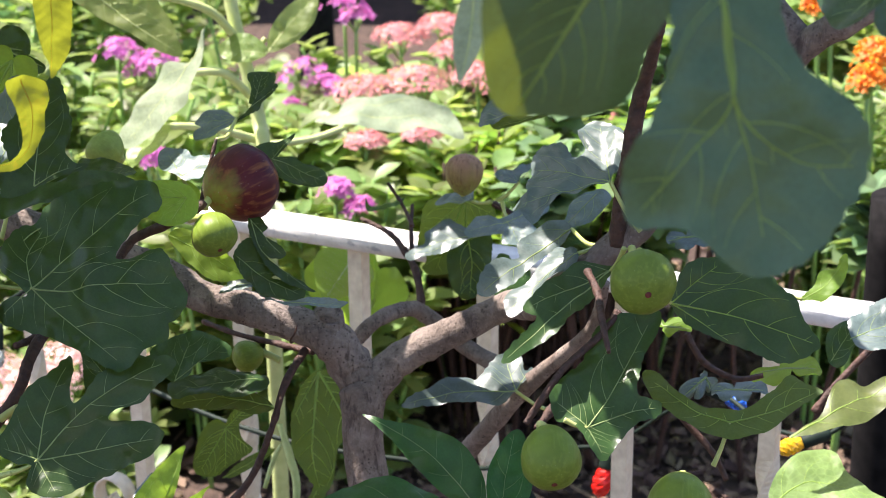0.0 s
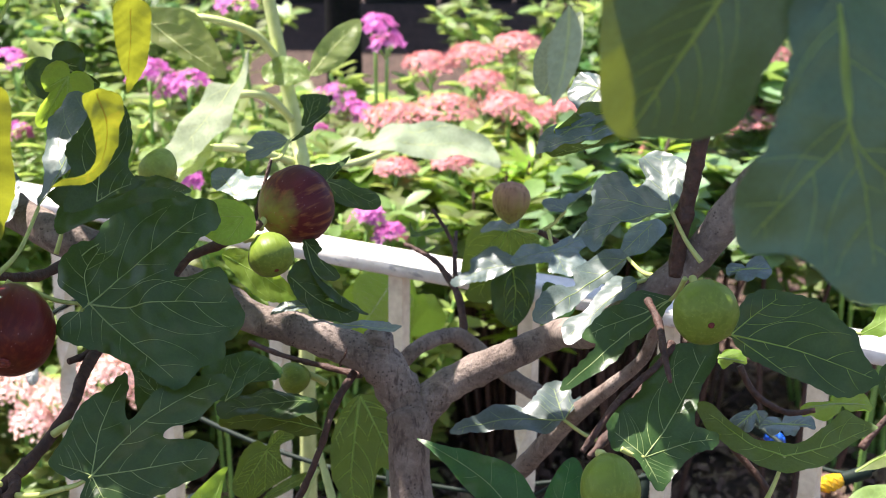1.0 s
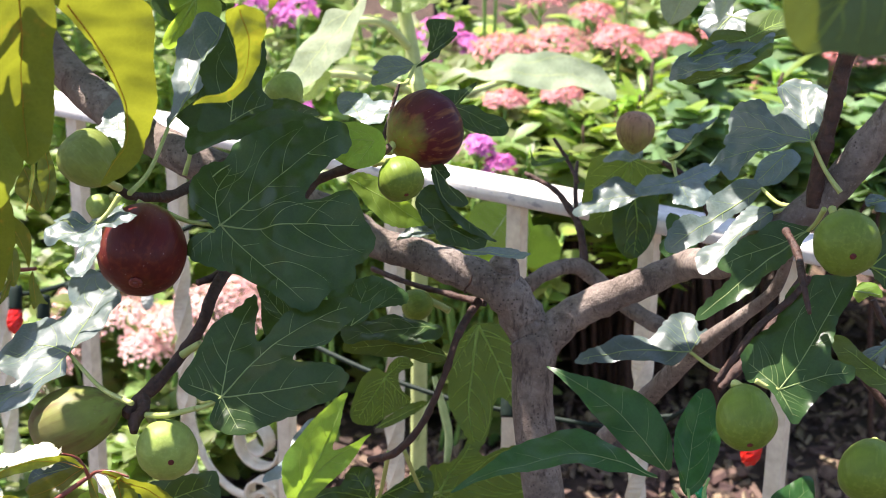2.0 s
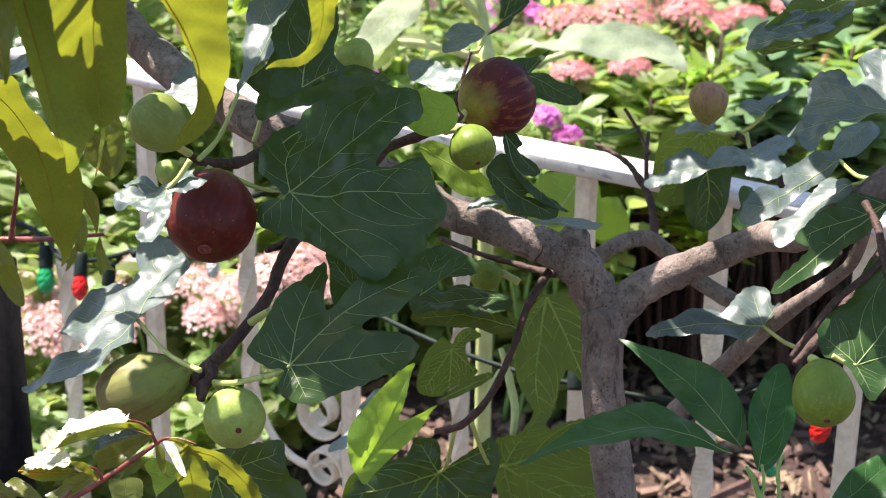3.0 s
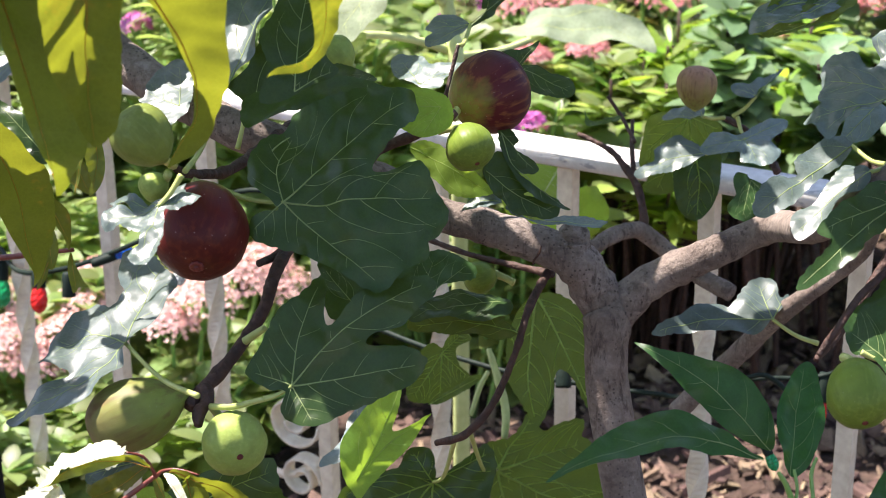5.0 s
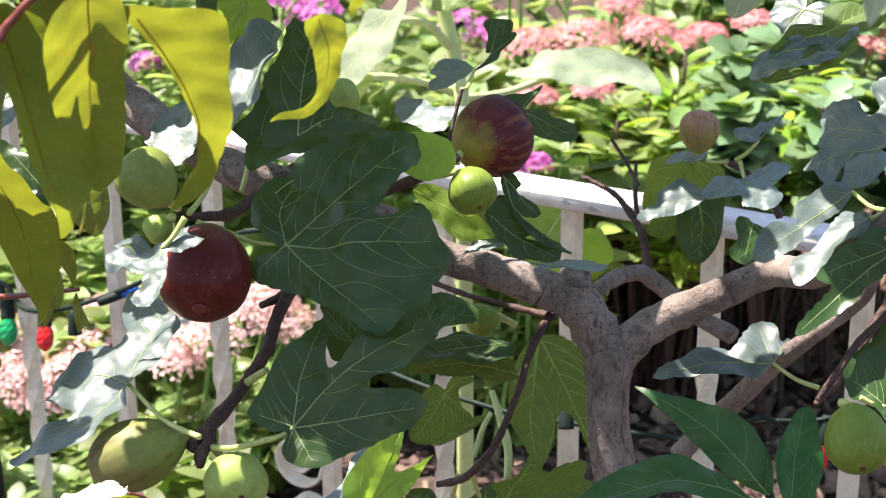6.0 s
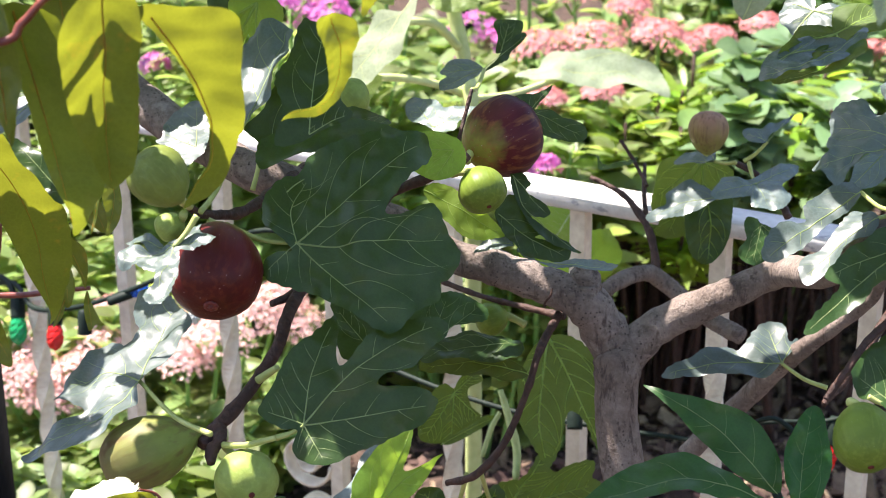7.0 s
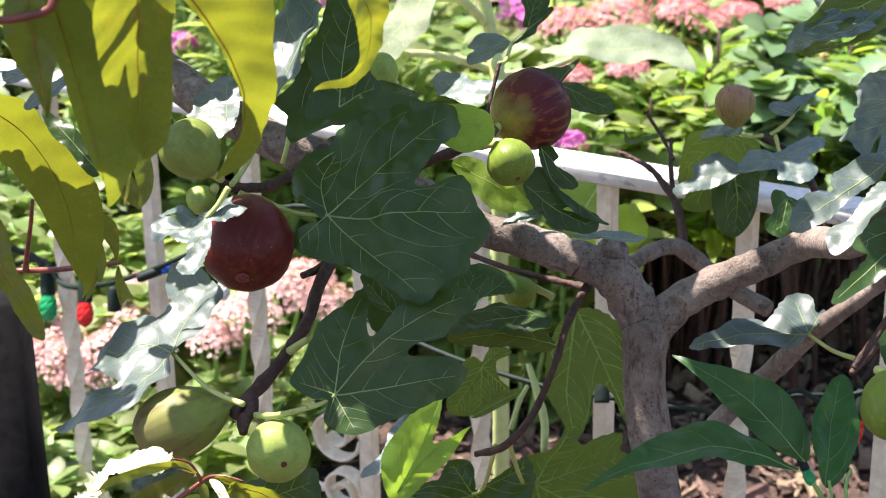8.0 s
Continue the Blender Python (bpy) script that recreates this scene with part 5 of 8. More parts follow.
leaf_blade((0.2400, 1.3343, 1.0708), (0.11, -0.64, 0.76), [(-17, 10), (-10, 13), (-2, 11), (6, 16), (12, 16), (26, 22), (19, 15), (11, 10), (3, 5), (-2, -1), (-11, 0), (-15, 3)], [(-14, 8), (22, 20)], LEAF_SHEEN, fig_tree, petiole=(0.2242, 1.3378, 1.0542), seed=49.7)
leaf_blade((0.2317, 1.2913, 1.0220), (0.11, -0.76, 0.64), [(-13, 1), (-9, 7), (-3, 5), (0, 1), (10, -5), (13, -10), (10, -18), (0, -26), (-9, -30), (-17, -26), (-20, -18), (-13, -10)], [(-10, -26), (11, -12)], LEAF_TOP, fig_tree, seed=51.1, bold=0.85)
leaf_blade((0.1503, 1.4092, 1.0311), (0.17, -0.58, 0.79), [(-28, 8), (-27, -1), (-10, -2), (3, 1), (-6, -6), (-21, -7), (-31, -5)], [(-29, -4)], LEAF_TOP, fig_tree, seed=52.5, bold=0.85)
leaf_blade((0.2637, 0.9970, 1.1911), (-0.22, -0.38, 0.90), [(-1, 1), (-6, -7), (-15, -12), (-24, -16), (-29, -25), (-31, -37), (-35, -41), (-46, -36), (-52, -30), (-45, -21), (-48, -17), (-50, -5), (-54, 6), (-53, 17), (-47, 21), (-39, 23), (-31, 17), (-26, 16), (-26, 24), (-33, 32), (-34, 42), (-29, 48), (-20, 49), (-13, 45), (-6, 41), (0, 35), (2, 25), (3, 16), (0, 5)], [(-27, 1, -50, 0), (-24, 45), (-25, -14, -46, -31), (0, 32)], LEAF_SHEEN, fig_tree, petiole=(0.2810, 0.9852, 1.1632), seed=53.8, curl=0.1, quilt=0.022)
leaf_blade((0.2495, 1.0657, 1.1351), (0.01, -0.52, 0.85), [(0, -1), (-4, 7), (-16, 5), (-30, -4), (-36, -11), (-36, -20), (-49, -22), (-60, -31), (-64, -44), (-58, -48), (-43, -42), (-32, -31), (-20, -20), (-9, -13)], [(-31, -22, -61, -44)], LEAF_SHEEN, fig_tree, petiole=(0.2622, 1.0241, 1.1389), seed=55.2)
leaf_blade((0.2456, 1.0036, 1.1434), (-0.30, -0.28, 0.91), [(0, 1), (-14, 3), (-20, 2), (-19, -16), (-19, -30), (-24, -40), (-21, -49), (-13, -57), (-7, -54), (-3, -39), (-3, -22), (3, -11)], [(-10, -25, -14, -53)], LEAF_SHEEN, fig_tree, petiole=(0.2619, 1.0158, 1.1450), seed=56.6)
leaf_blade((0.2624, 0.9777, 1.1420), (0.06, -0.61, 0.79), [(2, 2), (-6, 5), (-19, 8), (-30, 1), (-41, -6), (-55, -18), (-53, -24), (-48, -26), (-59, -37), (-70, -47), (-73, -53), (-68, -54), (-54, -46), (-39, -38), (-29, -27), (-21, -24), (-9, -13), (-3, -6)], [(-34, -23, -71, -52), (-51, -19)], LEAF_TOP, fig_tree, petiole=(0.2680, 0.9635, 1.1614), seed=57.9, bold=0.85)
leaf_blade((0.2709, 1.1088, 1.1423), (0.09, -0.62, 0.78), [(-17, -3), (-5, 2), (6, 3), (9, -5), (-6, -19), (-18, -22), (-29, -24), (-23, -14)], [(-27, -22)], LEAF_SHEEN, fig_tree, seed=59.3)
leaf_blade((0.2944, 0.9501, 1.1315), (-0.05, -0.86, 0.50), [(-1, 1), (3, 12), (9, 22), (21, 27), (38, 24), (54, 19), (64, 8), (73, 2), (76, -8), (82, -18), (86, -25), (79, -31), (69, -35), (59, -35), (49, -31), (36, -26), (23, -20), (10, -13), (2, -4)], [(40, -9, 84, -25), (14, 12, 28, 22), (14, -9, 33, -23)], LEAF_TOP, fig_tree, petiole=(0.2748, 0.9538, 1.1651), seed=60.7, vein=VEIN_GREEN, bold=0.85)
leaf_blade((0.2433, 0.9241, 1.0656), (-0.01, -0.66, 0.75), [(8, -21), (1, -15), (-4, -4), (-7, 0), (-11, 3), (-18, 5), (-21, 16), (-20, 24), (-11, 33), (0, 42), (6, 56), (11, 66), (22, 71), (36, 74), (49, 72), (46, 59), (37, 45), (32, 30), (30, 19), (38, 17), (45, 14), (42, 7), (33, 3), (25, -2), (16, -12)], [(17, 23, 42, 67), (20, 7, 42, 12), (-17, 17), (7, -17)], LEAF_TOP, fig_tree, petiole=(0.2298, 0.9262, 1.0701), seed=62.1, curl=0.08, bold=0.85)
leaf_blade((0.3362, 0.9669, 1.0437), (0.06, -0.52, 0.85), [(-45, 43), (-36, 40), (-30, 27), (-23, 18), (-12, 12), (1, 8), (16, 10), (33, 20), (45, 29), (53, 25), (64, 17), (57, 12), (40, 3), (27, -6), (11, -11), (-4, -12), (-17, -7), (-27, 0), (-37, 11), (-45, 24)], [(-23, 12, -41, 34), (29, 5, 60, 17)], LEAF_UNDER, fig_tree, petiole=(0.3251, 0.9576, 1.0191), seed=63.4, vein=VEIN_GREEN, teeth=0.004, bold=1.3)
leaf_blade((0.3779, 0.9742, 1.1209), (-0.22, -0.76, 0.61), [(-1, 0), (6, 9), (9, 18), (18, 21), (20, 28), (24, 31), (25, 20), (21, 9), (13, 0), (7, 0)], [(13, 10, 23, 28)], LEAF_YOUNG, fig_tree, petiole=(0.3567, 0.9889, 1.1283), seed=64.8, vein=VEIN_GREEN)
leaf_blade((0.4183, 1.0489, 1.0434), (0.06, -0.78, 0.62), [(-2, 6), (1, 19), (12, 26), (21, 27), (26, 21), (16, 7), (7, -4), (0, -3)], [(21, 25)], LEAF_TOP, fig_tree, seed=66.2, bold=0.85)
leaf_blade((0.4187, 1.0088, 1.0777), (-0.02, -0.49, 0.87), [(0, 12), (12, 22), (28, 33), (42, 37), (35, -5), (18, -10), (4, -7)], [(36, 17)], LEAF_SHEEN, fig_tree, seed=67.5)
leaf_blade((0.2285, 0.5183, 1.4319), (0.03, -0.91, 0.40), [(-16, -1), (-16, -17), (-19, -33), (-23, -44), (-29, -51), (-32, -59), (-32, -68), (-30, -76), (-24, -78), (-16, -78), (-9, -82), (-2, -89), (5, -94), (14, -95), (22, -92), (31, -85), (37, -76), (43, -68), (46, -57), (45, -48), (41, -41), (34, -35), (27, -30), (22, -22), (20, -13), (18, -2), (10, 5), (-8, 6)], [(3, -36, 9, -59, 13, -84), (3, -37, -11, -55, -27, -73), (4, -40, 23, -58, 42, -61)], LEAF_NEAR, fig_tree, seed=71.6, fold=-0.2, curl=0.04, quilt=0.022, vein=VEIN_GREEN, bold=0.9, side=4)
leaf_blade((-0.1714, 0.9766, 0.9819), (0.09, -0.60, 0.80), [(-31, -6), (-26, 1), (-14, 5), (2, 2), (-2, -7), (-15, -13), (-28, -12)], [(-30, -6)], LEAF_SHEEN, fig_tree, seed=104.5)
leaf_blade((-0.1545, 1.1246, 0.8649), (0.08, -0.97, 0.22), [(43, 26), (48, 19), (51, 1), (60, -8), (65, -24), (66, -48), (60, -83), (21, -88), (-36, -84), (-53, -65), (-55, -41), (-44, -17), (-34, -2), (-18, 13), (5, 20)], [(32, -38, 53, -80), (-14, -43, -32, -79), (44, 17), (22, -82)], LEAF_TOP, fig_tree, seed=105.9, vein=VEIN_GREEN, bold=0.85)
leaf_blade((-0.1759, 1.0001, 0.9396), (0.00, -0.90, 0.30), [(-3, 6), (8, 9), (19, 0), (10, -10), (4, -14), (1, -4)], [(16, 0), (5, -12)], LEAF_YOUNG, fig_tree, seed=107.3, vein=VEIN_GREEN)
leaf_blade((0.2399, 1.1309, 1.2007), (-0.09, -0.43, 0.90), [(-43, -22), (-39, -3), (-31, 3), (-33, -5), (-25, -9), (-15, -10), (-7, -3), (3, 5), (18, 27), (20, 17), (9, -2), (-6, -13), (-23, -17), (-36, -23)], [(-16, -12, -40, -20), (16, 22)], LEAF_SHEEN, fig_tree, seed=116.9)
leaf_blade((0.2432, 1.1288, 1.1976), (-0.31, -0.27, 0.91), [(-29, -31), (-16, -19), (-2, -9), (0, 18), (5, 23), (12, 10), (6, -8), (-6, -21), (-19, -32)], [(-8, -18, -23, -31)], LEAF_UNDER, fig_tree, seed=118.2, vein=VEIN_GREEN)
leaf_blade((-0.2329, 0.9525, 1.2355), (-0.15, -0.47, 0.87), [(-20, -3), (-11, 2), (-3, 6), (3, -2), (-7, -8), (-16, -11)], [(-17, -7)], LEAF_SHEEN, fig_tree, seed=119.6)
leaf_blade((-0.2367, 1.0491, 1.2067), (0.00, -0.77, 0.64), [(-26, 3), (-16, 13), (-5, 11), (1, 0), (-9, -4), (-22, -5)], [(-22, 2)], LEAF_TOP, fig_tree, seed=121.0, bold=0.85)
leaf_blade((-0.2157, 0.9608, 1.2294), (-0.30, -0.30, 0.90), [(-11, -23), (-11, -14), (-6, -6), (-1, 3), (6, -5), (3, -17), (-4, -26)], [(-7, -23)], LEAF_SHEEN, fig_tree, seed=122.3)
leaf_blade((-0.2107, 0.9976, 1.1631), (0.00, -0.70, 0.70), [(-34, 37), (-22, 31), (-8, 19), (3, 0), (-4, -4), (-17, 12), (-28, 23)], [(-28, 32)], LEAF_TOP, fig_tree, seed=123.7, bold=0.85)
leaf_blade((-0.0717, 0.9765, 1.2056), (0.10, -0.77, 0.63), [(-19, -4), (-13, 15), (-16, 32), (-5, 49), (2, 65), (12, 66), (20, 56), (22, 37), (19, 21), (25, 12), (19, 5), (6, 1), (-7, -5)], [(5, 31, 13, 62), (21, 10)], LEAF_TOP, fig_tree, seed=134.7, bold=0.85)
leaf_blade((-0.0964, 1.0197, 1.1490), (-0.10, -0.50, 0.86), [(-19, 45), (-5, 55), (14, 57), (30, 66), (48, 69), (62, 63), (48, 53), (25, 43), (6, 33), (-13, 23)], [(56, 65)], LEAF_TOP, fig_tree, seed=136.0, bold=0.85)
leaf_blade((0.0068, 1.0638, 1.1642), (0.20, -0.80, 0.50), [(-27, 10), (-12, 13), (3, 7), (7, -3), (3, -13), (-13, -17), (-25, -10), (-32, 0)], [(-24, 3), (-13, -15)], LEAF_YOUNG, fig_tree, seed=137.4, vein=VEIN_GREEN)
lance_leaf((0.0451, 1.1179, 1.0806), (0.0199, 1.1156, 1.0761), 0.0129, (-0.24, -0.31, 0.92), LEAF_SHEEN, fig_tree, (0.0000, 0.0014, 0.0033), seed=52.3, rib=VEIN, bold=0.6, wave=0.1)
# a leaf that hangs edge on like a boat
fig_leaf((0.3461, 1.0943, 1.0129), (-0.02, -0.49, 0.87), [(-140.6, 0.0227), (-114.0, 0.0185, 0), (-79.2, 0.0104), (132.1, 0.0051, 0)], LEAF_SHEEN, seed=66.8, parent=fig_tree, sinus=0.6)
fig_leaf((0.3748, 1.1347, 0.9829), (-0.00, -0.27, 0.96), [(177.8, 0.0159), (-30.2, 0.0126, 0), (-2.2, 0.0239)], LEAF_SHEEN, seed=68.1, parent=fig_tree, sinus=0.7)
fig_leaf((0.4037, 1.0934, 1.0180), (-0.01, -0.31, 0.95), [(-175.0, 0.0274), (149.3, 0.0081, 0), (-2.0, 0.0211)], LEAF_YOUNG, seed=69.5, parent=fig_tree, sinus=0.7)
fig_leaf((0.3097, 0.9916, 1.1562), (-0.01, -0.39, 0.92), [(-170.3, 0.0123), (-123.2, 0.0113, 0), (7.3, 0.0157)], LEAF_SHEEN, seed=70.9, parent=fig_tree, sinus=0.7)
fig_leaf((0.3025, 1.0179, 1.0862), (-0.01, -0.39, 0.92), [(128.4, 0.0050), (-36.1, 0.0101, 0), (-4.7, 0.0176)], LEAF_YOUNG, seed=72.2, parent=fig_tree, sinus=0.7)
fig_leaf((0.2025, 0.5220, 1.4514), (0.04, -1.00, -0.04), [(-159.7, 0.0530, 0), (-146.1, 0.0595, 0), (-134.9, 0.0683, 0), (-125.4, 0.0761, 0), (-120.7, 0.0773), (-114.0, 0.0720, 0), (-103.9, 0.0678, 0), (-95.6, 0.0634, 0), (-90.2, 0.0560, 0), (-85.5, 0.0428, 0), (-69.5, 0.0317, 0), (-29.3, 0.0275, 0), (39.8, 0.0269, 0), (139.5, 0.0310)], LEAF_NEAR, seed=76.3, parent=fig_tree, sinus=0.95, vein=VEIN_GREEN, droop=0.03, bold=1.4, base=0.3, wave=0.03, turns=300, petiole=(0.2772, 0.7124, 1.4515))
tube('twig', [((0.3929, 0.9494, 1.3035), 0.0019), ((0.3538, 0.8620, 1.3768), 0.0019), ((0.3092, 0.7770, 1.4283), 0.0017), ((0.2772, 0.7124, 1.4515), 0.0014)], TWIG_BARK, fig_tree, 12, 0.18, steps=10, knobs=0.6)
fig_leaf((0.1269, 1.5863, 0.8596), (0.10, -0.98, -0.17), [(140.8, 0.0776), (125.0, 0.0728, 0), (111.1, 0.0723), (89.9, 0.0622, 0), (83.0, 0.0437), (174.8, 0.0427, 0), (162.9, 0.0608, 0)], LEAF_YOUNG, seed=83.2, parent=fig_tree, sinus=0.9, vein=VEIN_GREEN)
fig_leaf((0.3477, 0.7052, 1.3884), (-0.13, -0.74, 0.65), [(-140.5, 0.0420), (-114.1, 0.0345)], LEAF_NEAR, seed=84.6, parent=fig_tree, sinus=0.6)
lance_leaf((0.1609, 0.6734, 1.3935), (0.1534, 0.6493, 1.3591), 0.0138, (-0.36, -0.40, 0.84), PALE_LEAF, fig_tree, (0.0018, -0.0001, -0.0000), seed=85.3, rib=PALE_STALK)
fig_leaf((0.2574, 1.2053, 1.1912), (-0.14, -0.42, 0.90), [(-134.3, 0.0602), (-152.1, 0.0305), (48.3, 0.0415), (-68.9, 0.0167)], LEAF_UNDER, seed=86.7, parent=fig_tree, sinus=0.8, vein=VEIN_GREEN)
fig_leaf((0.2260, 1.1908, 1.1826), (-0.14, -0.42, 0.90), [(-135.4, 0.0131), (51.2, 0.0193), (23.9, 0.0371), (-3.2, 0.0147, 0)], LEAF_SHEEN, seed=88.0, parent=fig_tree, sinus=0.8)
fig_leaf((0.2525, 1.2596, 1.1911), (-0.21, -0.41, 0.89), [(161.0, 0.0235), (-113.2, 0.0234), (-3.6, 0.0239)], LEAF_SHEEN, seed=89.4, parent=fig_tree, sinus=0.85)
fig_leaf((-0.1197, 1.2145, 1.2129), (0.00, -0.92, 0.39), [(-120.6, 0.0404), (-151.4, 0.0189), (-94.9, 0.0240)], LEAF_YOUNG, seed=94.9, parent=fig_tree, sinus=0.7, vein=VEIN_GREEN)
fig_leaf((-0.1378, 1.2668, 1.2084), (0.00, -0.92, 0.39), [(-98.6, 0.0271), (-60.8, 0.0309), (-25.7, 0.0360), (-10.0, 0.0233)], LEAF_TOP, seed=96.3, parent=fig_tree, sinus=0.8)
# upper crown, which shades the leaves below
crown_leaf((0.1860, 0.5436, 1.4754), 0.045, 263, 500)
crown_leaf((-0.1521, 1.0301, 1.3292), 0.045, 328, 501)
crown_leaf((-0.0997, 1.4420, 1.2710), 0.065, 65, 502)
crown_leaf((-0.1736, 1.3658, 1.2640), 0.065, 84, 503)
crown_leaf((-0.1026, 1.0460, 1.3321), 0.045, 106, 504)
crown_leaf((0.2243, 0.9933, 1.3574), 0.045, 342, 505)
crown_leaf((0.0624, 1.4482, 1.2796), 0.045, 306, 506)
crown_leaf((-0.0198, 1.1506, 1.3471), 0.045, 304, 507)
crown_leaf((-0.3132, 1.2259, 1.2328), 0.055, 58, 508)
crown_leaf((0.0241, 0.9570, 1.3806), 0.065, 320, 509)
crown_leaf((0.1524, 0.9335, 1.3776), 0.055, 10, 510)
crown_leaf((0.1319, 1.3979, 1.2584), 0.036, 358, 511)
crown_leaf((-0.1966, 0.8336, 1.3585), 0.028, 112, 512)
crown_leaf((0.1766, 1.0316, 1.3367), 0.028, 213, 513)
crown_leaf((0.2122, 1.1737, 1.3195), 0.065, 117, 514)
crown_leaf((-0.0184, 1.2049, 1.3262), 0.028, 205, 515)
crown_leaf((-0.1475, 1.2070, 1.3239), 0.045, 14, 516)
crown_leaf((-0.1916, 1.0849, 1.3125), 0.055, 36, 517)
crown_leaf((0.1408, 1.0218, 1.3509), 0.020, 114, 518)
crown_leaf((0.1057, 0.9364, 1.3834), 0.028, 207, 519)
crown_leaf((-0.1297, 1.1239, 1.3393), 0.045, 343, 520)
crown_leaf((-0.2290, 0.8127, 1.3734), 0.036, 186, 521)
crown_leaf((0.2442, 1.0549, 1.3576), 0.028, 103, 522)
crown_leaf((-0.2554, 0.9982, 1.3146), 0.020, 319, 523)
crown_leaf((-0.2057, 0.9854, 1.3125), 0.011, 321, 524)
crown_leaf((0.1439, 0.6796, 1.4368), 0.028, 357, 525)
crown_leaf((-0.3591, 1.1882, 1.1606), 0.028, 164, 526)
crown_leaf((-0.2480, 1.2265, 1.2402), 0.028, 308, 527)
crown_leaf((-0.1604, 1.4612, 1.2617), 0.045, 110, 528)
crown_leaf((0.0512, 1.0245, 1.3496), 0.045, 335, 529)
crown_leaf((-0.3208, 1.0702, 1.2566), 0.036, 90, 530)
crown_leaf((-0.1314, 1.2634, 1.3074), 0.055, 172, 531)
crown_leaf((0.2472, 0.5166, 1.4558), 0.014, 41, 532)
crown_leaf((-0.0664, 1.1898, 1.3120), 0.014, 70, 533)
crown_leaf((0.1504, 0.5344, 1.4755), 0.014, 143, 534)
crown_leaf((-0.0469, 1.3064, 1.3143), 0.045, 17, 535)
crown_leaf((-0.0755, 0.9573, 1.3705), 0.055, 322, 536)
crown_leaf((0.3042, 1.1443, 1.3233), 0.036, 119, 537)
crown_leaf((0.0024, 1.6274, 1.2191), 0.065, 221, 538)
crown_leaf((0.2085, 1.0340, 1.3395), 0.011, 158, 539)
crown_leaf((-0.0704, 1.1089, 1.3445), 0.011, 11, 540)
crown_leaf((0.1036, 1.0875, 1.3214), 0.011, 115, 541)
crown_leaf((0.3065, 0.6943, 1.4256), 0.028, 244, 542)
crown_leaf((-0.1815, 1.0069, 1.2899), 0.011, 337, 543)
crown_leaf((-0.1098, 1.1911, 1.3302), 0.020, 122, 544)
crown_leaf((0.2699, 0.9899, 1.3669), 0.014, 176, 545)
crown_leaf((0.1733, 1.0670, 1.3426), 0.014, 280, 546)
crown_leaf((0.0427, 1.2685, 1.3117), 0.055, 275, 547)
crown_leaf((0.1077, 1.3585, 1.2794), 0.014, 243, 548)
crown_leaf((0.0850, 1.1730, 1.3234), 0.014, 18, 549)
crown_leaf((-0.2363, 1.0311, 1.3155), 0.020, 272, 550)
crown_leaf((0.1497, 1.4321, 1.2884), 0.065, 262, 551)
crown_leaf((-0.0513, 1.1797, 1.3219), 0.011, 250, 552)
crown_leaf((-0.2120, 1.1963, 1.2428), 0.020, 20, 553)
crown_leaf((0.1708, 1.2405, 1.3026), 0.045, 322, 554)
crown_leaf((-0.1586, 0.8031, 1.3721), 0.014, 265, 555)
crown_leaf((-0.2882, 1.0044, 1.2436), 0.014, 82, 556)
crown_leaf((0.1505, 1.1532, 1.3048), 0.011, 211, 557)
crown_leaf((-0.1726, 0.8552, 1.3377), 0.036, 318, 558)
crown_leaf((-0.3256, 1.1590, 1.2239), 0.011, 211, 559)
crown_leaf((-0.2766, 0.8935, 1.1390), 0.014, 296, 560)
crown_leaf((-0.2575, 0.9644, 1.2853), 0.011, 31, 561)
crown_leaf((0.0203, 1.2046, 1.3114), 0.014, 214, 562)
crown_leaf((0.2291, 1.0378, 1.3338), 0.011, 39, 563)
crown_leaf((0.1534, 0.9961, 1.3452), 0.011, 59, 564)
crown_leaf((-0.1763, 0.8175, 1.3696), 0.014, 137, 565)
crown_leaf((-0.0124, 1.3938, 1.2665), 0.036, 234, 566)
crown_leaf((-0.2838, 0.9438, 1.1983), 0.011, 344, 567)
crown_leaf((-0.2446, 1.0110, 1.2821), 0.014, 84, 568)
crown_leaf((-0.3539, 1.3091, 1.2164), 0.055, 121, 569)
crown_leaf((0.3598, 0.9756, 1.3533), 0.036, 314, 570)
crown_leaf((-0.3226, 0.9900, 1.2102), 0.045, 97, 571)
crown_leaf((0.1700, 1.1094, 1.3088), 0.011, 137, 572)
crown_leaf((-0.2735, 0.9761, 1.2760), 0.011, 117, 573)
crown_leaf((0.1504, 0.5464, 1.4652), 0.014, 204, 574)
crown_leaf((-0.2332, 1.2889, 1.2361), 0.011, 278, 575)
crown_leaf((-0.2477, 1.1019, 1.2698), 0.020, 77, 576)
crown_leaf((-0.0879, 1.1062, 1.3448), 0.011, 127, 577)
crown_leaf((-0.1850, 1.1611, 1.2793), 0.014, 355, 578)
crown_leaf((-0.1961, 1.4747, 1.2353), 0.055, 166, 579)
crown_leaf((0.1216, 1.3672, 1.2795), 0.011, 21, 580)
crown_leaf((-0.1912, 0.9715, 1.3103), 0.014, 12, 581)
crown_leaf((-0.2044, 0.9545, 1.3099), 0.011, 198, 582)
crown_leaf((0.0314, 1.4134, 1.2835), 0.036, 133, 583)
crown_leaf((0.0990, 0.9615, 1.3482), 0.020, 47, 584)
crown_leaf((-0.1963, 0.8032, 1.3697), 0.011, 256, 585)
crown_leaf((-0.1131, 1.1540, 1.3352), 0.020, 153, 586)
crown_leaf((-0.2591, 0.9720, 1.3153), 0.014, 264, 587)
crown_leaf((-0.3011, 1.0321, 1.2180), 0.014, 7, 588)
crown_leaf((-0.2683, 1.0280, 1.3043), 0.011, 129, 589)
crown_leaf((0.0835, 1.1892, 1.3243), 0.014, 60, 590)
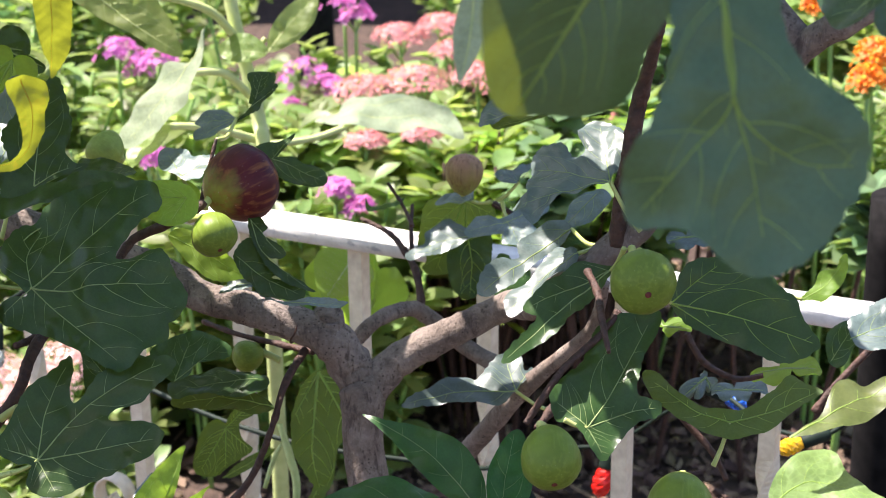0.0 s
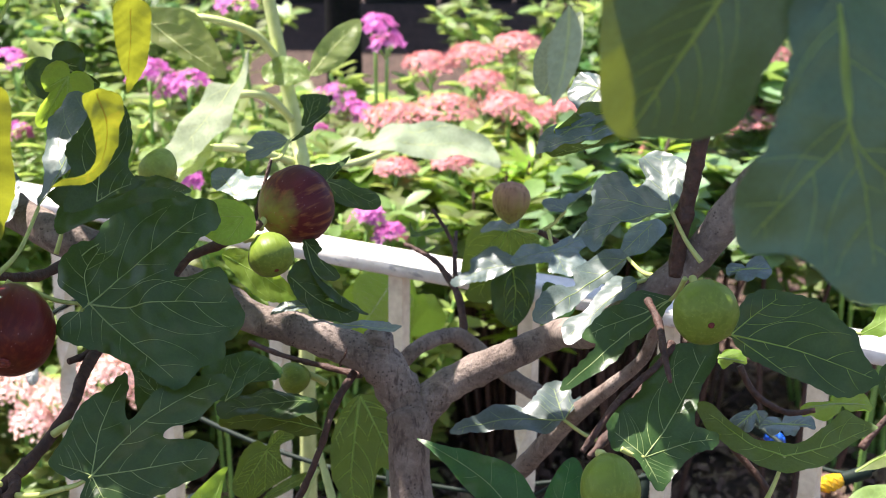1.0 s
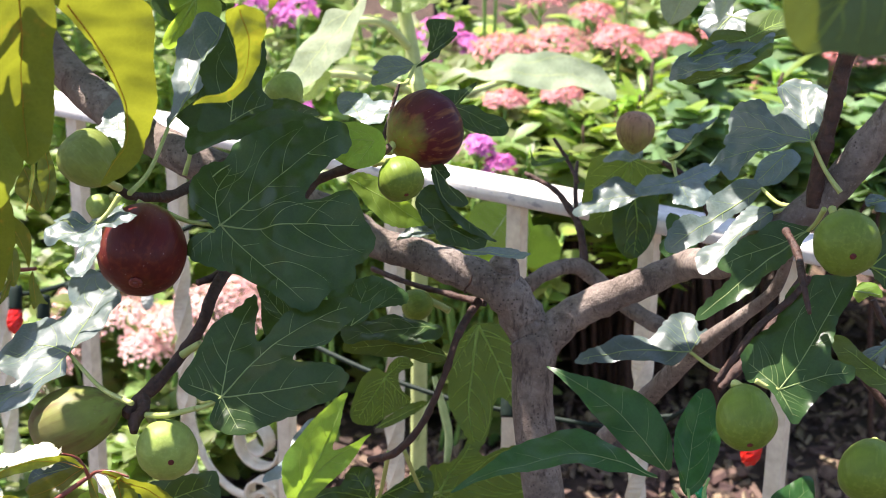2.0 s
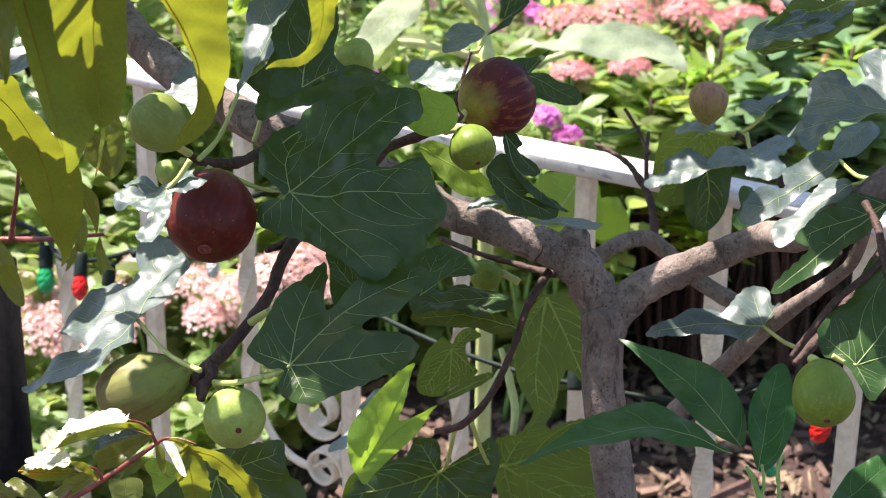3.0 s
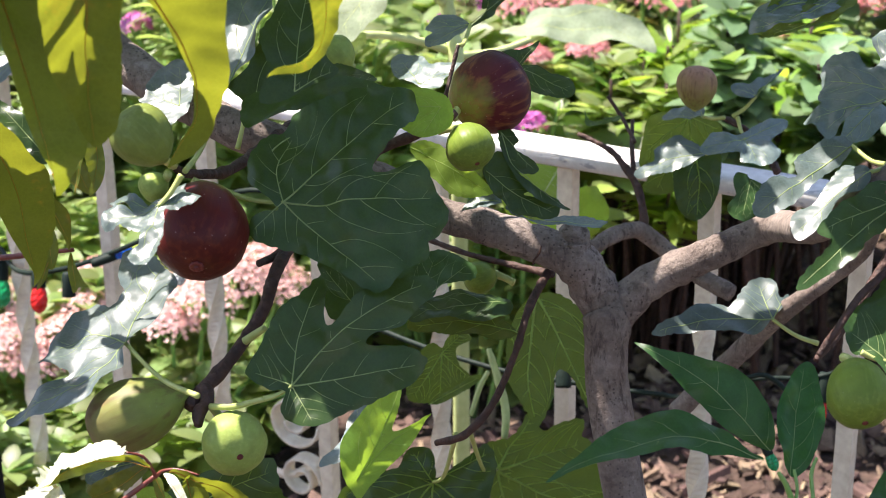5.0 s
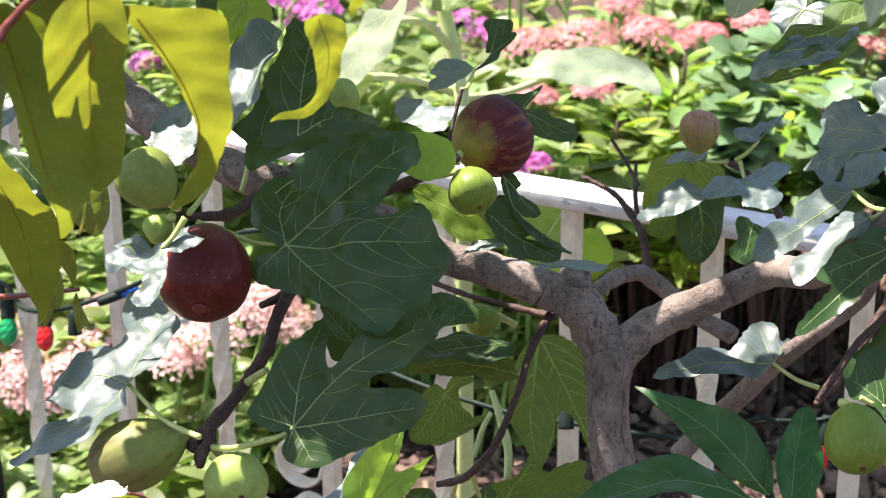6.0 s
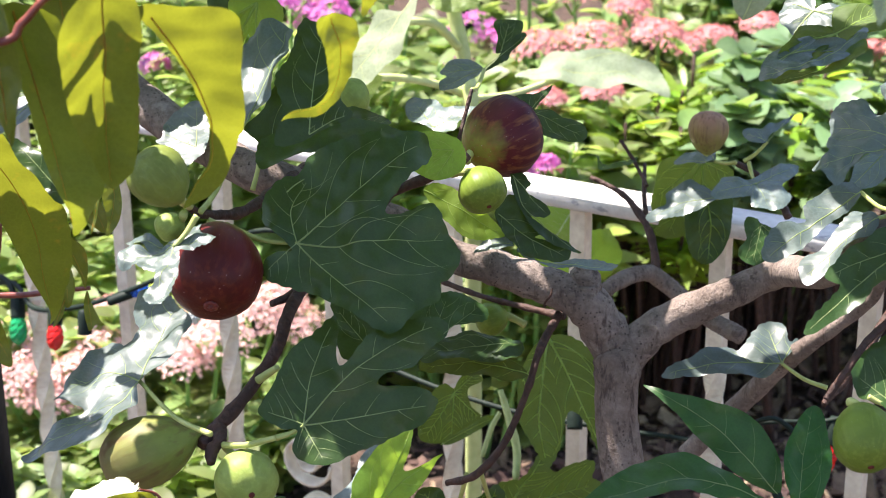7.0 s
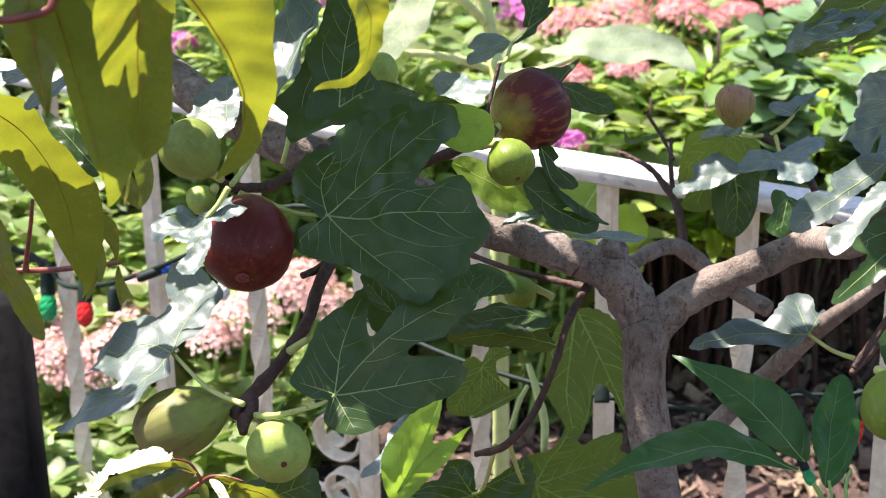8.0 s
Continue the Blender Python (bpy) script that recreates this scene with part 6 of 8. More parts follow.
crown_leaf((0.0220, 1.1806, 1.3093), 0.011, 23, 591)
crown_leaf((-0.1813, 1.1347, 1.3157), 0.014, 100, 592)
crown_leaf((-0.2805, 0.9489, 1.2064), 0.014, 83, 593)
crown_leaf((-0.3150, 1.1328, 1.1816), 0.011, 42, 594)
crown_leaf((-0.2702, 0.9954, 1.3003), 0.011, 192, 595)
crown_leaf((-0.3272, 1.1690, 1.2231), 0.020, 10, 596)
crown_leaf((-0.2906, 0.9682, 1.2414), 0.020, 24, 597)
crown_leaf((0.0799, 1.4014, 1.2681), 0.011, 286, 598)
crown_leaf((-0.2104, 1.1963, 1.2683), 0.014, 54, 599)

tube('limb', [((-0.2432, 1.2431, 1.1876), 0.011), ((-0.22, 1.30, 1.45), 0.009), ((-0.20, 1.38, 1.62), 0.006), ((-0.12, 1.42, 1.75), 0.004)], BARK, fig_tree, 10, 0.15)
tube('limb', [((0.3658, 0.9629, 1.2801), 0.010), ((0.20, 1.22, 1.48), 0.008), ((0.08, 1.32, 1.60), 0.006), ((-0.02, 1.42, 1.75), 0.004)], BARK, fig_tree, 10, 0.15)

# ---------------------------------------------------------------- the peach tree
peach_tree = thing("peach_tree", (-0.62, 0.86, GROUND), "young peach tree with red twigs and yellowing leaves", "tree")
tube('trunk', [((-0.2197, 0.8619, 0.9976), 0.0026), ((-0.3013, 0.8663, 1.0049), 0.0035), ((-0.4665, 0.8491, 1.0117), 0.0046)], RED_BARK, peach_tree, 8, 0.05)
tube('trunk', [((-0.62, 0.86, 0.36), 0.012), ((-0.60, 0.86, 0.6), 0.010), ((-0.50, 0.82, 0.98), 0.008), ((-0.42, 0.74, 1.38), 0.005)], RED_BARK, peach_tree, 10, 0.08)
tube('twig', [((-0.2227, 0.8619, 0.9977), 0.0032), ((-0.2044, 0.8688, 0.9895), 0.0029), ((-0.1604, 0.8645, 0.9818), 0.0024), ((-0.1193, 0.8583, 0.9704), 0.0018), ((-0.0753, 0.8524, 0.9594), 0.0012)], RED_BARK, peach_tree, 8, 0.05)
tube('twig', [((-0.2044, 0.8692, 0.9903), 0.0018), ((-0.1747, 0.8776, 1.0077), 0.0018), ((-0.1464, 0.8865, 1.0259), 0.0012)], RED_BARK, peach_tree, 8, 0.05)
tube('twig', [((-0.1868, 0.8653, 0.9828), 0.0021), ((-0.1705, 0.8507, 0.9764), 0.0020), ((-0.1545, 0.8362, 0.9702), 0.0017)], RED_BARK, peach_tree, 8, 0.05)
tube('twig', [((-0.2783, 0.7674, 1.3109), 0.0021), ((-0.1887, 0.7708, 1.3189), 0.0019), ((-0.1744, 0.7744, 1.3275), 0.0019), ((-0.1578, 0.7798, 1.3403), 0.0016), ((-0.1158, 0.8029, 1.3436), 0.0014)], RED_BARK, peach_tree, 8, 0.05)
tube('twig', [((-0.5000, 0.8300, 0.9900), 0.0040), ((-0.4600, 1.1500, 0.9500), 0.0034), ((-0.3684, 1.2757, 0.9752), 0.0026), ((-0.3433, 1.2770, 0.9763), 0.0024), ((-0.3283, 1.2779, 0.9770), 0.0024), ((-0.3034, 1.2696, 0.9812), 0.0022), ((-0.2763, 1.2623, 0.9873), 0.0019), ((-0.2535, 1.2591, 0.9907), 0.0014)], RED_BARK, peach_tree, 8, 0.10, knobs=0.3)
tube('twig', [((-0.3283, 1.2779, 0.9770), 0.0026), ((-0.3226, 1.2643, 0.9948), 0.0019), ((-0.3151, 1.2564, 1.0245), 0.0015), ((-0.3095, 1.2448, 1.0463), 0.0012)], RED_BARK, peach_tree, 8, 0.10, knobs=0.3)
leaf_blade((-0.1406, 0.7746, 1.3392), (0.48, -0.85, -0.21), [(-6, 1), (-22, -7), (-20, -34), (-18, -45), (-14, -58), (-7, -74), (0, -90), (6, -98), (10, -91), (14, -80), (15, -60), (15, -35), (13, -2)], [(1, -32, 1, -60, 5, -96)], PEACH_LEAF, peach_tree, seed=73.0, fold=0.25, vein=VEIN_AMBER, teeth=0.004, side=0, bold=0.55, quilt=0.022)
leaf_blade((-0.1818, 0.7911, 1.3279), (0.31, -0.93, -0.20), [(-6, 3), (-4, -16), (0, -33), (3, -45), (6, -62), (11, -84), (19, -107), (21, -123), (26, -116), (30, -99), (34, -84), (32, -63), (25, -42), (19, -19), (16, 1)], [(6, -31, 12, -63, 21, -120)], PEACH_DARK, peach_tree, seed=74.4, fold=0.2, vein=VEIN_AMBER, teeth=0.004, side=0, bold=0.55, quilt=0.022)
leaf_blade((-0.1256, 0.8044, 1.3209), (0.53, -0.82, -0.23), [(-7, 7), (3, -9), (13, -23), (20, -38), (27, -53), (30, -64), (31, -80), (26, -97), (21, -105), (29, -103), (39, -94), (42, -82), (44, -70), (42, -51), (40, -30), (37, -1)], [(18, -29, 30, -58, 32, -83, 23, -103)], PEACH_LEAF, peach_tree, seed=75.8, fold=0.2, vein=VEIN_AMBER, teeth=0.004, side=0, bold=0.55, quilt=0.022)
leaf_blade((-0.0499, 0.8428, 1.3090), (0.63, -0.76, -0.17), [(-10, 3), (-5, -13), (-1, -28), (-3, -37), (-8, -43), (-16, -46), (-23, -48), (-14, -49), (-3, -47), (5, -40), (9, -32), (11, -19), (11, -2)], [(5, -24, 0, -40, -20, -48)], PEACH_LEAF, peach_tree, seed=77.1, fold=0.3, vein=VEIN_AMBER, teeth=0.004, side=0, bold=0.55, quilt=0.022)
leaf_blade((-0.3048, 1.0893, 1.1766), (0.53, -0.82, -0.23), [(0, 12), (21, -1), (38, -11), (52, -33), (71, -58), (80, -79), (86, -102), (88, -132), (84, -152), (77, -178), (74, -161), (62, -134), (51, -107), (42, -85), (27, -59), (13, -43), (-4, -11)], [(39, -39, 63, -94, 77, -174)], PEACH_LEAF, peach_tree, seed=78.5, fold=0.15, vein=VEIN_AMBER, teeth=0.004, side=0, bold=0.55, quilt=0.022)
leaf_blade((-0.3271, 1.1825, 1.0403), (0.00, -0.92, 0.39), [(0, 11), (8, 17), (15, 0), (19, -19), (28, -31), (34, -50), (36, -66), (28, -64), (18, -50), (11, -35), (0, -19)], [(17, -31, 34, -62)], PEACH_LEAF, peach_tree, seed=79.9, vein=VEIN_AMBER, teeth=0.004, side=0, bold=0.55, quilt=0.022)
leaf_blade((-0.2690, 1.2004, 1.0667), (0.20, -0.85, 0.45), [(0, 1), (9, -5), (18, -14), (25, -22), (26, -34), (23, -48), (20, -38), (13, -27), (5, -17), (1, -7)], [(14, -19, 24, -44)], PEACH_LEAF, peach_tree, seed=81.2, fold=0.2, vein=VEIN_AMBER, teeth=0.004, side=0, bold=0.55, quilt=0.022)
leaf_blade((-0.2647, 1.2336, 1.0194), (0.00, -0.92, 0.39), [(-4, -2), (0, 0), (5, -4), (7, -16), (3, -29), (-2, -26), (-4, -14)], [(2, -27)], PEACH_LEAF, peach_tree, seed=82.6, vein=VEIN_AMBER, teeth=0.004, side=0, bold=0.55, quilt=0.022)
leaf_blade((-0.2648, 1.2231, 0.9973), (0.00, -0.92, 0.39), [(-5, -5), (0, 1), (-1, -10), (-8, -19), (-8, -16)], [(-7, -17)], PEACH_LEAF, peach_tree, seed=84.0, vein=VEIN_AMBER, teeth=0.004, side=0, bold=0.55, quilt=0.022)
leaf_blade((-0.2509, 1.2350, 0.9981), (0.00, -0.92, 0.39), [(0, 1), (3, -7), (9, -19), (12, -23), (6, -23), (1, -27), (-2, -15), (-2, -5)], [(3, -24)], PEACH_LEAF, peach_tree, seed=85.3, fold=0.15, vein=VEIN_AMBER, teeth=0.004, side=0, bold=0.55, quilt=0.022)
leaf_blade((-0.1930, 1.0397, 1.1664), (0.20, -0.90, 0.38), [(0, 1), (4, -6), (6, -18), (5, -29), (1, -37), (-5, -41), (-3, -32), (-5, -20), (-4, -9)], [(2, -19, -3, -39)], PEACH_DARK, peach_tree, seed=86.7, vein=VEIN_AMBER, teeth=0.004, side=0, bold=0.55, quilt=0.022)
leaf_blade((-0.2133, 1.0710, 1.1402), (0.10, -0.90, 0.40), [(0, 1), (-6, -12), (-2, -19), (4, -24), (10, -28), (13, -22), (10, -12), (5, -2)], [(10, -26)], PEACH_LEAF, peach_tree, seed=88.1, vein=VEIN_AMBER, teeth=0.004, side=0, bold=0.55, quilt=0.022)
leaf_blade((-0.1963, 1.0250, 1.1822), (-0.30, -0.85, 0.30), [(-2, -2), (5, -3), (6, -12), (5, -27), (3, -42), (0, -50), (1, -36), (1, -19)], [(4, -22, 0, -49)], PEACH_LEAF, peach_tree, seed=89.5, fold=0.2, vein=VEIN_AMBER, teeth=0.004, side=0, bold=0.55, quilt=0.022)
leaf_blade((-0.1641, 0.8034, 1.3319), (0.63, -0.76, -0.17), [(-12, 2), (-4, -21), (0, -41), (6, -53), (11, -35), (10, -2)], [(4, -47)], PEACH_DARK, peach_tree, seed=90.8, vein=VEIN_AMBER, teeth=0.004, side=0, bold=0.55, quilt=0.022)
leaf_blade((-0.1631, 0.8826, 1.0401), (-0.23, -0.18, 0.96), [(-22, -44), (-29, -30), (-33, -17), (-30, -4), (-21, 5), (-11, 4), (0, 1), (-8, -10), (-16, -21), (-17, -33)], [(-19, -18, -22, -41)], PEACH_GLARE, peach_tree, seed=92.2, curl=0.2, vein=VEIN_AMBER, teeth=0.05, side=0, bold=0.55, quilt=0.022)
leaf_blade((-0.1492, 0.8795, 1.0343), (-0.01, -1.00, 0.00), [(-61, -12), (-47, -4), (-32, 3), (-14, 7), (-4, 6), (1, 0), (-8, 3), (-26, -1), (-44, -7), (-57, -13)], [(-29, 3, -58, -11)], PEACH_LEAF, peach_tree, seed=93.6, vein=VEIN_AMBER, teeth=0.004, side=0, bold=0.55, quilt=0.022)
leaf_blade((-0.1938, 0.8726, 1.0195), (-0.23, -0.18, 0.96), [(-20, -19), (-27, -9), (-20, 2), (-7, 3), (1, 0), (-3, -8), (-11, -18)], [(-18, -17)], PEACH_GLARE, peach_tree, seed=94.9, curl=0.2, vein=VEIN_AMBER, teeth=0.05, side=0, bold=0.55, quilt=0.022)
leaf_blade((-0.1773, 0.8677, 1.0100), (-0.01, -1.00, 0.00), [(-15, 12), (-6, 12), (0, 0), (-5, 5), (-12, 9)], [(-13, 11)], PEACH_LEAF, peach_tree, seed=96.3, vein=VEIN_AMBER, teeth=0.004, side=0, bold=0.55, quilt=0.022)
leaf_blade((-0.1390, 0.8783, 1.0321), (0.15, -0.99, -0.08), [(0, 1), (13, -1), (27, -6), (37, -15), (45, -26), (49, -36), (51, -49), (51, -62), (48, -74), (45, -56), (38, -40), (32, -29), (25, -19), (15, -11), (5, -4)], [(24, -11, 43, -35, 48, -71)], PEACH_LEAF, peach_tree, seed=97.7, fold=0.2, vein=VEIN_AMBER, teeth=0.02, side=0, bold=0.55, quilt=0.022)
leaf_blade((-0.1303, 0.8767, 1.0289), (0.14, -0.97, -0.21), [(0, 1), (7, -4), (12, -16), (13, -33), (10, -45), (7, -53), (2, -67), (1, -52), (-2, -35), (-5, -18)], [(4, -32, 3, -65)], PEACH_DARK, peach_tree, seed=99.0, vein=VEIN_AMBER, teeth=0.02, side=0, bold=0.55, quilt=0.022)
leaf_blade((-0.1412, 0.8731, 1.0328), (-0.00, -0.54, 0.84), [(0, 1), (6, -1), (11, -9), (15, -19), (11, -18), (6, -10)], [(13, -17)], PEACH_GLARE, peach_tree, seed=100.4, vein=VEIN_AMBER, teeth=0.004, side=0, bold=0.55, quilt=0.022)
leaf_blade((-0.1520, 0.9116, 1.0090), (0.00, -0.80, 0.60), [(-1, 1), (4, -2), (6, -15), (10, -18), (4, -16), (0, -8)], [(8, -17)], PEACH_LEAF, peach_tree, seed=101.8, vein=VEIN_AMBER, teeth=0.004, side=0, bold=0.55, quilt=0.022)
leaf_blade((-0.1644, 0.8774, 1.0073), (-0.01, -0.84, 0.54), [(-9, -3), (-3, 0), (9, 0), (10, -10), (5, -22), (3, -28), (-3, -19)], [(3, -26)], PEACH_DARK, peach_tree, seed=103.2, vein=VEIN_AMBER, teeth=0.02, side=0, bold=0.55, quilt=0.022)
leaf_blade((-0.0310, 0.8389, 1.3519), (0.40, -0.85, -0.20), [(-8, 5), (-8, -14), (-5, -29), (-1, -38), (0, -46), (5, -40), (9, -28), (10, -13), (8, 2)], [(0, -44)], PEACH_LEAF, peach_tree, seed=133.3, vein=VEIN_AMBER, teeth=0.004, side=0, bold=0.55, quilt=0.022)
leaf_blade((-0.2230, 0.8656, 0.9987), (0.10, -0.75, 0.65), [(-24, 20), (-18, 20), (-12, 15), (-6, 8), (1, -1), (-6, 1), (-13, 2), (-24, 2)], [(-12, 7, -22, 15)], PEACH_LEAF, peach_tree, seed=138.8, vein=VEIN_AMBER, teeth=0.012, side=0, bold=0.55, quilt=0.022)
leaf_blade((-0.2071, 0.8651, 0.9964), (-0.10, -0.60, 0.80), [(-27, 9), (-22, 14), (-15, 12), (-7, 7), (0, 0), (-9, 3), (-21, 3)], [(-24, 10)], PEACH_LEAF, peach_tree, seed=140.1, vein=VEIN_AMBER, teeth=0.012, side=0, bold=0.55, quilt=0.022)
leaf_blade((-0.2277, 0.8646, 0.9850), (-0.10, -0.70, 0.70), [(-22, 2), (-13, 4), (1, 3), (2, -5), (-2, -11), (-12, -16), (-19, -15)], [(-19, -6)], PEACH_DARK, peach_tree, seed=141.5, vein=VEIN_AMBER, teeth=0.012, side=0, bold=0.55, quilt=0.022)
leaf_blade((-0.2262, 0.8575, 0.9840), (-0.23, -0.30, 0.93), [(-9, -7), (-7, 0), (0, 2), (3, -4), (1, -8)], [(-8, -7)], PEACH_GLARE, peach_tree, seed=142.9, vein=VEIN_AMBER, teeth=0.012, side=0, bold=0.55, quilt=0.022)
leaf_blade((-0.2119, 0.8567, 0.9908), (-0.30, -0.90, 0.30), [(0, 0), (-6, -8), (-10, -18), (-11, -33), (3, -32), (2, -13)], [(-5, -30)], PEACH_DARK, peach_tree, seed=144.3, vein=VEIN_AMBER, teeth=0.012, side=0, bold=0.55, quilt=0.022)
leaf_blade((-0.2110, 0.8566, 0.9905), (0.10, -0.75, 0.65), [(0, 0), (4, -5), (8, -15), (10, -30), (1, -31), (0, -14)], [(5, -28)], PEACH_GLARE, peach_tree, seed=145.6, vein=VEIN_AMBER, teeth=0.012, side=0, bold=0.55, quilt=0.022)
leaf_blade((-0.1799, 0.8958, 1.0011), (-0.10, -0.50, 0.85), [(-30, -20), (-23, -13), (-21, -6), (-12, -2), (-1, 1), (-2, -6), (-5, -13), (-16, -21)], [(-27, -19)], PEACH_DARK, peach_tree, seed=147.0, vein=VEIN_AMBER, teeth=0.012, side=0, bold=0.55, quilt=0.022)
leaf_blade((-0.2046, 0.8958, 0.9793), (0.00, -0.60, 0.80), [(2, -1), (17, 0), (31, -8), (43, -22), (32, -21), (18, -17), (7, -10)], [(40, -21)], PEACH_DARK, peach_tree, seed=148.4, vein=VEIN_AMBER, teeth=0.012, side=0, bold=0.55, quilt=0.022)
leaf_blade((-0.1726, 0.8815, 0.9703), (0.00, -0.80, 0.60), [(-14, -5), (0, 0), (9, -10), (10, -25), (-10, -27)], [(-3, -25)], PEACH_DARK, peach_tree, seed=149.7, vein=VEIN_AMBER, teeth=0.012, side=0, bold=0.55, quilt=0.022)
leaf_blade((-0.1205, 0.8538, 0.9783), (0.00, -0.80, 0.60), [(0, 0), (8, -1), (15, -5), (12, -15), (6, -16), (2, -7)], [(10, -14)], PEACH_LEAF, peach_tree, seed=151.1, vein=VEIN_AMBER, teeth=0.012, side=0, bold=0.55, quilt=0.022)
leaf_blade((-0.1547, 0.9147, 1.0160), (0.00, -0.60, 0.80), [(-33, -13), (-17, -5), (0, 1), (-4, -8), (-16, -19), (-28, -24), (-30, -19)], [(-16, -13, -31, -19)], PEACH_DARK, peach_tree, seed=152.5, vein=VEIN_AMBER, teeth=0.012, side=0, bold=0.55, quilt=0.022)
lance_leaf((-0.1908, 0.7818, 1.3449), (-0.1841, 0.7731, 1.2730), 0.0215, (-0.20, -0.90, 0.38), PEACH_LEAF, peach_tree, (0.0000, 0.0000, 0.0000), seed=154.9, ribs=False, wave=.22)
lance_leaf((-0.2133, 0.8670, 0.9857), (-0.2036, 0.8356, 0.9680), 0.0175, (-0.00, -0.73, 0.69), PEACH_GLARE, peach_tree, (0.0000, 0.0000, 0.0000), seed=162.9, ribs=False, wave=.22)
lance_leaf((-0.1577, 0.8556, 0.9641), (-0.1257, 0.8204, 0.9838), 0.0144, (0.00, -0.42, 0.91), PEACH_GLARE, peach_tree, (0.0000, 0.0000, 0.0000), seed=163.7, ribs=False, wave=.22)
lance_leaf((-0.2247, 0.8790, 1.0094), (-0.1894, 0.8785, 1.0091), 0.0118, (-0.00, -0.66, 0.75), PEACH_LEAF, peach_tree, (0.0000, 0.0000, 0.0000), seed=165.1, ribs=False, wave=.22)
tube('leaf_stalk', [((-0.1474, 0.8859, 1.0248), 0.0012), ((-0.1493, 0.8847, 1.0317), 0.0009), ((-0.1531, 0.8843, 1.0381), 0.0008), ((-0.1611, 0.8824, 1.0417), 0.0006)], RED_BARK, peach_tree, 7, 0.0)
tube('leaf_stalk', [((-0.1474, 0.8859, 1.0248), 0.0012), ((-0.1428, 0.8839, 1.0295), 0.0009), ((-0.1341, 0.8816, 1.0312), 0.0008), ((-0.1236, 0.8780, 1.0299), 0.0006)], RED_BARK, peach_tree, 7, 0.0)
tube('leaf_stalk', [((-0.1769, 0.8764, 1.0066), 0.0010), ((-0.1792, 0.8750, 1.0133), 0.0009), ((-0.1832, 0.8732, 1.0167), 0.0007), ((-0.1917, 0.8713, 1.0204), 0.0005)], RED_BARK, peach_tree, 7, 0.0)
tube('twig', [((-0.2001, 0.8644, 0.9945), 0.0013), ((-0.1973, 0.8680, 0.9995), 0.0010), ((-0.1934, 0.8698, 1.0031), 0.0009)], RED_BARK, peach_tree, 7, 0.05)

# ---------------------------------------------------------------- the pepper plant
pepper_plant = thing("pepper_plant", (0.24, 0.86, GROUND), "green pepper plant with long glossy pointed leaves", "plant")
tube('stem', [((0.2334, 0.8493, 0.3600), 0.0030), ((0.2057, 0.8574, 0.9402), 0.0021), ((0.1997, 0.8612, 0.9719), 0.0018), ((0.1968, 0.8669, 0.9842), 0.0017), ((0.1921, 0.8719, 0.9952), 0.0016), ((0.1887, 0.8763, 1.0048), 0.0018), ((0.1835, 0.8770, 1.0183), 0.0014), ((0.1793, 0.8769, 1.0255), 0.0010)], GREEN_STALK, pepper_plant, 8, 0.08, knobs=0.25)
tube('stem', [((0.2035, 0.8571, 0.9513), 0.0016), ((0.1996, 0.8663, 0.9829), 0.0012), ((0.1989, 0.8773, 1.0062), 0.0011), ((0.1981, 0.8838, 1.0199), 0.0011), ((0.2011, 0.8877, 1.0281), 0.0008)], GREEN_STALK, pepper_plant, 8, 0.08, knobs=0.25)
tube('stem', [((0.1884, 0.8759, 1.0040), 0.0011), ((0.1904, 0.8803, 1.0130), 0.0009), ((0.1890, 0.8848, 1.0227), 0.0008)], GREEN_STALK, pepper_plant, 8, 0.08)
tube('leaf_stalk', [((0.1990, 0.8636, 0.9771), 0.0012), ((0.2019, 0.8558, 0.9838), 0.0009), ((0.2066, 0.8490, 0.9926), 0.0009), ((0.2103, 0.8441, 1.0054), 0.0009), ((0.2186, 0.8401, 1.0198), 0.0009)], GREEN_STALK, pepper_plant, 8, 0.05)
tube('leaf_stalk', [((0.2016, 0.8609, 0.9595), 0.0014), ((0.1863, 0.8423, 0.9797), 0.0012), ((0.1773, 0.8365, 0.9916), 0.0011), ((0.1701, 0.8388, 0.9969), 0.0010)], GREEN_STALK, pepper_plant, 8, 0.05)
leaf_blade((0.3316, 0.7984, 1.1205), (-0.05, -0.40, 0.91), [(-1, 0), (6, 6), (16, 15), (24, 33), (32, 41), (41, 39), (53, 45), (62, 50), (57, 30), (42, 16), (26, 8), (12, 2)], [(27, 20, 59, 44)], BUSH_LEAF, pepper_plant, seed=68.9, teeth=0.003, vein=VEIN_GREEN)
leaf_blade((0.3219, 0.7865, 1.0896), (-0.05, -0.40, 0.91), [(-2, 0), (1, 15), (10, 28), (23, 36), (33, 36), (39, 23), (51, 11), (60, 2), (37, -4), (14, -5)], [(21, 15, 55, 5)], BUSH_LEAF, pepper_plant, seed=70.3, teeth=0.003, vein=VEIN_GREEN)
leaf_blade((0.1698, 0.8684, 1.0385), (0.08, -0.42, 0.91), [(0, 1), (-8, 9), (-17, 22), (-24, 30), (-38, 37), (-53, 38), (-66, 35), (-81, 26), (-96, 15), (-115, 5), (-98, 7), (-79, 8), (-55, 9), (-34, 7), (-13, 3)], [(-23, 13, -52, 19, -112, 6)], PEPPER_LEAF, pepper_plant, seed=108.6, cup=0.5, bold=0.42, teeth=0.002, side=4, quilt=0.022)
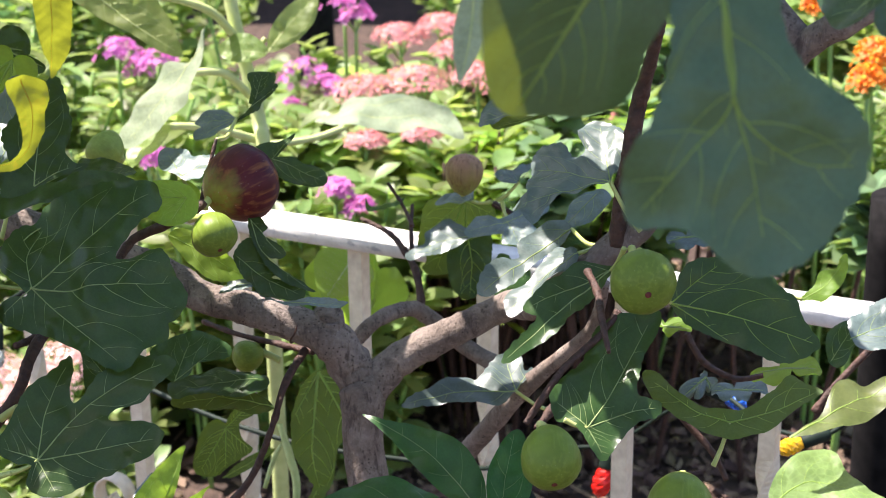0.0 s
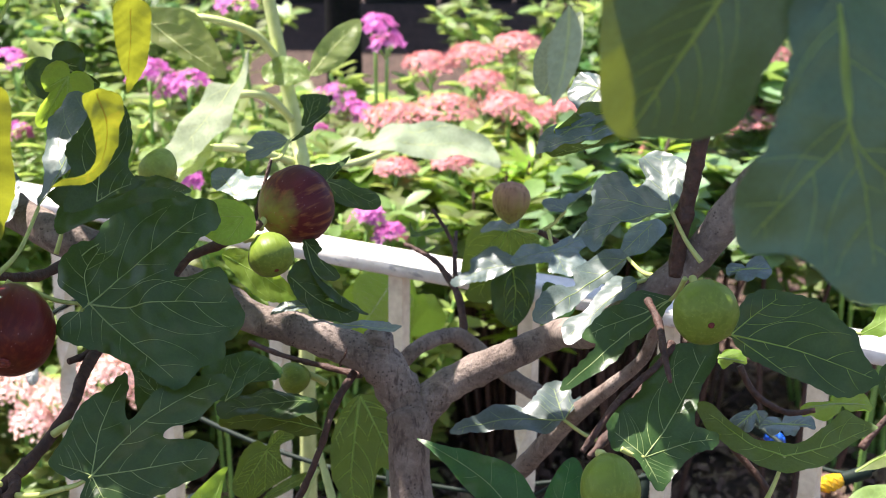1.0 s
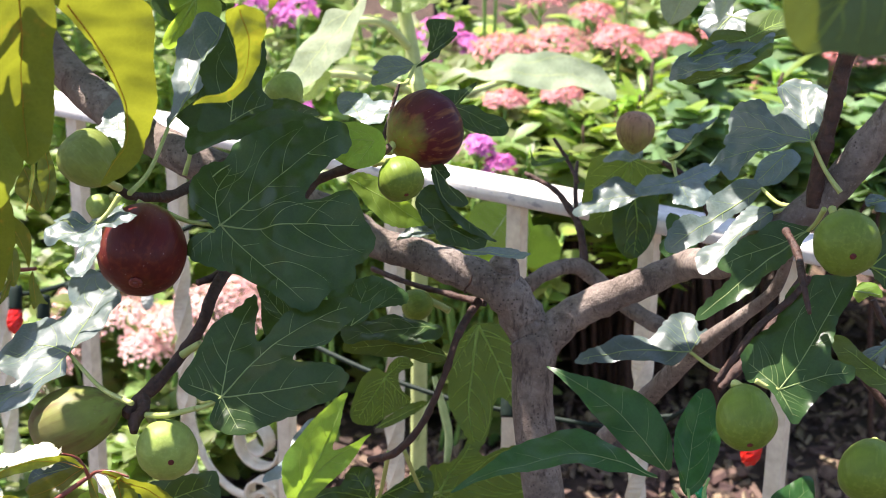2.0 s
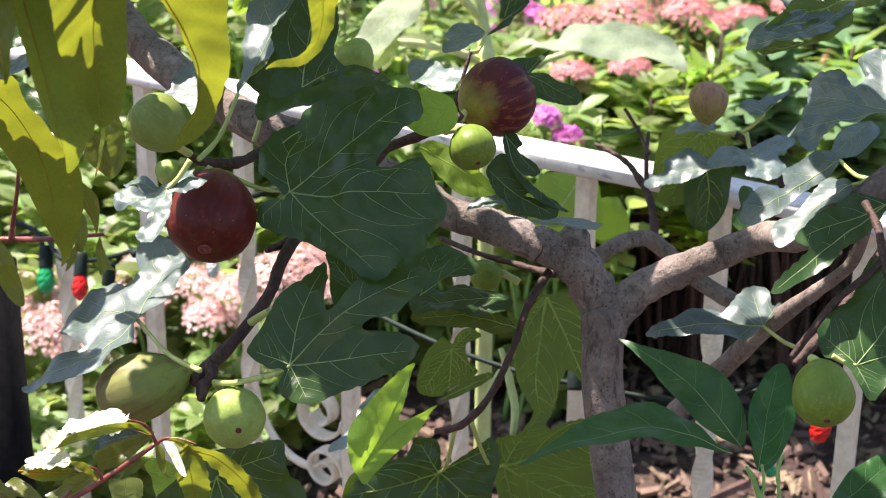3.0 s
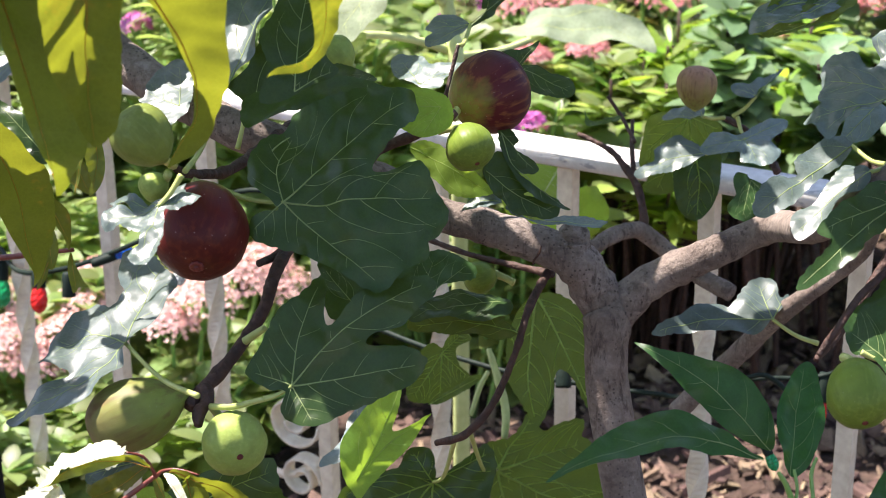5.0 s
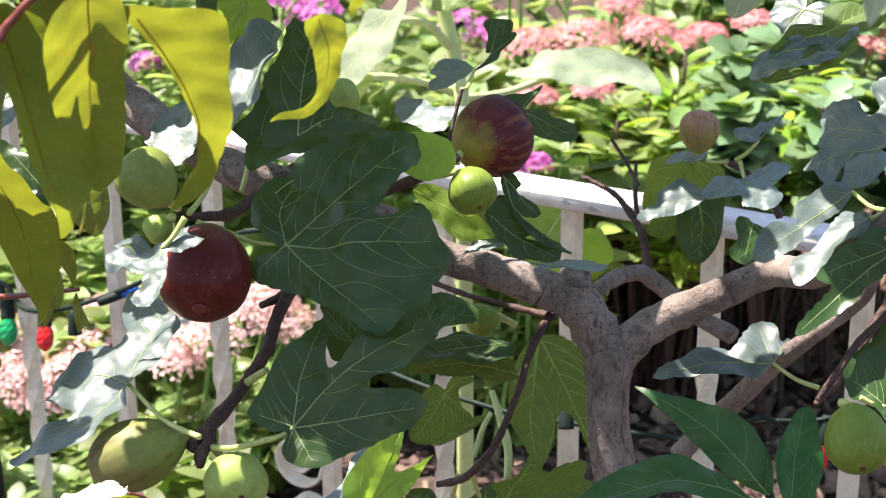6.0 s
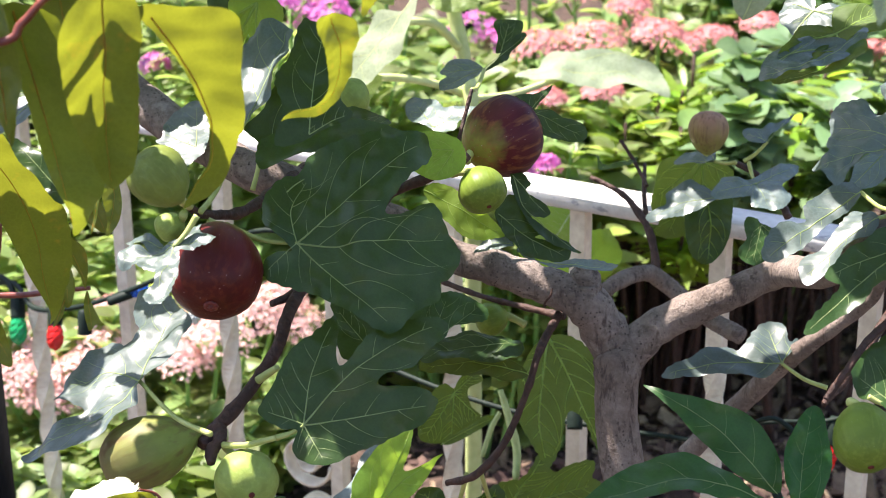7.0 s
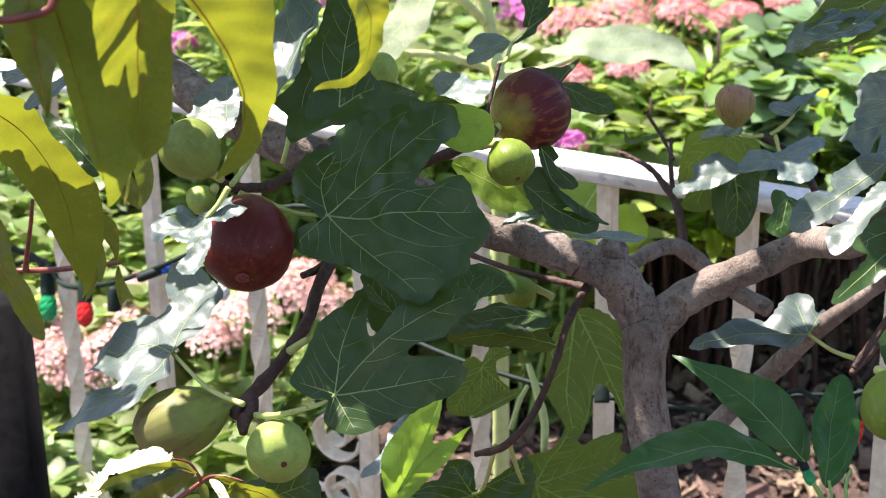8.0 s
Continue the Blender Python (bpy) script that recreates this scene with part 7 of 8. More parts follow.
leaf_blade((0.1792, 0.9020, 1.0243), (-0.18, -0.59, 0.79), [(1, 1), (-1, 19), (-9, 32), (-18, 41), (-30, 47), (-46, 51), (-66, 52), (-83, 55), (-73, 48), (-61, 39), (-51, 30), (-38, 19), (-26, 11), (-11, 3)], [(-20, 20, -44, 38, -80, 54)], PEPPER_LEAF, pepper_plant, seed=110.0, bold=0.42, teeth=0.002, side=4, quilt=0.022)
leaf_blade((0.1885, 0.8908, 1.0152), (0.19, -0.78, 0.60), [(0, 0), (-3, 15), (-2, 29), (5, 44), (15, 55), (24, 60), (28, 55), (28, 41), (26, 25), (17, 11), (7, 1)], [(8, 24, 23, 59)], PEPPER_LEAF, pepper_plant, seed=111.4, bold=0.42, teeth=0.002, side=4, quilt=0.022)
leaf_blade((0.1712, 0.8417, 0.9952), (0.08, -0.42, 0.91), [(0, 0), (0, 11), (-4, 19), (-11, 24), (-20, 23), (-29, 20), (-35, 22), (-42, 28), (-47, 31), (-55, 29), (-59, 33), (-72, 28), (-89, 19), (-104, 10), (-111, 4), (-105, -5), (-94, -3), (-82, -2), (-64, -2), (-55, 1), (-65, 4), (-74, 7), (-76, 12), (-70, 17), (-62, 17), (-53, 11), (-48, 3), (-36, 1), (-21, -1), (-9, -3)], [(-31, 10, -53, 20, -107, 4)], PEPPER_LEAF, pepper_plant, seed=112.7, bold=0.42, teeth=0.002, side=4, quilt=0.022)
leaf_blade((0.2257, 0.8703, 1.0013), (0.08, -0.42, 0.91), [(0, 0), (6, 12), (18, 25), (33, 34), (46, 36), (36, 8), (22, 3), (9, -3)], [(42, 29)], PEPPER_LEAF, pepper_plant, seed=114.1, bold=0.42, teeth=0.002, side=4, quilt=0.022)
leaf_blade((0.1918, 0.8318, 0.9684), (0.00, -0.47, 0.88), [(0, 0), (16, 11), (26, 24), (43, 41), (57, 54), (70, 61), (61, 1), (28, -5)], [(31, 17, 65, 47)], PEPPER_LEAF, pepper_plant, seed=115.5, bold=0.42, teeth=0.002, side=4, quilt=0.022)
lance_leaf((0.1958, 0.8557, 0.9716), (0.1552, 0.8029, 0.9770), 0.0258, (0.00, -0.36, 0.93), GREY_LEAF, pepper_plant, (0.0000, 0.0000, 0.0000), seed=169.5, rib=VEIN, bold=0.6, wave=0.18)
lance_leaf((0.0484, 0.8513, 0.9597), (-0.0095, 0.8276, 1.0004), 0.0216, (0.00, -0.31, 0.95), GREY_LEAF, pepper_plant, (0.0030, 0.0036, 0.0072), seed=170.9, rib=VEIN, bold=0.6, wave=0.18)

# ---------------------------------------------------------------- flower beds behind the fence
def lance_into(bm, base, way, length, width, n):
    """One small pointed leaf of six faces."""
    a, d = Vector(base), Vector(way).normalized()
    z = Vector(n).normalized()
    side = d.cross(z)
    side = side.normalized() if side.length > 1e-3 else d.orthogonal().normalized()
    up = side.cross(d)
    rows = []
    for u, h in ((0.0, 0.08), (0.25, 0.85), (0.55, 1.0), (0.82, 0.6), (1.0, 0.05)):
        c = a + d * length * u - UP * length * 0.22 * u * u
        rows.append([bm.verts.new(c + side * width * 0.5 * h + up * width * 0.10 * h), bm.verts.new(c), bm.verts.new(c - side * width * 0.5 * h + up * width * 0.10 * h)])
    for q, r in zip(rows, rows[1:]):
        bm.faces.new((q[0], q[1], r[1], r[0]))
        bm.faces.new((q[1], q[2], r[2], r[1]))


def bush(name, at, height, spread, stems, leaves, length, width, material, label, category, stalk=GREEN_STALK, seed=1, bare=0.12, group=""):
    """A leafy plant: stems that fan out from the ground, each set with pointed leaves."""
    rng = random.Random(seed)
    ob = thing(name, (at[0], at[1], GROUND), label, category, group)
    lm = bmesh.new()
    tops = []
    for k in range(stems):
        a, r = rng.uniform(0, 6.283), spread * math.sqrt(rng.random())
        foot = Vector((at[0] + 0.3 * r * math.cos(a), at[1] + 0.3 * r * math.sin(a), GROUND - 0.02))
        top = Vector((at[0] + r * math.cos(a), at[1] + r * math.sin(a), GROUND + (height - GROUND) * rng.uniform(0.75, 1.0)))
        mid = (foot + top) * 0.5 + Vector((rng.uniform(-0.02, 0.02), rng.uniform(-0.02, 0.02), 0.04))
        tube("stem", [(foot, 0.004), (mid, 0.0034), (top, 0.002)], stalk, ob, 6, 0.0, 4)
        tops.append(top)
        for j in range(leaves):
            u = rng.uniform(bare, 1.0)
            p = foot * (1 - u) ** 2 + mid * 2 * u * (1 - u) + top * u * u
            b = rng.uniform(0, 6.283)
            way = Vector((math.cos(b), math.sin(b), rng.uniform(0.0, 0.8)))
            s = rng.uniform(0.6, 1.15)
            lance_into(lm, p, way, length * s, width * s, Vector((rng.uniform(-0.5, 0.5), rng.uniform(-0.5, 0.5), 1)))
    foliage = hang(part("foliage", lm, material), ob)
    tagged(foliage, kind="stuff")
    return ob, tops


def flower_head(parent, at, radius, florets, petal, size, material, flat=0.45, seed=1, stalk=None):
    """A domed head of many small open florets on short stalks."""
    rng = random.Random(seed)
    fm = bmesh.new()
    c = Vector(at)
    for k in range(florets):
        a, q = rng.uniform(0, 6.283), math.sqrt(rng.random())
        d = Vector((math.cos(a) * q, math.sin(a) * q, math.sqrt(max(0, 1 - q * q)) * flat * 2 - 0.3))
        p = c + Vector((d.x * radius, d.y * radius, d.z * radius * 0.7)) + Vector((rng.uniform(-1, 1), rng.uniform(-1, 1), rng.uniform(-1, 1))) * radius * 0.10
        n = (Vector((d.x, d.y, 0.7)) + Vector((rng.uniform(-1, 1), rng.uniform(-1, 1), rng.uniform(-1, 1))) * 0.4).normalized()
        x = n.orthogonal().normalized()
        y = n.cross(x)
        hub = fm.verts.new(p)
        for j in range(petal):
            b = 6.283 * j / petal + k
            e = x * math.cos(b) + y * math.sin(b)
            f = x * math.cos(b + 0.5) + y * math.sin(b + 0.5)
            g = x * math.cos(b - 0.5) + y * math.sin(b - 0.5)
            fm.faces.new((hub, fm.verts.new(p + g * size * 0.6 + n * size * 0.15), fm.verts.new(p + e * size + n * size * 0.25), fm.verts.new(p + f * size * 0.6 + n * size * 0.15)))
    head = hang(part("flower_head", fm, material), parent)
    if stalk is not None:
        tube("stem", [(Vector(stalk), 0.0035), ((Vector(stalk) + c) * 0.5 + Vector((0.01, 0, 0.02)), 0.003), (c - UP * radius * 0.2, 0.0025)], GREEN_STALK, parent, 6, 0.0, 4)
        for j in range(7):
            b = rng.uniform(0, 6.283)
            sm = bmesh.new()
            tip = c + Vector((math.cos(b) * radius * 0.7, math.sin(b) * radius * 0.7, radius * 0.1))
            tube_into(sm, [(c - UP * radius * 0.9, 0.0014), (tip, 0.001)], 5, 0.0, 2)
            hang(part("flower_stalk", sm, GREEN_STALK), parent)
    return head


phlox = thing('phlox', (-0.256, 2.438, GROUND), 'purple garden phlox in bloom behind the fence', 'flower', 'phlox plants in bloom')
flower_head(phlox, (-0.1953, 2.4121, 0.8769), 0.0293, 42, 5, 0.0078, PHLOX, 0.60, 1, (-0.220, 2.422, 0.360))
flower_head(phlox, (-0.1428, 2.4057, 0.8671), 0.0275, 42, 5, 0.0078, PHLOX, 0.60, 2, (-0.188, 2.418, 0.360))
flower_head(phlox, (-0.1739, 2.4527, 0.8457), 0.0262, 42, 5, 0.0078, PHLOX, 0.60, 3, (-0.207, 2.447, 0.360))
flower_head(phlox, (-0.3879, 2.4759, 0.8789), 0.0234, 42, 5, 0.0078, PHLOX, 0.60, 4, (-0.335, 2.461, 0.360))
flower_head(phlox, (-0.3807, 2.4415, 0.7895), 0.0205, 42, 5, 0.0078, PHLOX, 0.60, 5, (-0.331, 2.440, 0.360))
phlox = thing('phlox', (0.047, 2.596, GROUND), 'purple garden phlox in bloom behind the fence', 'flower', 'phlox plants in bloom')
flower_head(phlox, (0.1067, 2.5664, 0.8994), 0.0310, 42, 5, 0.0078, PHLOX, 0.60, 1, (0.083, 2.578, 0.360))
flower_head(phlox, (0.1225, 2.5586, 0.8810), 0.0252, 42, 5, 0.0078, PHLOX, 0.60, 2, (0.092, 2.574, 0.360))
flower_head(phlox, (0.0456, 2.6286, 0.7735), 0.0402, 42, 5, 0.0078, PHLOX, 0.60, 3, (0.046, 2.616, 0.360))
flower_head(phlox, (0.0785, 2.6213, 0.7585), 0.0282, 42, 5, 0.0078, PHLOX, 0.60, 4, (0.066, 2.611, 0.360))
flower_head(phlox, (-0.0917, 2.5885, 0.9319), 0.0291, 42, 5, 0.0078, PHLOX, 0.60, 5, (-0.036, 2.592, 0.360))
flower_head(phlox, (0.0207, 2.6136, 0.7308), 0.0221, 42, 5, 0.0078, PHLOX, 0.60, 6, (0.031, 2.607, 0.360))
phlox = thing('phlox', (-0.015, 2.120, GROUND), 'low purple phlox flowers between leaves', 'flower', 'phlox plants in bloom')
flower_head(phlox, (0.0910, 2.0972, 0.7901), 0.0198, 45, 5, 0.008, PHLOX, 0.60, 1, (0.049, 2.106, 0.360))
flower_head(phlox, (0.1180, 2.0880, 0.7696), 0.0198, 45, 5, 0.008, PHLOX, 0.60, 2, (0.065, 2.101, 0.360))
flower_head(phlox, (-0.1253, 2.1225, 0.8286), 0.0182, 45, 5, 0.008, PHLOX, 0.60, 3, (-0.081, 2.122, 0.360))
flower_head(phlox, (-0.1434, 2.1732, 0.8187), 0.0152, 45, 5, 0.008, PHLOX, 0.60, 4, (-0.092, 2.152, 0.360))
sedum = thing('sedum', (0.232, 2.523, GROUND), 'pink sedum in full bloom', 'flower', 'sedum plants in bloom')
flower_head(sedum, (0.1319, 2.4268, 0.8173), 0.0467, 420, 5, 0.0035, SEDUM_PINK, 0.34, 1, (0.172, 2.465, 0.360))
flower_head(sedum, (0.2007, 2.4279, 0.8289), 0.0448, 420, 5, 0.0035, SEDUM_PINK, 0.34, 2, (0.213, 2.466, 0.360))
flower_head(sedum, (0.1839, 2.5954, 0.8448), 0.0415, 420, 5, 0.0035, SEDUM_PINK, 0.34, 3, (0.203, 2.566, 0.360))
flower_head(sedum, (0.2487, 2.5974, 0.8584), 0.0395, 420, 5, 0.0035, SEDUM_PINK, 0.34, 4, (0.242, 2.567, 0.360))
flower_head(sedum, (0.3137, 2.6489, 0.8616), 0.0362, 420, 5, 0.0035, SEDUM_PINK, 0.34, 5, (0.281, 2.598, 0.360))
flower_head(sedum, (0.2849, 2.4255, 0.8336), 0.0374, 420, 5, 0.0035, SEDUM_PINK, 0.34, 6, (0.264, 2.464, 0.360))
flower_head(sedum, (0.2573, 2.5357, 0.8381), 0.0310, 420, 5, 0.0035, SEDUM_PINK, 0.34, 7, (0.247, 2.530, 0.360))
sedum = thing('sedum', (0.411, 2.410, GROUND), 'pink sedum in full bloom', 'flower', 'sedum plants in bloom')
flower_head(sedum, (0.6506, 2.5309, 0.8765), 0.0407, 420, 5, 0.0035, SEDUM_PINK, 0.34, 1, (0.555, 2.483, 0.360))
flower_head(sedum, (0.6137, 2.4054, 0.8233), 0.0430, 420, 5, 0.0035, SEDUM_PINK, 0.34, 2, (0.533, 2.407, 0.360))
flower_head(sedum, (0.4988, 2.3942, 0.7790), 0.0374, 420, 5, 0.0035, SEDUM_PINK, 0.34, 3, (0.464, 2.401, 0.360))
flower_head(sedum, (0.3723, 2.5164, 0.8024), 0.0291, 420, 5, 0.0035, SEDUM_PINK, 0.34, 4, (0.388, 2.474, 0.360))
flower_head(sedum, (0.1294, 2.3073, 0.7845), 0.0287, 420, 5, 0.0035, SEDUM_PINK, 0.34, 5, (0.242, 2.348, 0.360))
flower_head(sedum, (0.2030, 2.3067, 0.7923), 0.0269, 420, 5, 0.0035, SEDUM_PINK, 0.34, 6, (0.286, 2.348, 0.360))
sedum = thing('sedum', (0.314, 2.584, GROUND), 'pink sedum in full bloom', 'flower', 'sedum plants in bloom')
flower_head(sedum, (0.2857, 2.6075, 0.7846), 0.0388, 420, 5, 0.0035, SEDUM_PINK, 0.34, 3, (0.297, 2.598, 0.360))
flower_head(sedum, (0.3209, 2.5034, 0.7949), 0.0374, 420, 5, 0.0035, SEDUM_PINK, 0.34, 4, (0.318, 2.536, 0.360))
flower_head(sedum, (0.4528, 2.6101, 0.7905), 0.0349, 420, 5, 0.0035, SEDUM_PINK, 0.34, 5, (0.397, 2.600, 0.360))
flower_head(sedum, (0.5926, 2.4980, 0.7821), 0.0336, 420, 5, 0.0035, SEDUM_PINK, 0.34, 6, (0.481, 2.533, 0.360))
sedum = thing('sedum', (-0.375, 2.036, GROUND), 'pale pink sedum heads behind the pickets', 'flower', 'sedum plants in bloom')
flower_head(sedum, (-0.4875, 2.0234, 0.5578), 0.0485, 420, 5, 0.0035, SEDUM_PALE, 0.50, 1, (-0.442, 2.029, 0.360))
flower_head(sedum, (-0.4440, 2.0722, 0.5446), 0.0479, 420, 5, 0.0035, SEDUM_PALE, 0.50, 2, (-0.416, 2.058, 0.360))
flower_head(sedum, (-0.3894, 2.0904, 0.5879), 0.0372, 420, 5, 0.0035, SEDUM_PALE, 0.50, 3, (-0.384, 2.069, 0.360))
flower_head(sedum, (-0.3215, 2.0357, 0.5870), 0.0469, 420, 5, 0.0035, SEDUM_PALE, 0.50, 4, (-0.343, 2.036, 0.360))
flower_head(sedum, (-0.2286, 2.0419, 0.6015), 0.0501, 420, 5, 0.0035, SEDUM_PALE, 0.50, 5, (-0.287, 2.040, 0.360))
flower_head(sedum, (-0.1997, 2.0950, 0.5988), 0.0372, 420, 5, 0.0035, SEDUM_PALE, 0.50, 6, (-0.270, 2.072, 0.360))
flower_head(sedum, (-0.4510, 1.9633, 0.5438), 0.0356, 420, 5, 0.0035, SEDUM_PALE, 0.50, 7, (-0.420, 1.992, 0.360))
flower_head(sedum, (-0.2952, 1.9778, 0.5784), 0.0316, 420, 5, 0.0035, SEDUM_PALE, 0.50, 8, (-0.327, 2.001, 0.360))
flower_head(sedum, (-0.5251, 2.0790, 0.5609), 0.0496, 420, 5, 0.0035, SEDUM_PALE, 0.50, 9, (-0.465, 2.062, 0.360))
flower_head(sedum, (-0.4012, 2.0309, 0.5754), 0.0445, 420, 5, 0.0035, SEDUM_PALE, 0.50, 10, (-0.391, 2.033, 0.360))
flower_head(sedum, (-0.2594, 1.9878, 0.6020), 0.0435, 420, 5, 0.0035, SEDUM_PALE, 0.50, 11, (-0.305, 2.007, 0.360))
flower_head(sedum, (-0.1796, 2.0844, 0.5737), 0.0413, 420, 5, 0.0035, SEDUM_PALE, 0.50, 12, (-0.258, 2.065, 0.360))
flower_head(sedum, (-0.4898, 1.9684, 0.5560), 0.0435, 420, 5, 0.0035, SEDUM_PALE, 0.50, 13, (-0.444, 1.996, 0.360))
flower_head(sedum, (-0.3633, 2.1344, 0.5635), 0.0422, 420, 5, 0.0035, SEDUM_PALE, 0.50, 14, (-0.368, 2.095, 0.360))
flower_head(sedum, (-0.5471, 2.0236, 0.5582), 0.0485, 420, 5, 0.0035, SEDUM_PALE, 0.50, 15, (-0.478, 2.029, 0.360))
flower_head(sedum, (-0.4120, 1.9732, 0.5674), 0.0395, 420, 5, 0.0035, SEDUM_PALE, 0.50, 16, (-0.397, 1.998, 0.360))
marigold = thing('marigold', (0.719, 2.173, GROUND), 'bright orange marigold flowers', 'flower', 'marigold plants in bloom')
flower_head(marigold, (0.7380, 2.1187, 0.9274), 0.0230, 70, 5, 0.01, MARIGOLD, 0.90, 1, (0.730, 2.140, 0.360))
flower_head(marigold, (0.7251, 2.0901, 0.9082), 0.0201, 70, 5, 0.01, MARIGOLD, 0.90, 2, (0.722, 2.123, 0.360))
flower_head(marigold, (0.6968, 2.2433, 0.9642), 0.0155, 70, 5, 0.01, MARIGOLD, 0.90, 3, (0.706, 2.215, 0.360))
flower_head(marigold, (0.7143, 2.2407, 0.9601), 0.0113, 70, 5, 0.01, MARIGOLD, 0.90, 4, (0.716, 2.214, 0.360))
bush('leafy_plant', (0.300, 2.200), 0.800, 0.130, 9, 40, 0.075, 0.013, STRAP_LEAF, 'plant with long narrow lime green leaves', 'plant', TWIG_BARK, 71, 0.60, 'leafy plants in the flower bed')
bush('leafy_plant', (0.400, 2.280), 0.820, 0.130, 9, 40, 0.075, 0.013, STRAP_LEAF, 'plant with long narrow lime green leaves', 'plant', TWIG_BARK, 72, 0.60, 'leafy plants in the flower bed')
bush('leafy_plant', (0.250, 2.360), 0.820, 0.130, 9, 40, 0.075, 0.013, STRAP_LEAF, 'plant with long narrow lime green leaves', 'plant', TWIG_BARK, 73, 0.60, 'leafy plants in the flower bed')
bush('leafy_plant', (-0.357, 2.488), 0.915, 0.200, 20, 80, 0.055, 0.018, BUSH_LEAF, 'phlox plant with narrow bright green leaves', 'plant', GREEN_STALK, 7, 0.10, 'leafy plants in the flower bed')
bush('leafy_plant', (-0.229, 2.410), 0.866, 0.200, 22, 80, 0.055, 0.018, BUSH_LEAF, 'phlox plant with narrow bright green leaves', 'plant', GREEN_STALK, 8, 0.10, 'leafy plants in the flower bed')
bush('leafy_plant', (-0.113, 2.442), 0.825, 0.200, 22, 80, 0.055, 0.018, BUSH_LEAF, 'phlox plant with narrow bright green leaves', 'plant', GREEN_STALK, 9, 0.10, 'leafy plants in the flower bed')
bush('leafy_plant', (-0.014, 2.663), 0.715, 0.180, 16, 70, 0.055, 0.018, BUSH_LEAF, 'phlox plant with narrow bright green leaves', 'plant', GREEN_STALK, 10, 0.10, 'leafy plants in the flower bed')
bush('leafy_plant', (0.028, 2.208), 0.792, 0.170, 20, 70, 0.045, 0.022, BUSH_LEAF, 'low bright green leafy plant', 'plant', GREEN_STALK, 11, 0.10, 'leafy plants in the flower bed')
bush('leafy_plant', (0.119, 2.144), 0.777, 0.120, 14, 60, 0.045, 0.022, BUSH_LEAF, 'low bright green leafy plant', 'plant', GREEN_STALK, 12, 0.10, 'leafy plants in the flower bed')
bush('leafy_plant', (0.148, 2.467), 0.785, 0.200, 24, 70, 0.050, 0.030, BUSH_LEAF, 'sedum plant with fleshy bright green leaves', 'plant', TWIG_BARK, 13, 0.72, 'leafy plants in the flower bed')
bush('leafy_plant', (0.248, 2.567), 0.779, 0.200, 24, 70, 0.050, 0.030, BUSH_LEAF, 'sedum plant with fleshy bright green leaves', 'plant', TWIG_BARK, 14, 0.72, 'leafy plants in the flower bed')
bush('leafy_plant', (0.340, 2.509), 0.780, 0.220, 24, 70, 0.050, 0.030, BUSH_LEAF, 'sedum plant with fleshy bright green leaves', 'plant', TWIG_BARK, 15, 0.72, 'leafy plants in the flower bed')
bush('leafy_plant', (0.272, 2.244), 0.778, 0.140, 16, 60, 0.050, 0.030, BUSH_LEAF, 'sedum plant with fleshy bright green leaves', 'plant', TWIG_BARK, 16, 0.72, 'leafy plants in the flower bed')
bush('leafy_plant', (0.218, 2.785), 0.786, 0.200, 22, 60, 0.050, 0.030, BUSH_LEAF, 'sedum plant with fleshy bright green leaves', 'plant', GREEN_STALK, 17, 0.20, 'leafy plants in the flower bed')
bush('shrub', (0.416, 2.381), 0.874, 0.180, 6, 120, 0.055, 0.038, GREY_LEAF, 'shrub with oval grey-green leaves on brown stems', 'shrub', TWIG_BARK, 18, 0.55, 'shrubs behind the fence')
bush('shrub', (0.532, 2.274), 0.890, 0.200, 6, 120, 0.055, 0.038, GREY_LEAF, 'shrub with oval grey-green leaves on brown stems', 'shrub', TWIG_BARK, 19, 0.55, 'shrubs behind the fence')
bush('shrub', (0.600, 2.040), 0.848, 0.160, 3, 80, 0.055, 0.038, GREY_LEAF, 'shrub with oval grey-green leaves on brown stems', 'shrub', TWIG_BARK, 20, 0.78, 'shrubs behind the fence')
bush('shrub', (0.443, 2.146), 0.849, 0.180, 6, 120, 0.055, 0.038, GREY_LEAF, 'shrub with oval grey-green leaves on brown stems', 'shrub', TWIG_BARK, 23, 0.78, 'shrubs behind the fence')
bush('leafy_plant', (0.206, 2.493), 0.771, 0.200, 22, 70, 0.050, 0.030, BUSH_LEAF, 'sedum plant with fleshy bright green leaves', 'plant', TWIG_BARK, 25, 0.72, 'leafy plants in the flower bed')
bush('leafy_plant', (0.271, 2.377), 0.753, 0.160, 18, 60, 0.050, 0.030, BUSH_LEAF, 'sedum plant with fleshy bright green leaves', 'plant', TWIG_BARK, 26, 0.72, 'leafy plants in the flower bed')
bush('leafy_plant', (0.435, 2.472), 0.720, 0.200, 22, 60, 0.050, 0.030, BUSH_LEAF, 'sedum plant with fleshy bright green leaves', 'plant', TWIG_BARK, 27, 0.72, 'leafy plants in the flower bed')
bush('leafy_plant', (-0.515, 2.156), 0.616, 0.180, 22, 80, 0.045, 0.022, BUSH_LEAF, 'low bright green leafy plant', 'plant', GREEN_STALK, 28, 0.10, 'leafy plants in the flower bed')
bush('leafy_plant', (-0.399, 2.216), 0.627, 0.200, 22, 80, 0.045, 0.022, BUSH_LEAF, 'low bright green leafy plant', 'plant', GREEN_STALK, 29, 0.10, 'leafy plants in the flower bed')
bush('leafy_plant', (-0.262, 2.275), 0.640, 0.200, 22, 80, 0.045, 0.022, BUSH_LEAF, 'low bright green leafy plant', 'plant', GREEN_STALK, 30, 0.10, 'leafy plants in the flower bed')
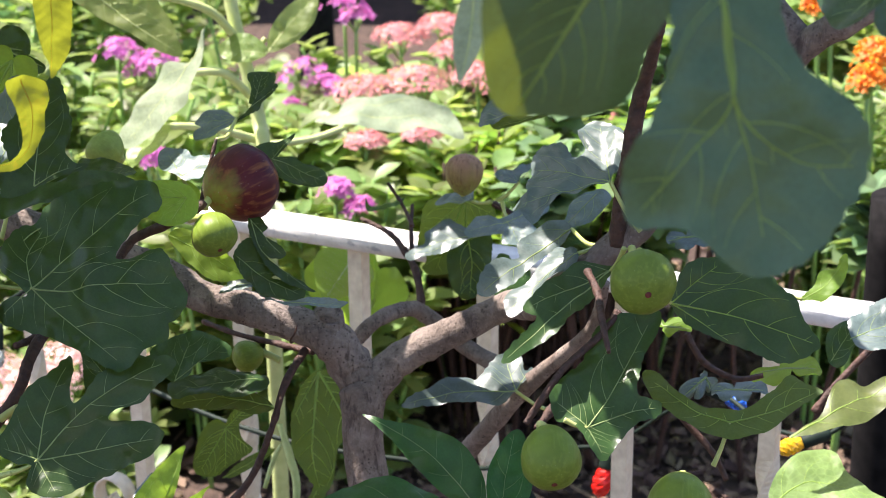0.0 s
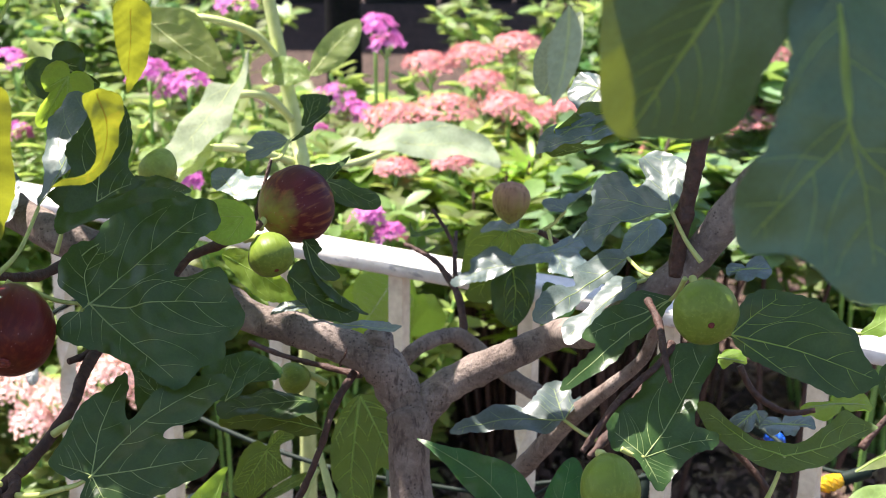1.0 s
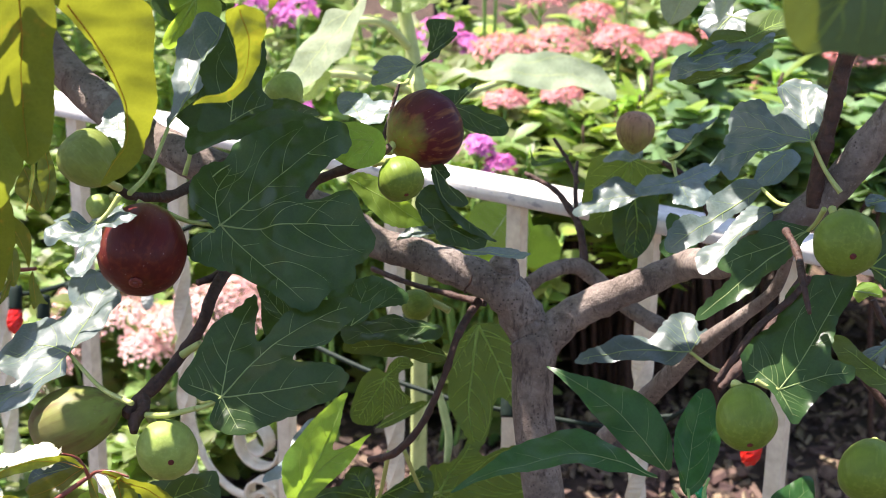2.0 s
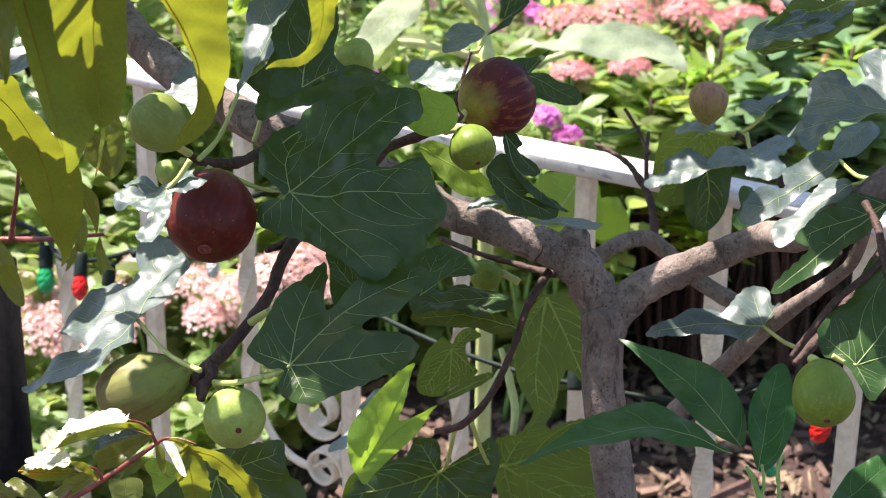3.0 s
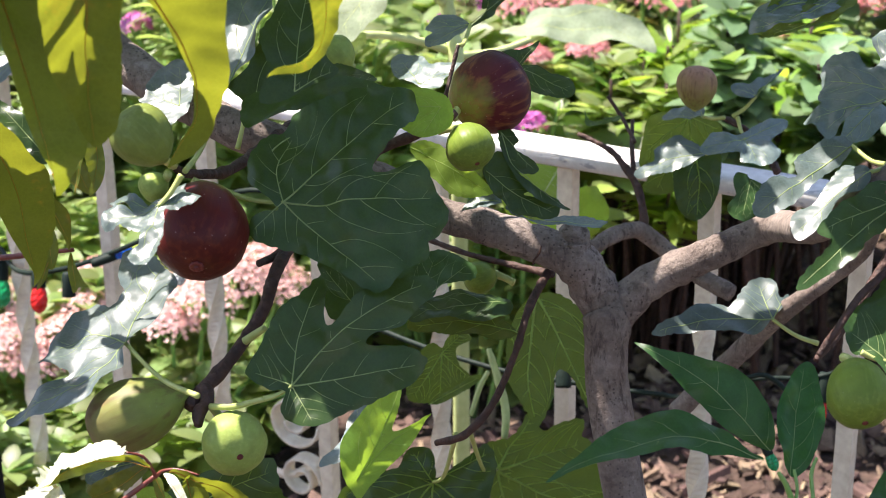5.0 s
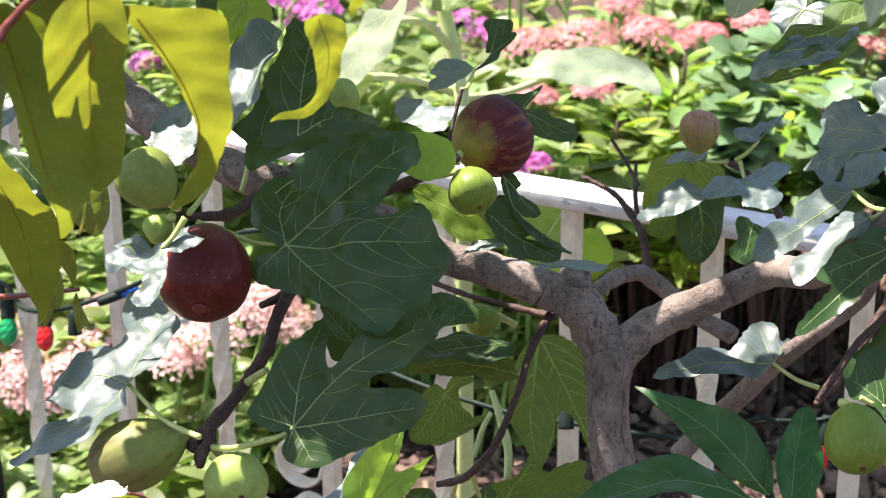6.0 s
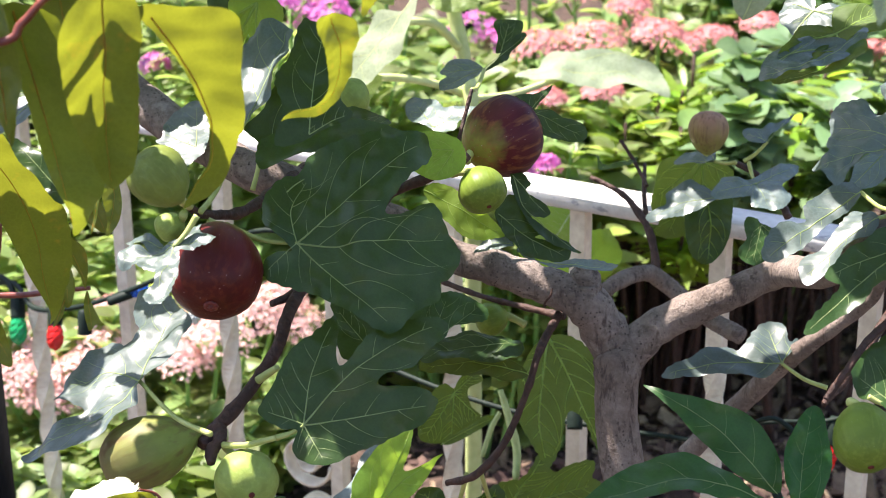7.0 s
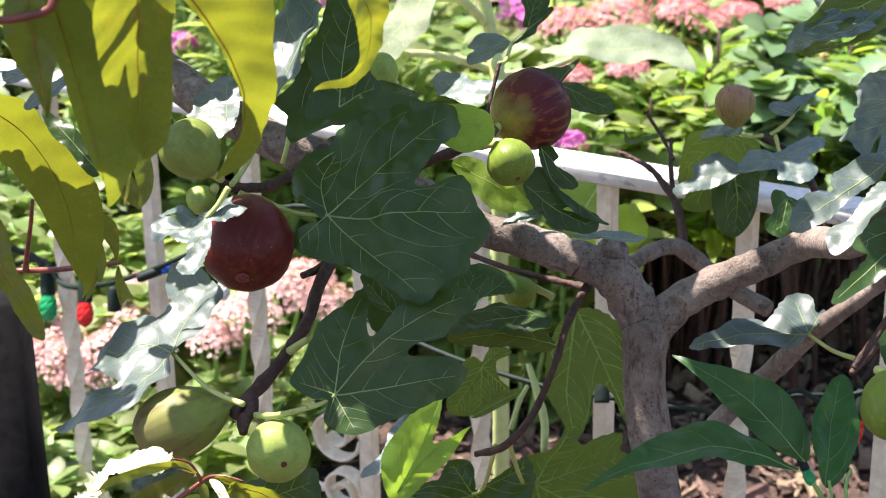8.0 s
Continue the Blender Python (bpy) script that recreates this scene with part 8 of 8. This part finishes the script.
bush('leafy_plant', (-0.135, 2.336), 0.655, 0.200, 22, 80, 0.045, 0.022, BUSH_LEAF, 'low bright green leafy plant', 'plant', GREEN_STALK, 31, 0.10, 'leafy plants in the flower bed')
bush('leafy_plant', (-0.471, 1.948), 0.508, 0.160, 20, 70, 0.045, 0.022, BUSH_LEAF, 'low bright green leafy plant', 'plant', GREEN_STALK, 32, 0.10, 'leafy plants in the flower bed')
bush('leafy_plant', (-0.372, 1.899), 0.519, 0.160, 20, 70, 0.045, 0.022, BUSH_LEAF, 'low bright green leafy plant', 'plant', GREEN_STALK, 33, 0.10, 'leafy plants in the flower bed')
bush('leafy_plant', (-0.283, 1.958), 0.531, 0.160, 20, 70, 0.045, 0.022, BUSH_LEAF, 'low bright green leafy plant', 'plant', GREEN_STALK, 34, 0.10, 'leafy plants in the flower bed')
bush('leafy_plant', (-0.221, 2.057), 0.509, 0.140, 16, 60, 0.045, 0.022, BUSH_LEAF, 'low bright green leafy plant', 'plant', GREEN_STALK, 35, 0.10, 'leafy plants in the flower bed')
bush('leafy_plant', (-0.645, 2.455), 0.679, 0.250, 22, 80, 0.055, 0.018, BUSH_LEAF, 'phlox plant with narrow bright green leaves', 'plant', GREEN_STALK, 36, 0.10, 'leafy plants in the flower bed')
bush('leafy_plant', (-0.503, 2.548), 0.644, 0.220, 22, 80, 0.055, 0.018, BUSH_LEAF, 'phlox plant with narrow bright green leaves', 'plant', GREEN_STALK, 37, 0.10, 'leafy plants in the flower bed')
bush('leafy_plant', (-0.356, 2.658), 0.647, 0.220, 22, 80, 0.055, 0.018, BUSH_LEAF, 'phlox plant with narrow bright green leaves', 'plant', GREEN_STALK, 38, 0.10, 'leafy plants in the flower bed')
bush('leafy_plant', (-0.183, 2.674), 0.684, 0.220, 22, 80, 0.055, 0.018, BUSH_LEAF, 'phlox plant with narrow bright green leaves', 'plant', GREEN_STALK, 39, 0.10, 'leafy plants in the flower bed')
bush('leafy_plant', (-0.026, 2.683), 0.706, 0.200, 22, 80, 0.055, 0.018, BUSH_LEAF, 'phlox plant with narrow bright green leaves', 'plant', GREEN_STALK, 40, 0.10, 'leafy plants in the flower bed')
bush('leafy_plant', (0.771, 2.415), 0.864, 0.200, 18, 90, 0.060, 0.010, BUSH_LEAF, 'marigold plant with feathery green leaves', 'plant', GREEN_STALK, 43, 0.20, 'leafy plants in the flower bed')
bush('leafy_plant', (0.796, 2.250), 0.858, 0.160, 14, 80, 0.060, 0.010, BUSH_LEAF, 'marigold plant with feathery green leaves', 'plant', GREEN_STALK, 44, 0.20, 'leafy plants in the flower bed')
bush('leafy_plant', (0.801, 2.270), 0.775, 0.140, 8, 50, 0.050, 0.028, BUSH_SHADED, 'green leafy plant with shade painted into its leaf colour', 'plant', GREEN_STALK, 45, 0.10, 'leafy plants in the flower bed')
bush('leafy_plant', (-0.904, 3.203), 0.651, 0.280, 26, 80, 0.050, 0.030, BUSH_LEAF, 'sedum plant with fleshy bright green leaves', 'plant', GREEN_STALK, 46, 0.20, 'leafy plants in the flower bed')
bush('leafy_plant', (-0.773, 3.332), 0.572, 0.280, 26, 80, 0.055, 0.018, BUSH_LEAF, 'phlox plant with narrow bright green leaves', 'plant', GREEN_STALK, 47, 0.10, 'leafy plants in the flower bed')
bush('leafy_plant', (-0.627, 3.460), 0.500, 0.280, 26, 80, 0.050, 0.030, BUSH_LEAF, 'sedum plant with fleshy bright green leaves', 'plant', GREEN_STALK, 48, 0.20, 'leafy plants in the flower bed')
bush('leafy_plant', (-0.464, 3.637), 0.524, 0.280, 26, 80, 0.055, 0.018, BUSH_LEAF, 'phlox plant with narrow bright green leaves', 'plant', GREEN_STALK, 49, 0.10, 'leafy plants in the flower bed')
bush('leafy_plant', (-0.244, 3.185), 0.610, 0.280, 26, 80, 0.050, 0.030, BUSH_LEAF, 'sedum plant with fleshy bright green leaves', 'plant', GREEN_STALK, 50, 0.20, 'leafy plants in the flower bed')
bush('leafy_plant', (-0.082, 3.314), 0.529, 0.280, 26, 80, 0.055, 0.018, BUSH_LEAF, 'phlox plant with narrow bright green leaves', 'plant', GREEN_STALK, 51, 0.10, 'leafy plants in the flower bed')
bush('leafy_plant', (0.094, 3.436), 0.500, 0.280, 26, 80, 0.050, 0.030, BUSH_LEAF, 'sedum plant with fleshy bright green leaves', 'plant', GREEN_STALK, 52, 0.20, 'leafy plants in the flower bed')
bush('leafy_plant', (0.816, 3.471), 0.516, 0.280, 26, 80, 0.050, 0.030, BUSH_LEAF, 'sedum plant with fleshy bright green leaves', 'plant', GREEN_STALK, 56, 0.20, 'leafy plants in the flower bed')
bush('leafy_plant', (-0.555, 3.610), 0.722, 0.320, 26, 80, 0.050, 0.028, BUSH_SHADED, 'green leafy plant with shade painted into its leaf colour', 'plant', GREEN_STALK, 57, 0.10, 'leafy plants in the flower bed')
bush('leafy_plant', (-0.349, 3.599), 0.719, 0.320, 26, 80, 0.055, 0.018, BUSH_LEAF, 'phlox plant with narrow bright green leaves', 'plant', GREEN_STALK, 58, 0.10, 'leafy plants in the flower bed')
bush('leafy_plant', (0.478, 3.554), 0.711, 0.320, 26, 80, 0.055, 0.018, BUSH_LEAF, 'phlox plant with narrow bright green leaves', 'plant', GREEN_STALK, 59, 0.10, 'leafy plants in the flower bed')
bush('leafy_plant', (0.685, 3.543), 0.708, 0.320, 26, 80, 0.050, 0.028, BUSH_SHADED, 'green leafy plant with shade painted into its leaf colour', 'plant', GREEN_STALK, 60, 0.10, 'leafy plants in the flower bed')
bush('leafy_plant', (0.892, 3.532), 0.706, 0.320, 26, 80, 0.055, 0.018, BUSH_LEAF, 'phlox plant with narrow bright green leaves', 'plant', GREEN_STALK, 61, 0.10, 'leafy plants in the flower bed')
bush('leafy_plant', (1.098, 3.521), 0.704, 0.320, 26, 80, 0.055, 0.018, BUSH_LEAF, 'phlox plant with narrow bright green leaves', 'plant', GREEN_STALK, 62, 0.10, 'leafy plants in the flower bed')

# ---------------------------------------------------------------- the tall pale plant behind the fence
pale_plant = thing("tall_pale_plant", (0.05, 1.72, GROUND), "tall plant with thick pale stem and large felted leaves", "plant")
tube('stem', [((0.028, 1.670, 0.36), 0.009), ((0.0281, 1.6695, 0.9247), 0.0075), ((0.0222, 1.6931, 1.0142), 0.007), ((0.0078, 1.7091, 1.0826), 0.0065), ((-0.0076, 1.7287, 1.1602), 0.006)], PALE_STALK, pale_plant, 10, 0.05)
leaf_blade((0.0762, 1.8375, 0.9624), (-0.04, -0.60, 0.80), [(-3, 1), (10, 8), (21, 11), (24, 22), (35, 33), (55, 38), (78, 38), (101, 31), (123, 25), (137, 20), (147, 6), (152, -15), (134, -13), (106, -8), (78, -10), (50, -13), (22, -9), (5, -4)], [(50, 5, 101, 11, 148, -10), (44, 21, 89, 31, 132, 19)], PALE_LEAF, pale_plant, seed=125.1, wave=0.09, vein=PALE_STALK, teeth=0.003, side=5, bold=0.8)
leaf_blade((-0.0231, 1.6232, 1.1042), (-0.39, -0.46, 0.80), [(-5, 19), (-4, 3), (-1, -17), (-23, -27), (-25, -59), (-25, -85), (-23, -111), (-8, -114), (5, -96), (16, -76), (21, -58), (17, -40), (10, -15)], [(-4, -57, -15, -111)], PALE_LEAF, pale_plant, seed=126.4, vein=PALE_STALK, teeth=0.003, side=5, bold=0.8)
leaf_blade((0.0346, 1.6902, 1.0800), (0.15, -0.84, 0.52), [(1, 0), (4, 20), (19, 39), (36, 51), (54, 54), (50, 31), (37, 15), (20, 4)], [(25, 27, 49, 48)], BUSH_LEAF, pale_plant, seed=127.8, vein=PALE_STALK, teeth=0.003, side=5, bold=0.8)
leaf_blade((0.0356, 1.6901, 1.0789), (-0.04, -0.79, 0.61), [(-1, 1), (-14, 17), (-30, 21), (-47, 9), (-42, -6), (-19, -9)], [(-43, 4)], BUSH_LEAF, pale_plant, seed=129.2, vein=PALE_STALK, teeth=0.003, side=5, bold=0.8)
leaf_blade((-0.1124, 1.6528, 1.1434), (-0.05, -0.90, 0.40), [(-31, 8), (-5, -15), (26, -31), (51, -47), (72, -52), (68, -32), (57, -11), (36, 9)], [(31, -24, 68, -48)], BUSH_LEAF, pale_plant, seed=130.6, vein=PALE_STALK, teeth=0.003, side=5, bold=0.8)
leaf_blade((-0.0828, 1.5703, 1.0159), (-0.21, -0.60, 0.77), [(-12, 13), (2, 35), (20, 42), (21, 23), (10, 7), (-3, -6)], [(16, 38)], BUSH_LEAF, pale_plant, seed=131.9, vein=PALE_STALK, teeth=0.003, side=5, bold=0.8)
tube('leaf_stalk', [((0.0156, 1.6915, 1.0373), 0.0043), ((-0.0071, 1.6713, 1.0656), 0.0042), ((-0.0376, 1.6534, 1.0709), 0.0037), ((-0.0455, 1.6509, 1.0634), 0.0031)], PALE_STALK, pale_plant, 7, 0.00)
tube('leaf_stalk', [((0.0221, 1.6854, 0.9940), 0.0043), ((-0.0126, 1.6527, 1.0160), 0.0037), ((-0.0528, 1.6274, 1.0287), 0.0036), ((-0.0823, 1.6063, 1.0258), 0.0026)], PALE_STALK, pale_plant, 7, 0.00)
tube('leaf_stalk', [((0.0051, 1.7112, 1.0876), 0.0043), ((-0.0175, 1.6925, 1.1200), 0.0042), ((-0.0530, 1.6792, 1.1368), 0.0037), ((-0.0792, 1.6813, 1.1389), 0.0031)], PALE_STALK, pale_plant, 7, 0.00)
tube('leaf_stalk', [((0.0104, 1.7014, 1.0624), 0.0032), ((0.0239, 1.7065, 1.0777), 0.0027), ((0.0320, 1.7100, 1.0879), 0.0027)], PALE_STALK, pale_plant, 7, 0.00)
tube('leaf_stalk', [((0.0232, 1.6835, 0.9889), 0.0038), ((0.0717, 1.7879, 0.9600), 0.0034), ((0.1188, 1.8392, 0.9603), 0.0035)], PALE_STALK, pale_plant, 7, 0.00)
lance_leaf((0.1129, 1.5591, 0.9270), (0.0816, 1.4980, 0.9030), 0.0559, (-0.04, -0.85, 0.53), LEAF_YOUNG, pale_plant, (0.0000, 0.0000, 0.0000), seed=178.2, rib=PALE_STALK, shape=0.8, bold=1.0)
lance_leaf((0.2229, 1.3718, 1.1528), (0.2540, 1.3940, 1.2152), 0.0398, (-0.31, -0.42, 0.85), PALE_LEAF, pale_plant, (0.0000, 0.0000, 0.0000), seed=179.0, rib=PALE_STALK, shape=0.8, bold=1.0)

# ---------------------------------------------------------------- string of coloured lights and dark posts
string_lights = thing("string_lights", (-0.2, 1.66, 0.75), "string of coloured glass bulbs on dark green wire", "string lights")
BULBS = {"red": bulb_material("red_bulb", (0.85, 0.02, 0.012)), "green": bulb_material("green_bulb", (0.0, 0.42, 0.13)),
         "blue": bulb_material("blue_bulb", (0.02, 0.16, 0.75)), "yellow": bulb_material("yellow_bulb", (0.9, 0.55, 0.02)), "clear": bulb_material("clear_bulb", (0.75, 0.78, 0.72))}


def light_bulb(at, way, colour, size=0.0085):
    """A socket with a faceted pointed bulb."""
    d = Vector(way).normalized()
    p = Vector(at)
    bm = bmesh.new()
    tube_into(bm, [(p - d * 0.024, size * 0.55), (p - d * 0.020, size * 0.78), (p - d * 0.001, size * 0.82), (p, size * 0.75)], 10, 0.0, 2)
    socket = hang(part("socket", bm, WIRE), string_lights)
    if colour is None:
        return
    bm = bmesh.new()
    m = Matrix.Translation(p) @ d.to_track_quat("Z", "Y").to_matrix().to_4x4()
    rings = []
    for i in range(9):
        u = i / 8
        r = size * (0.72 + 0.5 * math.sin(u * 1.9)) * math.sqrt(max(0.0, 1 - u ** 2.6))
        rings.append([bm.verts.new(m @ Vector((math.cos(a) * r, math.sin(a) * r, u * size * 3.1))) for a in [6.283 * (k + 0.5 * (i % 2)) / 9 for k in range(9)]])
    for a, b in zip(rings, rings[1:]):
        for k in range(9):
            bm.faces.new((a[k], a[(k + 1) % 9], b[(k + 1) % 9], b[k]))
    bm.faces.new(rings[0][::-1])
    bulb = part("bulb", bm, BULBS[colour], None, colour + " faceted bulb")
    bulb.parent = socket
    for q in bulb.data.polygons:
        q.use_smooth = False


tube('wire', [((-0.5124, 1.8811, 0.7092), 0.0030), ((-0.4502, 1.8307, 0.7441), 0.0029), ((-0.4162, 1.7748, 0.7403), 0.0029), ((-0.3664, 1.7292, 0.7607), 0.0028), ((-0.3093, 1.6984, 0.7906), 0.0027), ((-0.2408, 1.6533, 0.8380), 0.0027), ((-0.1690, 1.5914, 0.8972), 0.0025), ((-0.1120, 1.5708, 0.8997), 0.0025)], WIRE, string_lights, 6, 0.00)
tube('wire', [((-0.1003, 1.5756, 0.7946), 0.0025), ((-0.0189, 1.5047, 0.7888), 0.0024), ((0.0577, 1.4570, 0.7845), 0.0024), ((0.1088, 1.4343, 0.7848), 0.0024), ((0.1818, 1.4109, 0.7842), 0.0023), ((0.2227, 1.3733, 0.7993), 0.0023), ((0.2526, 1.3455, 0.8336), 0.0022), ((0.2702, 1.3432, 0.8295), 0.0022), ((0.2920, 1.3330, 0.8096), 0.0022)], WIRE, string_lights, 6, 0.00)
tube('wire', [((0.2310, 1.4700, 0.7600), 0.0023), ((0.2800, 1.4600, 0.7700), 0.0022), ((0.3370, 1.4540, 0.7760), 0.0020), ((0.3800, 1.4100, 0.8300), 0.0020), ((0.4120, 1.3960, 0.8560), 0.0020), ((0.4500, 1.3300, 0.8500), 0.0020), ((0.4900, 1.2920, 0.8640), 0.0020), ((0.5300, 1.3100, 0.9000), 0.0020)], WIRE, string_lights, 6, 0.00)
tube('wire', [((-0.4844, 1.8537, 0.7473), 0.0036), ((-0.4532, 1.8307, 0.7441), 0.0035), ((-0.4413, 1.8022, 0.7280), 0.0035)], WIRE, string_lights, 6, 0.00)
light_bulb((-0.3845, 1.7227, 0.7454), (0.01, -0.48, -0.88), 'red', 0.0085)
light_bulb((-0.4391, 1.7983, 0.7188), (0.04, -0.48, -0.88), 'green', 0.0095)
light_bulb((-0.3530, 1.7080, 0.7420), (-0.01, -0.30, -0.95), None, 0.0085)
light_bulb((-0.3027, 1.6979, 0.7895), (0.94, 0.13, 0.32), 'blue', 0.0060)
light_bulb((-0.2265, 1.5922, 0.8251), (-0.01, -0.45, -0.89), 'clear', 0.0060)
light_bulb((0.1084, 1.4145, 0.7899), (-0.02, -0.54, -0.84), None, 0.0085)
light_bulb((0.3310, 1.4530, 0.7520), (-0.27, -0.30, -0.90), 'red', 0.0092)
light_bulb((0.4240, 1.3930, 0.8480), (0.89, -0.29, -0.35), 'blue', 0.0065)
light_bulb((0.4660, 1.2900, 0.8570), (-0.96, -0.15, -0.23), 'yellow', 0.0072)
light_bulb((0.2543, 1.2746, 0.8039), (0.39, -0.42, -0.82), 'green', 0.0045)
bm = bmesh.new()
box_between(bm, Vector((-0.381, 1.365, 0.36)), Vector((-0.381, 1.365, 0.913)), Vector((0.025, 0, 0)), Vector((0, 0.025, 0)), 0.003)
post = thing('garden_post', (-0.371, 1.365, GROUND), 'square black metal post wound with wire', 'post')
hang(part('shaft', bm, BLACK_METAL), post)
post = thing('garden_post', (0.590, 1.521, GROUND), 'round dark grey metal pole wound with black wire', 'post')
tube('shaft', [((0.605, 1.521, 0.36), 0.030), ((0.605, 1.521, 0.55), 0.030), ((0.605, 1.521, 0.978), 0.030)], BLACK_METAL, post, 20)
post = thing('garden_post', (0.067, 2.882, GROUND), 'thick black painted wooden post in the flower bed', 'post')
tube('shaft', [((0.067, 2.882, 0.36), 0.030), ((0.057, 2.882, 0.9), 0.028), ((0.037, 2.882, 0.969), 0.026)], BLACK_METAL, post, 16, 0.03)
